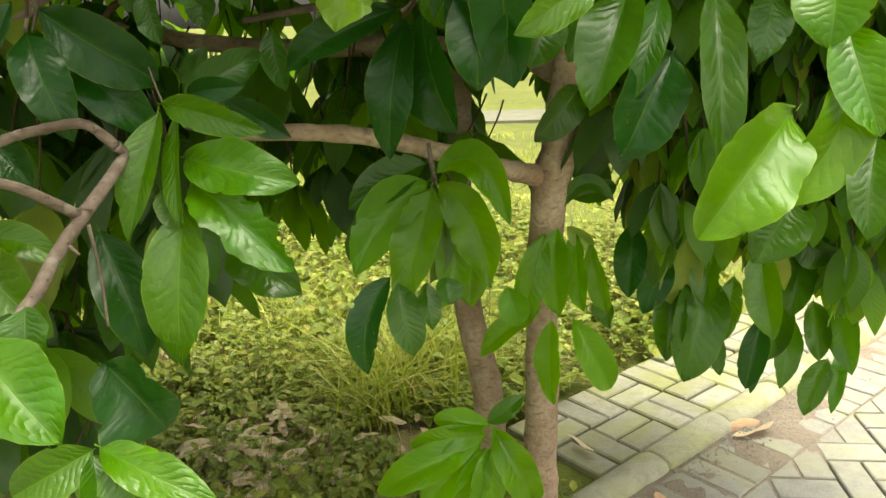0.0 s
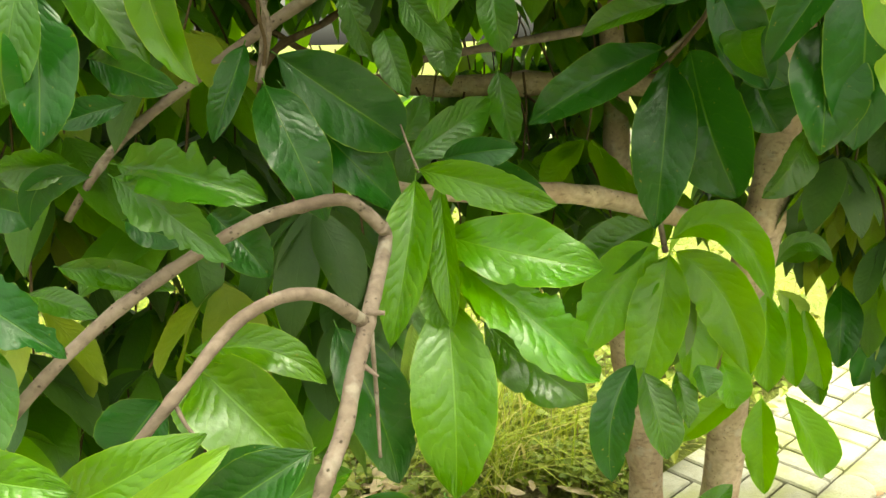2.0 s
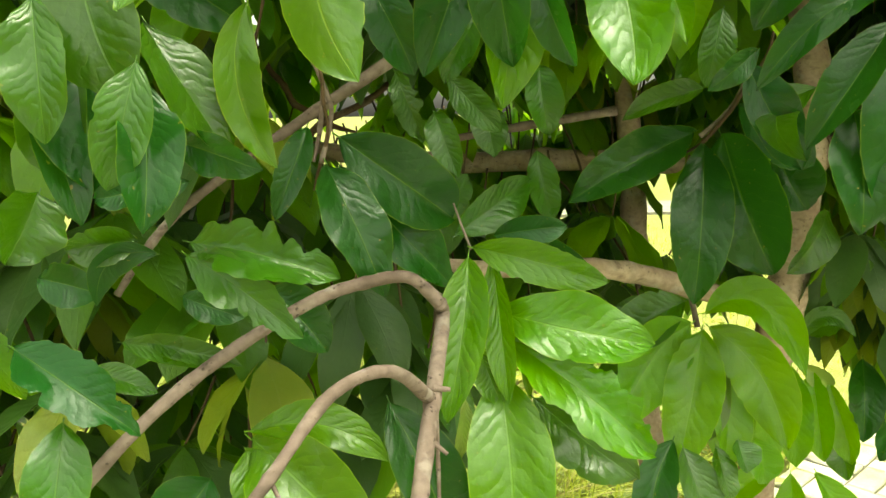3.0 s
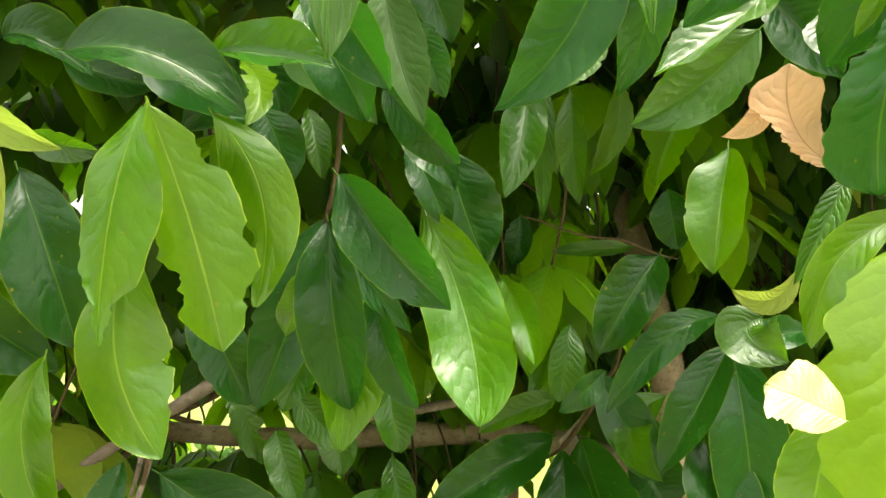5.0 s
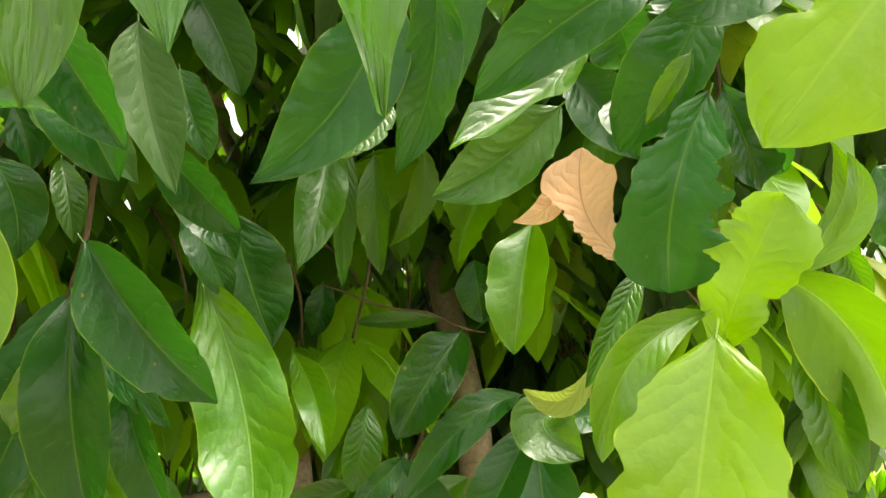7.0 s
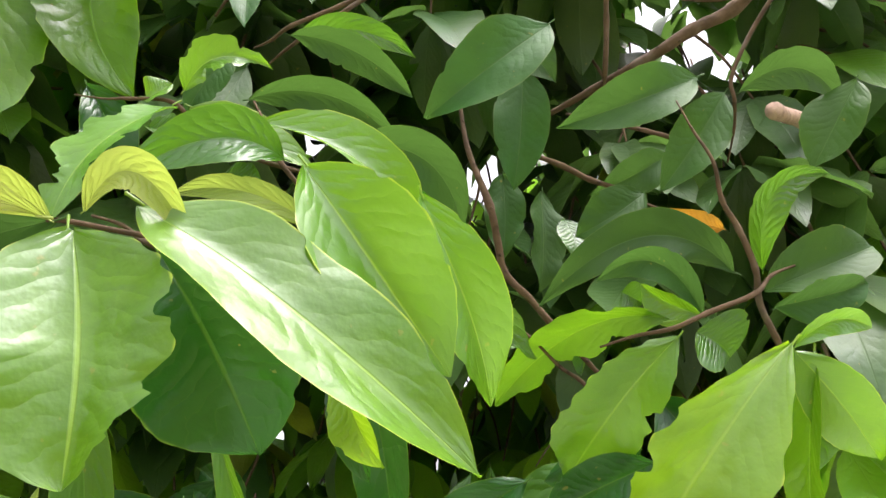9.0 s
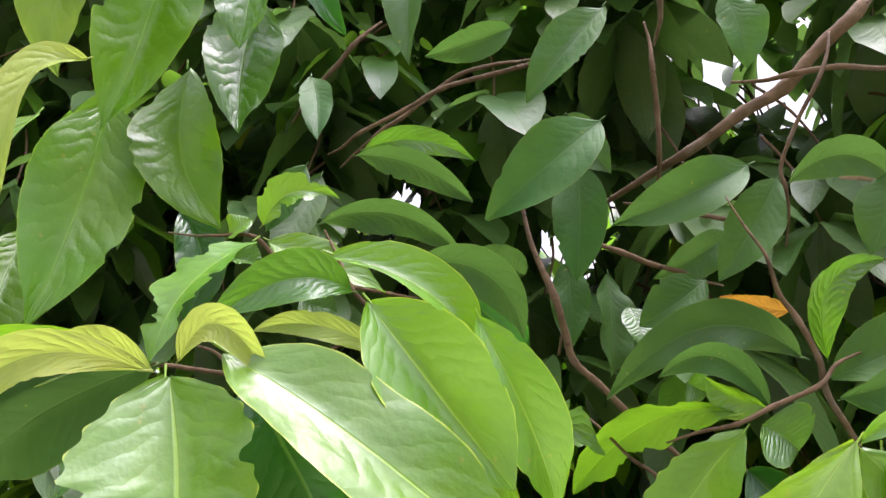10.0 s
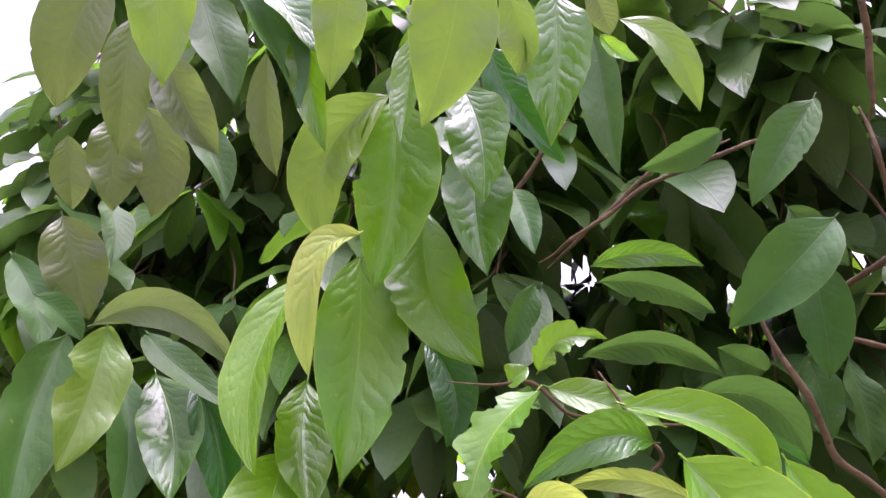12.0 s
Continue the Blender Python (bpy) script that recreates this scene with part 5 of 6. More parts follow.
leaf((0.013, 0.275, 2.495), (0.020, 0.297, 2.448), (0.009, 0.309, 2.413), 0.041, -99, -20, 'H', 0, 0, 0.5)
leaf((0.110, 0.332, 2.467), (0.150, 0.339, 2.421), (0.160, 0.359, 2.361), 0.035, -97, 20, 'H', 0, 0, 0.6)
leaf((0.088, 0.292, 2.482), (0.097, 0.307, 2.457), (0.097, 0.318, 2.438), 0.029, -92, -20, 'G', 0)
leaf((0.090, 0.324, 2.447), (0.103, 0.332, 2.428), (0.119, 0.334, 2.417), 0.019, -92, 10, 'L', 0)
leaf((-0.255, 0.243, 2.586), (-0.217, 0.254, 2.500), (-0.184, 0.267, 2.408), 0.058, -44, 12, 'S', 0, 0, 0.7)
leaf((-0.182, 0.265, 2.543), (-0.184, 0.273, 2.450), (-0.173, 0.281, 2.364), 0.037, -85, 7, 'K', 0, 0, 0.6)
leaf((-0.232, 0.242, 2.599), (-0.203, 0.251, 2.533), (-0.169, 0.258, 2.472), 0.053, -51, 12, 'M', 0, 0, 0.6)
leaf((-0.381, 0.208, 2.601), (-0.417, 0.208, 2.532), (-0.440, 0.226, 2.460), 0.068, -53, -30, 'G', 0, 0, 0.5)
leaf((-0.368, 0.237, 2.560), (-0.382, 0.256, 2.489), (-0.395, 0.275, 2.420), 0.057, -36, -28, 'G', 0, 0, 0.6)
leaf((-0.275, 0.139, 2.552), (-0.283, 0.169, 2.487), (-0.295, 0.203, 2.415), 0.070, -35, -10, 'H', 0, 0, 0.9)
leaf((-0.344, 0.258, 2.530), (-0.333, 0.284, 2.471), (-0.308, 0.314, 2.418), 0.054, -62, -28, 'G', 0, 0, 0.5)
leaf((-0.461, 0.331, 2.525), (-0.468, 0.342, 2.467), (-0.465, 0.356, 2.417), 0.062, -37, -28, 'G', 0, 0, 0.6)
leaf((-0.257, 0.314, 2.535), (-0.267, 0.338, 2.467), (-0.267, 0.362, 2.408), 0.040, -80, -28, 'G', 0, 0, 0.5)
leaf((-0.358, 0.320, 2.696), (-0.331, 0.330, 2.603), (-0.304, 0.335, 2.515), 0.072, -45, 2, 'S', 0, 0, 0.6)
leaf((-0.443, 0.355, 2.550), (-0.432, 0.382, 2.482), (-0.443, 0.389, 2.420), 0.067, -61, -25, 'G', 0, 0, 0.6)
leaf((-0.449, 0.442, 2.604), (-0.407, 0.444, 2.530), (-0.374, 0.437, 2.462), 0.050, -45, -13, 'S', 0, 0, 0.6)
leaf((-0.518, 0.324, 2.509), (-0.521, 0.341, 2.465), (-0.524, 0.355, 2.429), 0.046, -35, -25, 'G', 0, 0, 0.6)
leaf((-0.526, 0.407, 2.473), (-0.492, 0.390, 2.416), (-0.468, 0.368, 2.355), 0.046, -28, 17, 'S', 0, 0, 0.8)
leaf((-0.578, 0.394, 2.455), (-0.564, 0.410, 2.390), (-0.550, 0.429, 2.327), 0.075, -46, -20, 'G', 0, 0, 0.5)
leaf((-0.461, 0.363, 2.274), (-0.459, 0.352, 2.202), (-0.469, 0.333, 2.123), 0.069, -32, 10, 'H', 0, 0, 0.5, bitten=((1, 0.45, 0.12, 0.35),))
leaf((-0.542, 0.394, 2.293), (-0.525, 0.343, 2.185), (-0.488, 0.311, 2.083), 0.067, -31, 22, 'S', 0, 0, 0.5)
leaf((-0.459, 0.340, 2.267), (-0.387, 0.364, 2.279), (-0.330, 0.409, 2.212), 0.042, -53, -30, 'G', 0, 0, 0.4)
leaf((-0.503, 0.480, 2.315), (-0.447, 0.461, 2.263), (-0.366, 0.466, 2.198), 0.045, -54, 22, 'S', 0, 0, 0.5)
leaf((-0.502, 0.500, 2.271), (-0.456, 0.475, 2.189), (-0.427, 0.436, 2.116), 0.077, -66, 16, 'M', 0, 0, 0.4)
leaf((-0.556, 0.492, 2.292), (-0.511, 0.472, 2.190), (-0.479, 0.438, 2.102), 0.058, -39, 18, 'S', 0, 0, 0.5)
leaf((-0.437, 0.486, 2.255), (-0.409, 0.497, 2.174), (-0.395, 0.501, 2.088), 0.054, -67, 8, 'D', 0, 0, 0.5)
leaf((-0.533, 0.331, 2.314), (-0.510, 0.349, 2.294), (-0.492, 0.367, 2.268), 0.036, -46, 20, 'S', 0, 0, 0.5)
leaf((-0.640, 0.389, 2.412), (-0.592, 0.388, 2.342), (-0.555, 0.374, 2.282), 0.052, -44, 2, 'S', 0, 0, 0.5)
leaf((-0.163, 0.515, 2.255), (-0.138, 0.520, 2.194), (-0.148, 0.515, 2.134), 0.052, -74, 5, 'D', 0, 0, 0.5)
leaf((-0.060, 0.622, 2.489), (-0.046, 0.592, 2.426), (-0.035, 0.563, 2.362), 0.043, -82, 12, 'S', 0, 0, 0.5)
leaf((-0.037, 0.598, 2.328), (-0.053, 0.569, 2.259), (-0.068, 0.534, 2.208), 0.048, -71, 12, 'S', 0, 0, 0.7)
leaf((-0.074, 0.407, 2.535), (-0.067, 0.398, 2.471), (-0.049, 0.391, 2.409), 0.049, -77, 12, 'S', 0, 0, 0.5)
leaf((-0.022, 0.383, 2.522), (-0.012, 0.403, 2.465), (0.029, 0.438, 2.391), 0.051, -72, 5, 'D', 0, 0, 0.6)
leaf((0.085, 0.507, 2.607), (0.081, 0.506, 2.503), (0.075, 0.501, 2.406), 0.050, -100, 12, 'S', 0, 0, 0.6)

leaf((0.247, 0.531, 2.276), (0.239, 0.530, 2.208), (0.232, 0.536, 2.148), 0.053, -95, 8, 'S', 0)
leaf((0.268, 0.478, 2.286), (0.211, 0.471, 2.237), (0.150, 0.497, 2.200), 0.065, -94, -6, 'S', 0)
leaf((0.383, 0.447, 2.206), (0.321, 0.434, 2.178), (0.257, 0.446, 2.159), 0.045, -86, -10, 'S', 0)
leaf((0.403, 0.448, 2.191), (0.372, 0.453, 2.149), (0.341, 0.463, 2.107), 0.046, -87, -1, 'S', 0)
leaf((0.194, 0.484, 2.412), (0.149, 0.477, 2.393), (0.101, 0.481, 2.382), 0.037, -69, -45, 'S', 0)
leaf((0.289, 0.482, 2.427), (0.245, 0.474, 2.371), (0.199, 0.473, 2.318), 0.055, -94, 1, 'S', 0)
leaf((0.097, 0.383, 2.111), (0.152, 0.390, 2.100), (0.176, 0.422, 2.057), 0.038, -86, -32, 'S', 0)
leaf((0.016, 0.409, 2.167), (0.083, 0.410, 2.169), (0.133, 0.445, 2.135), 0.032, -90, -48, 'S', 0)
leaf((0.039, 0.442, 2.250), (0.093, 0.449, 2.235), (0.141, 0.480, 2.208), 0.031, -93, -46, 'S', 0)
leaf((0.032, 0.507, 2.298), (0.091, 0.496, 2.295), (0.146, 0.511, 2.274), 0.029, -94, -25, 'M', 0)
leaf((0.401, 0.451, 2.397), (0.404, 0.451, 2.354), (0.408, 0.456, 2.316), 0.048, -87, -6, 'S', 0)
leaf((0.242, 0.538, 2.336), (0.259, 0.526, 2.289), (0.275, 0.519, 2.250), 0.042, -127, 10, 'S', 0)
leaf((0.183, 0.591, 2.178), (0.162, 0.577, 2.190), (0.140, 0.570, 2.206), 0.042, -89, -36, 'S', 0)
leaf((-0.034, 0.530, 2.301), (-0.053, 0.524, 2.260), (-0.072, 0.523, 2.223), 0.036, -52, 7, 'S', 0)
leaf((0.274, 0.635, 2.191), (0.271, 0.630, 2.129), (0.270, 0.632, 2.076), 0.051, -58, -6, 'S', 0)
leaf((0.390, 0.566, 2.194), (0.350, 0.562, 2.172), (0.310, 0.571, 2.152), 0.040, -80, -24, 'S', 0)

leaf((0.394, 0.403, 2.162), (0.437, 0.394, 2.174), (0.480, 0.412, 2.152), 0.033, -89, -36, 'S', 0)
leaf((0.478, 0.391, 2.164), (0.458, 0.400, 2.131), (0.439, 0.412, 2.098), 0.048, -131, 8, 'S', 0)
leaf((0.402, 0.445, 2.016), (0.447, 0.431, 2.031), (0.493, 0.436, 2.049), 0.052, -100, 11, 'S', 0)
leaf((0.401, 0.488, 2.044), (0.322, 0.460, 2.069), (0.237, 0.490, 2.019), 0.044, -89, -12, 'S', 0)
leaf((0.356, 0.450, 1.998), (0.318, 0.428, 2.032), (0.276, 0.436, 2.021), 0.026, -89, -28, 'S', 0)
leaf((0.387, 0.383, 1.957), (0.413, 0.374, 1.972), (0.442, 0.382, 1.966), 0.018, -86, -28, 'C', 0)
leaf((0.382, 0.374, 1.952), (0.410, 0.384, 1.915), (0.439, 0.406, 1.884), 0.043, -104, -34, 'C', 0)
leaf((0.397, 0.422, 1.994), (0.434, 0.415, 2.001), (0.471, 0.419, 2.010), 0.036, -84, -33, 'S', 0)
leaf((0.404, 0.502, 2.088), (0.375, 0.493, 2.093), (0.346, 0.493, 2.101), 0.023, -92, -40, 'O', 0)
leaf((0.340, 0.424, 1.981), (0.352, 0.423, 1.970), (0.364, 0.426, 1.960), 0.051, -88, -3, 'M', 0)
leaf((0.402, 0.440, 2.029), (0.404, 0.404, 2.074), (0.445, 0.396, 2.086), 0.027, -96, -34, 'M', 0)
leaf((0.341, 0.504, 2.126), (0.309, 0.505, 2.107), (0.278, 0.515, 2.091), 0.048, -102, 3, 'S', 0)
leaf((0.410, 0.508, 2.174), (0.392, 0.503, 2.178), (0.375, 0.502, 2.185), 0.038, -84, -15, 'S', 0)
leaf((0.303, 0.479, 2.028), (0.311, 0.477, 2.022), (0.320, 0.479, 2.017), 0.027, -102, -20, 'M', 0)
leaf((0.279, 0.553, 2.123), (0.282, 0.541, 2.098), (0.284, 0.533, 2.076), 0.032, -82, 10, 'M', 0)
leaf((0.406, 0.410, 1.947), (0.400, 0.411, 1.911), (0.397, 0.422, 1.877), 0.036, -95, -9, 'M', 0)
leaf((0.228, 0.590, 2.189), (0.225, 0.585, 2.140), (0.222, 0.586, 2.097), 0.040, -97, 7, 'S', 0)

leaf((-0.255, 0.720, 1.759), (-0.278, 0.734, 1.685), (-0.289, 0.748, 1.580), 0.064, -107, 24, 'C', 0, 0, 0.1, bitten=((1, .92, .17, .78), (-1, .93, .14, .74), (1, .72, .05, .15),), fold=-0.35)
leaf((-0.251, 0.710, 1.758), (-0.221, 0.727, 1.672), (-0.196, 0.738, 1.575), 0.076, -112, 26, 'C', 0, -0.2, 0.1, bitten=((1, .72, .12, .5), (1, .55, .05, .15), (-1, .25, .08, .3), (-1, .83, .10, .35), (-1, .60, .05, .2),), fold=-0.45)
leaf((-0.208, 0.768, 1.771), (-0.164, 0.778, 1.702), (-0.174, 0.795, 1.612), 0.057, -107, 20, 'C', 0, 0, 0.3, bitten=((1, .70, .12, .4), (1, .9, .06, .3),), fold=-0.3)
leaf((-0.268, 0.783, 1.660), (-0.278, 0.786, 1.571), (-0.242, 0.786, 1.490), 0.084, -107, 26, 'C', 0, 0, 0.3, bitten=((-1, .56, .06, .25), (-1, .8, .04, .12),), fold=-0.45)
leaf((-0.327, 0.777, 1.819), (-0.256, 0.760, 1.819), (-0.177, 0.752, 1.778), 0.069, -84, 25, 'D', 0, 0, 0.4)
leaf((-0.211, 0.786, 1.834), (-0.161, 0.771, 1.829), (-0.108, 0.755, 1.818), 0.050, -97, 18, 'M', 0, 0, 0.3)
leaf((-0.186, 0.876, 1.858), (-0.169, 0.838, 1.821), (-0.178, 0.803, 1.780), 0.033, -92, 17, 'Y', 11, 0, 0.3)
leaf((0.033, 1.026, 1.747), (0.074, 0.962, 1.606), (0.064, 0.905, 1.492), 0.092, -115, 8, 'B', 0, -0.2, 0, bitten=((-1, .70, .03, .1),))
leaf((-0.071, 0.724, 1.882), (-0.066, 0.705, 1.814), (-0.047, 0.678, 1.757), 0.049, -94, 12, 'S', 0, 0, 0.7)
leaf((0.047, 0.553, 1.853), (0.026, 0.571, 1.785), (-0.023, 0.590, 1.735), 0.059, -109, -6, 'D', 0, 0, 0.8)
leaf((0.064, 0.532, 1.851), (0.067, 0.545, 1.794), (0.053, 0.565, 1.743), 0.038, -129, -10, 'D', 0, 0, 0.6)
leaf((0.312, 0.697, 1.927), (0.240, 0.704, 1.865), (0.166, 0.699, 1.827), 0.060, -126, 34, 'M', 0, 0, 0.5)
leaf((0.386, 0.836, 1.929), (0.325, 0.871, 1.869), (0.257, 0.902, 1.823), 0.078, -124, -20, 'M', 0, 0, 0.5)
leaf((0.362, 0.896, 1.894), (0.327, 0.926, 1.830), (0.309, 0.945, 1.764), 0.065, -133, -10, 'K', 23, 0, 0.4)
leaf((0.336, 1.080, 1.942), (0.332, 1.084, 1.872), (0.297, 1.105, 1.808), 0.040, -108, -10, 'K', 0, 0, 0.6)
leaf((0.241, 1.122, 1.952), (0.242, 1.131, 1.854), (0.247, 1.138, 1.752), 0.039, -93, -10, 'M', 0, 0, 0.5)
leaf((0.265, 1.087, 1.926), (0.272, 1.092, 1.846), (0.278, 1.100, 1.766), 0.046, -125, -10, 'M', 0, 0, 0.5)
leaf((0.211, 1.106, 1.945), (0.189, 1.072, 1.853), (0.153, 1.042, 1.770), 0.067, -102, 7, 'M', 0, 0, 0.6)
leaf((0.069, 1.037, 1.819), (0.091, 1.028, 1.738), (0.114, 1.017, 1.669), 0.095, -107, 0, 'D', 0, 0, 0.6)
leaf((0.293, 1.364, 1.792), (0.290, 1.359, 1.746), (0.274, 1.362, 1.702), 0.047, -111, 10, 'D', 0, 0, 0.2)
leaf((0.186, 1.174, 1.670), (0.192, 1.107, 1.609), (0.185, 1.046, 1.549), 0.049, -119, 17, 'C', 0, 0, 0.5)
leaf((0.290, 1.290, 1.636), (0.274, 1.221, 1.564), (0.228, 1.167, 1.503), 0.048, -113, 17, 'M', 0, 0, 0.4)
leaf((-0.140, 0.967, 1.894), (-0.089, 0.921, 1.854), (-0.049, 0.878, 1.803), 0.056, -97, 22, 'S', 0, 0, 0.6)
leaf((0.184, 0.585, 1.758), (0.178, 0.589, 1.739), (0.158, 0.601, 1.729), 0.019, -128, -20, 'X', 0, 0, 0.8)
leaf((-0.011, 0.968, 1.831), (0.026, 0.957, 1.794), (0.055, 0.950, 1.751), 0.052, -104, 0, 'D', 0, 0, 0.6)
leaf((-0.164, 0.945, 1.831), (-0.146, 0.943, 1.788), (-0.139, 0.945, 1.740), 0.054, -93, 5, 'D', 0, 0, 0.5)
leaf((-0.402, 0.893, 1.870), (-0.367, 0.884, 1.870), (-0.318, 0.890, 1.838), 0.053, -77, 20, 'D', 0, 0, 0.4)
leaf((0.302, 0.752, 1.600), (0.287, 0.750, 1.584), (0.304, 0.723, 1.558), 0.059, -127, 5, 'M', 0, 0, 0.3)
leaf((0.448, 1.170, 1.490), (0.368, 1.131, 1.447), (0.363, 1.051, 1.390), 0.057, -119, 17, 'M', 0, 0, 0.4)
leaf((0.349, 0.705, 1.890), (0.354, 0.679, 1.858), (0.368, 0.631, 1.850), 0.057, -134, 10, 'D', 0, 0, 0.4)
leaf((0.343, 1.334, 1.082), (0.264, 1.308, 1.021), (0.186, 1.264, 0.912), 0.109, -87, 26, 'L', 0, 0, 0.2)
leaf((0.351, 1.309, 1.078), (0.310, 1.259, 0.973), (0.265, 1.202, 0.855), 0.106, -113, 20, 'L', 0, 0, 0.5)
leaf((0.368, 1.343, 1.062), (0.391, 1.277, 0.947), (0.368, 1.228, 0.845), 0.084, -89, 10, 'L', 0, 0, 0.3)
leaf((0.363, 1.307, 1.082), (0.426, 1.246, 1.013), (0.444, 1.182, 0.900), 0.097, -123, 22, 'L', 0, 0, 0.2)
leaf((0.362, 1.324, 1.103), (0.441, 1.282, 1.126), (0.493, 1.211, 1.018), 0.078, -109, 30, 'L', 0, 0, 0.2)
leaf((0.343, 1.364, 1.117), (0.261, 1.351, 1.088), (0.179, 1.330, 1.034), 0.090, -91, 34, 'M', 0, 0, 0.3)
leaf((0.288, 1.397, 1.037), (0.217, 1.368, 0.966), (0.183, 1.338, 0.906), 0.085, -99, 15, 'M', 0, 0, 0.3)
leaf((0.359, 1.325, 1.065), (0.363, 1.279, 0.974), (0.344, 1.245, 0.892), 0.060, -76, 5, 'H', 0, 0, 0.3)
leaf((-0.097, 0.316, 1.881), (-0.069, 0.337, 1.800), (-0.049, 0.349, 1.690), 0.080, -130, 28, 'E', 0, 0.22, 1.0, fold=-0.5)
leaf((-0.122, 0.398, 1.882), (-0.110, 0.411, 1.805), (-0.094, 0.412, 1.725), 0.058, -118, 26, 'M', 0, 0.1, 0.8, fold=-0.5)
leaf((-0.158, 0.547, 2.015), (-0.141, 0.570, 1.880), (-0.132, 0.568, 1.757), 0.051, -80, 12, 'M', 0, -0.2, 0.2)
leaf((0.079, 0.539, 2.028), (0.106, 0.583, 1.918), (0.109, 0.627, 1.789), 0.064, -118, -5, 'D', 0, 0, 0.5)
leaf((-0.308, 0.998, 1.924), (-0.236, 1.002, 1.871), (-0.166, 0.997, 1.835), 0.084, -91, 10, 'D', 0, 0, 0.5)
leaf((-0.158, 1.045, 1.938), (-0.200, 1.056, 1.881), (-0.252, 1.063, 1.833), 0.075, -93, 5, 'D', 0, 0, 0.5)
leaf((-0.376, 1.029, 1.910), (-0.330, 1.031, 1.886), (-0.263, 1.027, 1.882), 0.061, -85, 15, 'D', 0, 0, 0.5)
leaf((-0.189, 1.065, 1.956), (-0.151, 1.062, 1.918), (-0.131, 1.068, 1.854), 0.071, -88, 5, 'D', 0, 0, 0.5)
leaf((0.005, 1.004, 2.075), (0.044, 1.006, 2.016), (0.073, 1.014, 1.951), 0.070, -102, 0, 'D', 0, 0, 0.5)
leaf((0.446, 0.901, 2.010), (0.483, 0.874, 1.955), (0.515, 0.856, 1.889), 0.084, -131, 0, 'D', 0, 0, 0.5)
leaf((0.563, 0.876, 1.999), (0.523, 0.901, 1.940), (0.492, 0.925, 1.867), 0.065, -132, 0, 'M', 0, 0, 0.5)
leaf((-0.383, 0.484, 1.775), (-0.387, 0.507, 1.713), (-0.394, 0.527, 1.645), 0.045, -79, 30, 'V', 0, 0, 0.5, fold=-0.3)


# ---- the rest of the crown ----
def crown_leaf(store, base, direction, length, width, normal, mat_i, droop, seed):
    d = np.array(direction)
    d /= np.linalg.norm(d)
    b = np.array(base)
    t = b + d * length * 0.92 + np.array((0, 0, -droop * length))
    m = b + d * length * 0.52 + np.array((0, 0, -droop * 0.22 * length))
    pts, uvs, faces = blade_grid(b, m, t, width, np.array(normal), seed, 8, 1, 0.34, tail=0.5)
    k = len(store[0])
    store[0].extend(pts)
    store[1].extend(uvs)
    store[2].extend(tuple(i + k for i in f) for f in faces)
    store[3].extend([mat_i] * len(faces))


def crown_whorl(store, twigs, p, hang, size, weights):
    """A twig end with a whorl of five to eight drooping leaves."""
    p = np.array(p)
    n = rng.randint(5, 8)
    turn = rng.uniform(0, 6.3)
    lean = np.array((rng.uniform(-1, 1), rng.uniform(-1, 0.6), rng.uniform(-0.4, 0.4)))
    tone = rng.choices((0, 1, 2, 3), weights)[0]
    for i in range(n):
        a = turn + 2 * math.pi * i / n + rng.uniform(-0.4, 0.4)
        out = np.array((math.cos(a), math.sin(a), 0.0))
        drop = hang + rng.uniform(-0.35, 0.35)
        d = out + lean * 0.35 + np.array((0, 0, -drop))
        ln = size * rng.uniform(0.65, 1.15)
        nrm = out * max(0.3, drop) + np.array((rng.uniform(-0.3, 0.3), rng.uniform(-0.5, 0.1), 1.0))
        tn = tone if rng.random() < 0.75 else rng.choices((0, 1, 2, 3), weights)[0]
        crown_leaf(store, p + out * 0.012, d, ln, ln * rng.uniform(0.37, 0.46), nrm, tn, rng.uniform(0.05, 0.3), rng.randint(0, 99999))
    twigs.append((p, p + np.array((rng.uniform(-0.06, 0.06), rng.uniform(0.0, 0.12), rng.uniform(0.08, 0.22)))))


# narrow gaps through the crown, with the lawn behind them: start, end, radius
GAPS = [((0.491, 1.191, 1.270), (0.738, 2.804, 1.122), 0.085),
        ((0.125, 1.212, 1.265), (-0.046, 2.849, 1.110), 0.010),
        ((0.066, 0.456, 2.208), (-0.354, 2.888, 3.530), 0.050),
        ((0.205, 0.479, 2.180), (0.334, 3.002, 3.386), 0.045),
        ((0.350, 0.400, 2.266), (1.064, 2.620, 3.818), 0.045),
        ((0.420, 0.395, 2.237), (1.412, 2.584, 3.675), 0.045),
        ((0.042, 1.013, 1.324), (0.107, 3.199, 1.086), -0.010),
        ((0.136, 1.005, 1.318), (0.407, 3.174, 1.069), 0.000),
        ((0.326, 0.958, 1.287), (1.013, 3.023, 0.967), 0.035)]


def in_gap(p):
    for a, b, r in GAPS:
        a, d = Vector(a), Vector(b) - Vector(a)
        k = max(0.0, min(1.0, (Vector(p) - a).dot(d) / d.dot(d)))
        if (a + d * k - Vector(p) - Vector((0, 0, -0.06))).length < r + 0.07:
            return True
    return False


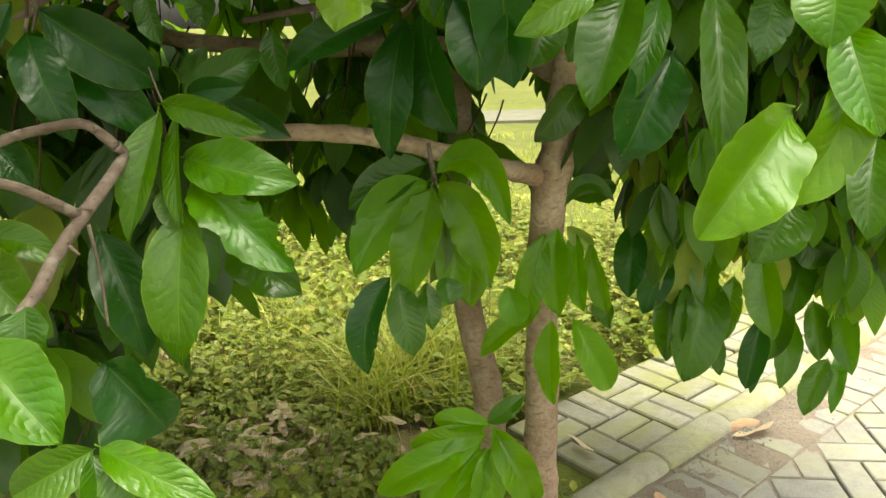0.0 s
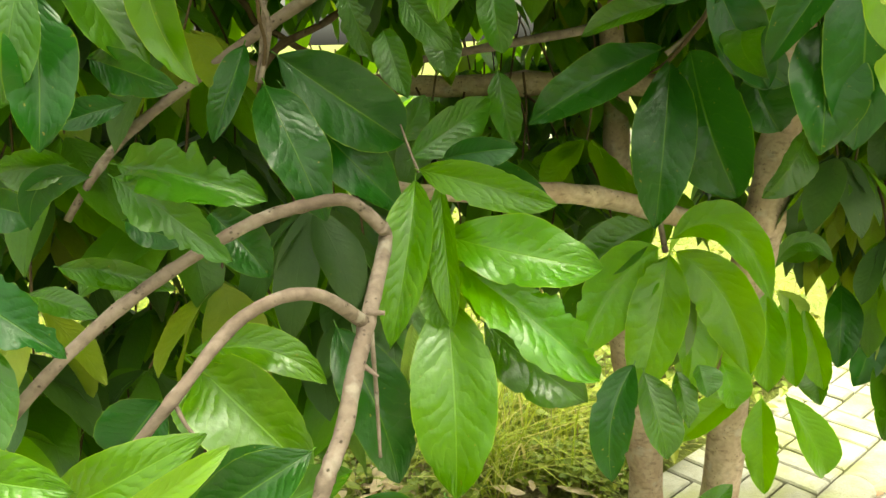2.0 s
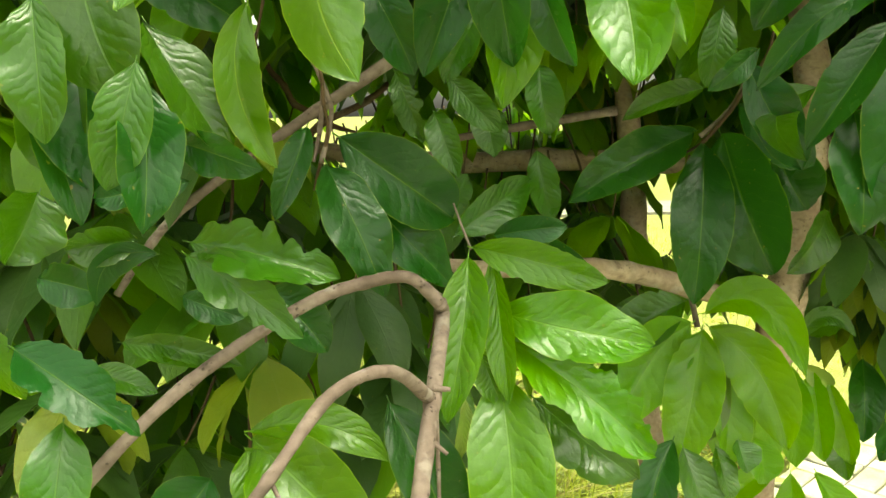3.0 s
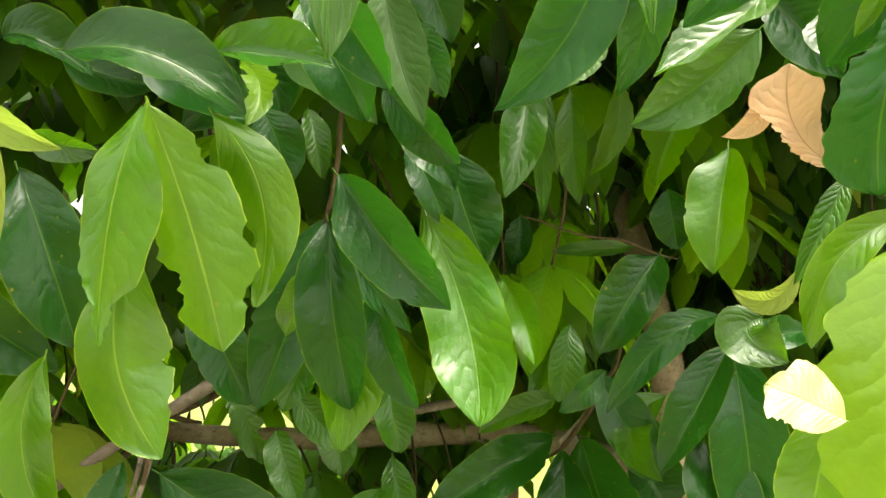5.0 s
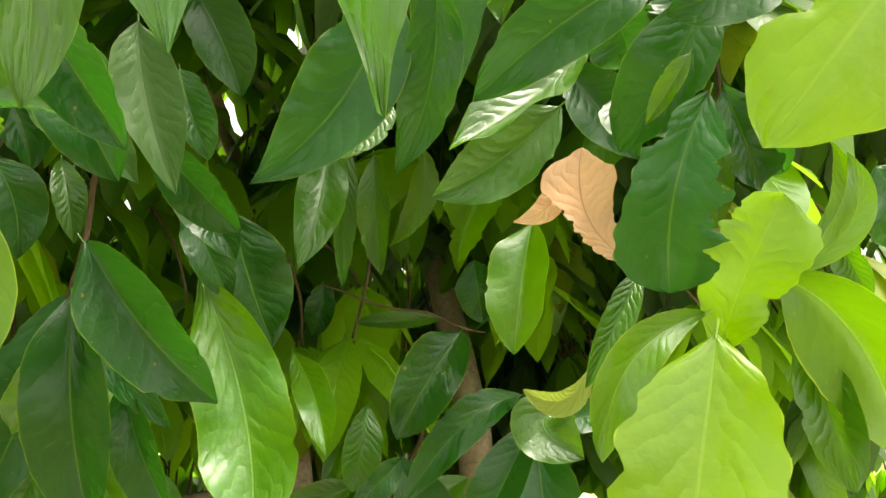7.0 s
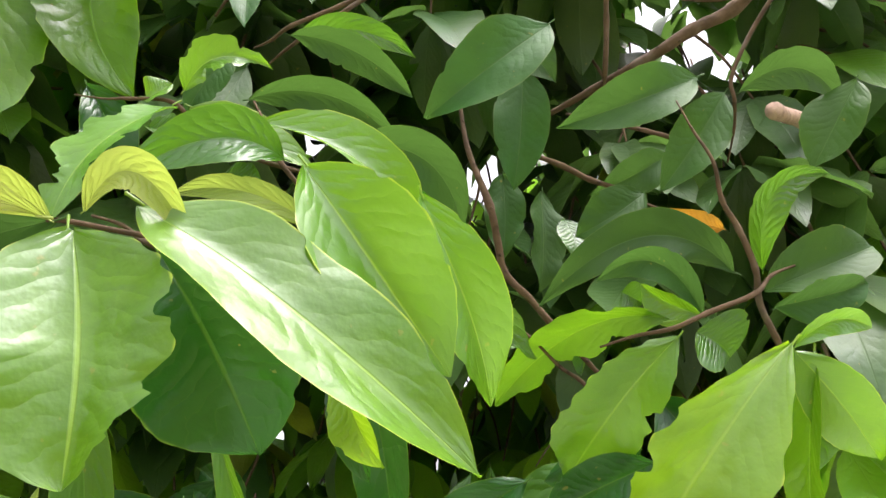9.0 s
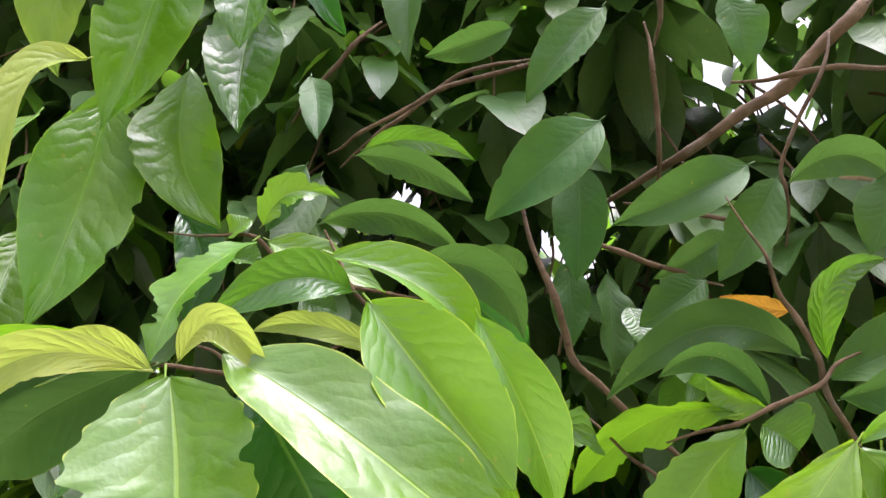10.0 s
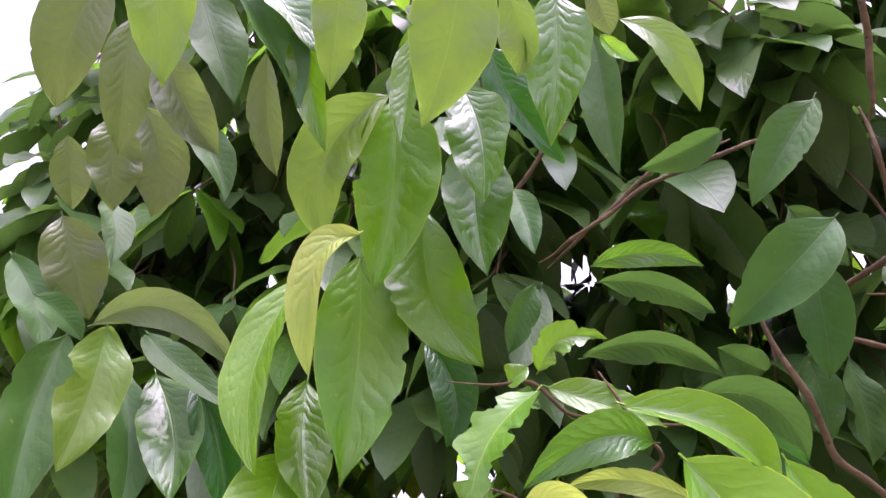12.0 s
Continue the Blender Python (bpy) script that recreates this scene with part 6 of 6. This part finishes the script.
def fill(store, twigs, count, lo, hi, hang, size, weights, keep=None):
    made = 0
    for _ in range(count * 6):
        p = [rng.uniform(a, b) for a, b in zip(lo, hi)]
        if keep and not keep(*p):
            continue
        # a rounded, uneven outline
        if (abs(p[0]) / 1.95) ** 2.4 + (abs(p[1] - 1.55) / 1.0) ** 2.4 > 0.86 + 0.35 * noise.noise(Vector((p[0] * 1.7, p[1] * 1.7, p[2] * 1.7))):
            continue
        if in_gap(p):
            continue
        # open sky past the end of the crown
        if p[2] > 1.9 and p[0] < 0.12 - 1.17 * (p[1] + 0.25) + 0.10 * noise.noise(Vector((p[1] * 4, p[2] * 4, 9))):
            continue
        # the way to the trunks stays clear
        if p[1] < 1.80 and 0.85 < p[2] < 1.55 and abs(p[0] - 0.69 + 0.46 * (1.72 - p[1])) < 0.13:
            continue
        if p[1] < 1.75 and 1.45 < p[2] < 1.95 and abs(p[0] - 0.72 + 0.62 * (1.62 - p[1])) < 0.11:
            continue
        if p[1] < 2.06 and 1.33 < p[2] < 1.62 and -0.40 < p[0] < 0.62:
            continue
        crown_whorl(store, twigs, p, hang, size, weights)
        made += 1
        if made == count:
            break


store, twigs = ([], [], [], []), []
# high back of the crown
fill(store, twigs, 380, (-1.8, 1.45, 1.05), (1.75, 2.05, 3.0), 0.9, 0.20, (2, 5, 4, 0.8), lambda x, y, z: ((x + 0.05) / 1.95) ** 2 + ((z - 2.0) / 1.4) ** 2 + ((y - 1.5) / 1.3) ** 2 < 1.15 and z > 1.08 + 0.22 * max(0, 1 - abs(x - 0.3)) * (1 if x < 0.75 else 0) + 0.1 * math.sin(x * 7))
# behind the upper hanging leaves; mostly the dark tone, for shade inside the crown
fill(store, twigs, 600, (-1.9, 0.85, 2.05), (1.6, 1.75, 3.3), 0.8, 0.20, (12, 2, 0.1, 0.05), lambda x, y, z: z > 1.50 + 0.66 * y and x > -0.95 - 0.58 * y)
# low on the far side
fill(store, twigs, 210, (-1.9, 1.2, 0.55), (-0.08, 2.1, 1.5), 0.8, 0.20, (5, 5, 2, 0.3), lambda x, y, z: x < -0.04 - 0.28 * (y - 1.2) - 0.55 * max(0, 1.05 - z))
# curtain of hanging twigs over the paving
fill(store, twigs, 520, (0.80, 1.45, 0.44), (1.95, 2.5, 1.75), 2.1, 0.145, (2, 5, 6, 3), lambda x, y, z: z > 0.92 - 0.33 * (x - 0.9) and x > 0.46 + 0.26 * y + 0.2 * max(0, 1.0 - z))
# the middle of the crown
fill(store, twigs, 75, (-0.9, 1.2, 1.42), (1.2, 1.6, 2.3), 1.0, 0.18, (1, 4, 6, 1.2))
fill(store, twigs, 30, (-0.1, 1.5, 1.02), (0.8, 2.3, 1.30), 1.0, 0.18, (4, 5, 2, 0.3))
fill(store, twigs, 70, (0.05, 1.85, 0.98), (1.45, 2.4, 1.60), 1.2, 0.17, (3, 5, 4, 1.0), lambda x, y, z: z > 1.12 or x > 0.8)
fill(store, twigs, 150, (0.1, 1.75, 1.5), (1.6, 2.3, 2.7), 1.2, 0.18, (1, 5, 4, 1.0))
fill(store, twigs, 70, (-1.3, 1.2, 1.7), (-0.3, 1.9, 2.7), 1.0, 0.18, (3, 5, 2, 0.4))
fill(store, twigs, 90, (-0.9, 1.9, 1.36), (1.0, 2.3, 1.95), 1.0, 0.18, (1, 4, 6, 1.5))
# the far lower middle
fill(store, twigs, 90, (-1.3, 1.9, 1.25), (1.2, 2.3, 2.2), 1.0, 0.20, (3, 5, 3, 0.5))
# the side next to the bright near leaves
fill(store, twigs, 100, (0.55, 0.85, 1.55), (1.7, 1.7, 2.4), 1.3, 0.18, (3, 5, 3, 0.8), lambda x, y, z: x > 0.05 + 0.75 * (y - 0.15))
# below the far limb
fill(store, twigs, 60, (-0.9, 2.1, 1.02), (0.55, 2.55, 1.36), 1.0, 0.19, (4, 5, 3, 0.6))
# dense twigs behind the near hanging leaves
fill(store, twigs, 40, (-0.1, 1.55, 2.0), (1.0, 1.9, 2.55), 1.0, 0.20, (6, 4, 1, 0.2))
fill(store, twigs, 26, (0.75, 1.25, 2.0), (1.1, 1.5, 2.35), 1.1, 0.18, (5, 5, 1, 0.3))
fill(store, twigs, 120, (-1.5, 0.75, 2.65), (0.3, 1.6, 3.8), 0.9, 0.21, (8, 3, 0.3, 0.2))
crown = under_tree(mesh_object("crown", store[0], store[2], CROWN_MAT, uvs=store[1], slots=store[3]))
tagged(crown, "dense mass of green hanging leaves behind the near twigs", kind="stuff")
tv, tf = [], []
for a, b in twigs:
    v, f = tube([(*a, 0.002), (*((a + b) / 2 + np.array((0.008, 0, 0.01))), 0.0025), (*b, 0.003)], 5, 0.05, 3)
    k = len(tv)
    tv.extend(v)
    tf.extend(tuple(i + k for i in q) for q in f)
tagged(under_tree(mesh_object("twig_mass", tv, tf, [TWIG_BROWN])), "fine brown twigs through the crown", kind="stuff")


# ---- plants on the ground ----
def sprig(v, f, x, y, height, count, size, spread):
    """A small plant: a stalk with pointed oval leaves folded along the middle."""
    lx, ly = rng.uniform(-0.3, 0.3) * height, rng.uniform(-0.3, 0.3) * height
    for i in range(count):
        h = rng.uniform(0.25, 1) if count > 1 else 1
        a, ln = rng.uniform(0, 6.3), size * rng.uniform(0.6, 1.3)
        b = np.array((x + lx * h + rng.gauss(0, spread), y + ly * h + rng.gauss(0, spread), height * h))
        d = np.array((math.cos(a), math.sin(a), rng.uniform(-0.6, 0.35)))
        w = np.array((-math.sin(a), math.cos(a), rng.uniform(-0.3, 0.3))) * ln * rng.uniform(0.24, 0.42)
        up = np.array((0, 0, 0.12 * ln))
        k = len(v)
        v.extend((b, b + d * ln * 0.35 + w + up, b + d * ln * 0.75 + w * 0.6 + up, b + d * ln, b + d * ln * 0.75 - w * 0.6 + up, b + d * ln * 0.35 - w + up, b + d * ln * 0.5))
        f.extend(((k, k + 6, k + 1), (k + 1, k + 6, k + 2), (k + 2, k + 6, k + 3), (k, k + 5, k + 6), (k + 5, k + 4, k + 6), (k + 4, k + 3, k + 6)))
    return lx, ly


def herb_bed():
    low, lime, dry = ([], []), ([], []), ([], [])
    for i in range(12500):
        x, y = (rng.uniform(-2.2, 1.9), 1.55 + 4.6 * rng.random() ** 1.5) if i < 9000 else (rng.uniform(-1.3, 0.8), rng.uniform(1.5, 2.7))
        s, n = kerb_coords(x, y)
        if s > -0.15 and n < 0.52 or n < 0.03:
            continue
        patch = noise.noise(Vector((x * 1.6, y * 1.6, 3.0)))
        if math.hypot((x + 0.1) / 2.3, (y - 3.0) / 2.5) > 0.95 + 0.3 * patch:
            continue
        if y < 2.5 and (patch < -0.55 or math.hypot(x + 0.22, y - 2.05) < 0.22 and rng.random() < 0.5):
            continue
        far = min(1.0, max(0.0, (y - 2.25) / 0.8))
        pick = lime if rng.random() < 0.42 + 0.4 * far + 0.5 * patch else low
        height = rng.uniform(0.01, 0.10) + far * rng.random() ** 2 * 0.50 * (0.7 + patch)
        lx, ly = sprig(*pick, x, y, height, rng.randint(6, 12), rng.choice((0.014, 0.02, 0.024, 0.032, 0.048)) * (1 + 0.4 * far), 0.02 + 0.025 * far)
        if rng.random() < 0.55:
            k = len(dry[0])
            c, q = np.array((x, y, -0.03)), rng.uniform(0.001, 0.0025)
            e = np.array((x + lx, y + ly, height * rng.uniform(0.9, 2.0) + 0.02))
            dry[0].extend((c + (q, 0, 0), c + (-q, q, 0), c + (-q, -q, 0), e))
            dry[1].extend(((k, k + 1, k + 3), (k + 1, k + 2, k + 3), (k + 2, k, k + 3)))
    tagged(mesh_object("ground_herbs", *low, [HERB], smooth=False), "low green weeds with small leaves covering the soil", "weeds", kind="stuff")
    tagged(mesh_object("lime_herbs", *lime, [HERB_LIME], smooth=False), "taller yellow-green weeds behind the tree trunks", "weeds", kind="stuff")
    tagged(mesh_object("herb_stalks", *dry, [STALK], smooth=False), "thin dry brown stalks among the weeds", "weeds", kind="stuff")


def grass(name, spots, label):
    v, f = [], []
    for x, y, count, height, spread in spots:
        for _ in range(count):
            px, py = rng.gauss(x, spread), rng.gauss(y, spread)
            a, ln, lean = rng.uniform(0, 6.3), height * rng.uniform(0.5, 1.25), rng.uniform(0.3, 1.6)
            w = np.array((-math.sin(a), math.cos(a), 0)) * rng.choice((0.002, 0.003, 0.0045, 0.0065))
            k = len(v)
            for i in range(5):
                s = i / 4
                c = np.array((px, py, -0.03)) + np.array((math.cos(a) * lean * s * s, math.sin(a) * lean * s * s, s * (1 - 0.35 * lean * s))) * ln
                v.extend((c + w * (1 - s), c - w * (1 - s)))
            f.extend((k + 2 * i, k + 2 * i + 1, k + 2 * i + 3, k + 2 * i + 2) for i in range(4))
    tagged(mesh_object(name, v, f, [BLADE]), label, "grass", kind="stuff")


herb_bed()
grass("long_grass", [(0.26 + rng.gauss(0, 0.14), 2.45 + rng.gauss(0, 0.13), 18, 0.46, 0.05) for _ in range(30)] + [(0.02 + rng.uniform(-0.3, 0.3), 2.85 + rng.uniform(-0.2, 0.5), 14, 0.40, 0.05) for _ in range(16)] + [(rng.uniform(-1.2, 0.6), rng.uniform(2.4, 3.8), 8, 0.3, 0.06) for _ in range(30)], "long yellow-green grass leaning over the weeds")
grass("lawn_grass", [(rng.uniform(-4, 6), rng.uniform(4.0, 9.5), 16, 0.12, 0.12) for _ in range(420)], "short bright lawn grass")


def fallen_leaf(x, y, z, size, az, curl, mat, label):
    a = radians(az)
    d = np.array((math.cos(a), math.sin(a), 0))
    r = random.Random(int(az * 7 + x * 100))
    up = np.array((r.uniform(-0.6, 0.6), r.uniform(-0.6, 0.6), 1.0))
    pts, uvs, faces = blade_grid((0, 0, 0.004), d * size * 0.5 + (0, 0, curl * size), d * size + (0, 0, 0.006 + r.uniform(0, 0.2) * size), size * r.uniform(0.3, 0.46), up, int(az * 7 + x * 100), 12, 2, r.uniform(-0.3, 0.6), int(az) if az > 100 else 0, r.uniform(-0.6, 0.6))
    ob = mesh_object("fallen_leaf", pts, faces, [mat], uvs=uvs)
    ob.location = (x, y, z)
    return tagged(ob, label, "leaf", group="fallen leaves")


for i in range(250):
    if i < 130:
        x, y = rng.gauss(-0.22, 0.20), rng.gauss(2.05, 0.20)
    else:
        x, y = rng.uniform(-1.1, 0.55), rng.uniform(1.6, 3.0)
    if kerb_coords(x, y)[1] > 0.1:
        fallen_leaf(x, y, 0.012 + rng.uniform(0, 0.05), rng.uniform(0.06, 0.15) if i < 170 else rng.uniform(0.035, 0.08), rng.uniform(0, 360), rng.uniform(-0.05, 0.16), DRY, "dry brown curled leaf lying on the soil")
fallen_leaf(1.385, 2.105, 0.010, 0.15, 8, 0.03, LEAF_MAT["X"], "orange-brown dry leaf lying on the grit by the kerb")
fallen_leaf(1.395, 2.045, 0.008, 0.16, 14, 0.02, DRY, "pale dry leaf lying on the grit by the kerb")
fallen_leaf(1.02, 1.66, 0.006, 0.10, 80, 0.10, LEAF_MAT["X"], "small brown dry leaf on the paving")
fallen_leaf(2.25, 2.95, 0.006, 0.16, 10, 0.12, DRY, "dry brown leaf on the paving")
fallen_leaf(0.90, 1.98, 0.012, 0.13, 120, 0.14, DRY, "dry brown leaf beside the tree trunk")


# ---- paving ----
def block_mesh(name, lx, ly, h, cut, mat, crown_h=0.0, segs=1):
    """A block with chamfered upper edges; its top lies at z = 0."""
    v, f = [], []
    for i in range(segs + 1):
        x = -lx / 2 + lx * i / segs
        for y, z in ((-ly / 2, -h), (-ly / 2, -cut), (-ly / 2 + cut, 0), (0, crown_h), (ly / 2 - cut, 0), (ly / 2, -cut), (ly / 2, -h)):
            inset = cut if i in (0, segs) and z > -cut * 0.5 else 0
            v.append((x + (inset if i == 0 else -inset), y, z))
    for i in range(segs):
        for j in range(6):
            f.append((i * 7 + j, (i + 1) * 7 + j, (i + 1) * 7 + j + 1, i * 7 + j + 1))
    f.append(tuple(range(7)))
    f.append(tuple(segs * 7 + j for j in range(7))[::-1])
    me = bpy.data.meshes.new(name)
    me.from_pydata(v, [], f)
    me.materials.append(mat)
    me.update()
    return me


KERB_ANGLE = math.atan2(KERB_DIR.y, KERB_DIR.x)
bed_v = [(*kerb_place(s, n), z) for z in (-0.02, -0.12) for s, n in ((-4.4, -2.9), (5.9, -2.9), (5.9, 0.46), (0.09, 0.46), (0.09, 0.0), (-4.4, 0.0))]
pavement = mesh_object("pavement", bed_v, [(0, 1, 2, 3, 4, 5)] + [(i, i + 6, (i + 1) % 6 + 6, (i + 1) % 6) for i in range(6)], [JOINT], smooth=False)
tagged(pavement, "grey block paving with mossy joints beside the tree", "pavement", kind="structure")
UNIT = 0.214
block_left = block_mesh("paving block", UNIT - 0.010, UNIT / 2 - 0.010, 0.06, 0.006, PAVER)
block_right = block_mesh("pale paving block", UNIT - 0.009, UNIT / 2 - 0.009, 0.06, 0.004, PAVER_PALE)
rest = ([], [])


def lay(me, s, n, turn, single, name="paving_block"):
    x, y = kerb_place(s, n)
    m = pose(x, y, rng.uniform(-0.004, 0.003), rng.uniform(-0.8, 0.8), rng.uniform(-0.8, 0.8), math.degrees(KERB_ANGLE + turn) + rng.uniform(-0.8, 0.8))
    if single:
        ob = new(name, me)
        ob.parent = pavement
        ob.matrix_basis = m
    else:
        k = len(rest[0])
        rest[0].extend(tuple(m @ q.co) for q in me.vertices)
        rest[1].extend(tuple(i + k for i in p.vertices) for p in me.polygons)


def herringbone(me, length, turn, inside, near):
    """Blocks twice as long as wide, each at right angles to the next."""
    w = length / 2
    c, d = math.cos(turn), math.sin(turn)
    for i in range(-90, 90):
        for j in range(-50, 50):
            for u, v, flip in ((i * w + 1.0 * w + j * 2 * w, i * w + 0.5 * w - j * 2 * w, 0), (i * w + 0.5 * w + j * 2 * w, i * w + 2.0 * w - j * 2 * w, 1)):
                s, n = u * c - v * d, u * d + v * c
                if inside(s, n):
                    lay(me, s, n, turn + flip * math.pi / 2, near(s, n))


def cut_block(points, mat):
    """A block of any outline, for the pieces cut along the straight joint."""
    c = sum((Vector(p) for p in points), Vector((0, 0))) / len(points)
    k = len(points)
    v = [(*(c + (Vector(p) - c) * q), z) for q, z in ((1.0, -0.06), (1.0, -0.004), (0.96, 0.0)) for p in points]
    f = [tuple(range(2 * k, 3 * k))] + [(r * k + i, r * k + (i + 1) % k, (r + 1) * k + (i + 1) % k, (r + 1) * k + i) for r in (0, 1) for i in range(k)]
    me = bpy.data.meshes.new("cut paving block")
    me.from_pydata(v, [], f)
    me.materials.append(mat)
    ob = new("paving_block", me)
    ob.parent = pavement
    ob.matrix_basis = pose(0, 0, rng.uniform(-0.003, 0.002))


SEAM = -0.306


def edge_blocks():
    w, half = UNIT / 2, UNIT / 2 - 0.009
    c = math.cos(math.pi / 4)
    for i in range(-40, 60):
        for j in range(-30, 30):
            for u, v, flip in ((i * w + 1.0 * w + j * 2 * w, i * w + 0.5 * w - j * 2 * w, 0), (i * w + 0.5 * w + j * 2 * w, i * w + 2.0 * w - j * 2 * w, 1)):
                s, n = (u - v) * c, (u + v) * c
                if not (SEAM - 0.125 < n < SEAM + 0.125 and -4.4 < s < 6):
                    continue
                a, b = (UNIT / 2 - 0.0045, UNIT / 4 - 0.0045)[:: 1 if not flip else -1]
                ring = [(s + (du - dv) * c, n + (du + dv) * c) for du, dv in ((-a, -b), (a, -b), (a, b), (-a, b))]
                out = []
                for p, q in zip(ring, ring[1:] + ring[:1]):
                    if p[1] <= SEAM:
                        out.append(p)
                    if (p[1] - SEAM) * (q[1] - SEAM) < 0:
                        k = (SEAM - p[1]) / (q[1] - p[1])
                        out.append((p[0] + k * (q[0] - p[0]), SEAM))
                if len(out) > 2 and max(p[1] for p in out) - min(p[1] for p in out) > 0.03:
                    cut_block([kerb_place(*p) for p in out], PAVER_PALE)


for i in range(0, 27):
    for j in range(2):
        s, n = 0.07 + UNIT * (i + 0.5), 0.05 + UNIT * (j + 0.5)
        for q in (-UNIT / 4, UNIT / 4):
            if (i + j) % 2:
                lay(block_left, s, n + q, 0.0, True)
            else:
                lay(block_left, s + q, n, math.pi / 2, True)
for i in range(-41, 56):
    lay(block_right, 0.02 + UNIT / 2 * i, -0.195, math.pi / 2, -7 < i < 30)
herringbone(block_right, UNIT, math.pi / 4, lambda s, n: -4.4 < s < 6 and -3.0 < n < SEAM - 0.125, lambda s, n: -0.5 < s < 1.9 and n > -1.15)
edge_blocks()
ob = tagged(mesh_object("far_paving_blocks", *rest, [PAVER_PALE], smooth=False), "far pale paving blocks", kind="stuff")
ob.parent = pavement


def kerb_mesh(length):
    """A kerb stone with a rounded back."""
    ring = [(-0.062, -0.10), (-0.062, -0.006), (-0.050, 0.012), (-0.026, 0.024), (0.0, 0.027), (0.026, 0.022), (0.048, 0.010), (0.060, -0.006), (0.060, -0.10)]
    v = [(x, y * q, z * (1 if z < 0 else q ** 2)) for x, q in ((-length / 2, 0.93), (-length / 2 + 0.012, 1), (0, 1), (length / 2 - 0.012, 1), (length / 2, 0.93)) for y, z in ring]
    k = len(ring)
    f = [(i * k + j, (i + 1) * k + j, (i + 1) * k + j + 1, i * k + j + 1) for i in range(4) for j in range(k - 1)] + [tuple(range(k)), tuple(4 * k + j for j in range(k))[::-1]]
    me = bpy.data.meshes.new("kerb stone")
    me.from_pydata(v, [], f)
    me.materials.append(KERB)
    me.polygons.foreach_set("use_smooth", [True] * len(f))
    return me


kerb_me = kerb_mesh(0.372)
for i in range(-12, 15):
    x, y = kerb_place(0.457 + 0.378 * i, -0.016)
    k = new("kerb_stone", kerb_me)
    k.parent = pavement
    k.matrix_basis = pose(x, y, 0.006 + rng.uniform(-0.003, 0.003), rng.uniform(-1, 1), rng.uniform(-0.5, 0.5), math.degrees(KERB_ANGLE) + rng.uniform(-0.8, 0.8))


def grit():
    """Thin sand washed along the kerb, thinning out over the blocks; small stones lie in it."""
    ns, nn = 130, 26
    v = []
    for i in range(ns + 1):
        for j in range(nn + 1):
            s, n = -0.6 + 4.1 * i / ns, -0.40 + 0.36 * j / nn
            d = 0.55 - 7.5 * abs(n + 0.115 + 0.04 * math.sin(s * 3.0)) + 1.3 * noise.noise(Vector((s * 3.2, n * 5, 2))) + 0.8 * noise.noise(Vector((s * 17, n * 17, 5))) - 0.8 * abs(s - 0.75)
            v.append((*kerb_place(s, n), max(-0.015, min(0.006, 0.006 * d))))
    f = [(i * (nn + 1) + j, (i + 1) * (nn + 1) + j, (i + 1) * (nn + 1) + j + 1, i * (nn + 1) + j + 1) for i in range(ns) for j in range(nn)]
    tagged(mesh_object("grit_strip", v, f, [SAND]), "thin grey-brown sand washed along the kerb", "sand", kind="structure")
    v, f = [], []
    for _ in range(420):
        s, n, q = rng.gauss(0.6, 0.35), -0.085 - abs(rng.gauss(0, 0.06)), rng.uniform(0.002, 0.006)
        c = Vector((*kerb_place(s, n), 0.004))
        k = len(v)
        a = rng.uniform(0, 6.3)
        v.extend(tuple(c + Vector((math.cos(a + 1.26 * i) * q * rng.uniform(0.7, 1.2), math.sin(a + 1.26 * i) * q, 0))) for i in range(5))
        v.append(tuple(c + Vector((0, 0, q * 0.8))))
        f.extend((k + i, k + (i + 1) % 5, k + 5) for i in range(5))
    tagged(mesh_object("small_stones", v, f, [PAVER_PALE], smooth=False), "tiny pale stones lying in the sand by the kerb", "stones", kind="stuff")


grit()
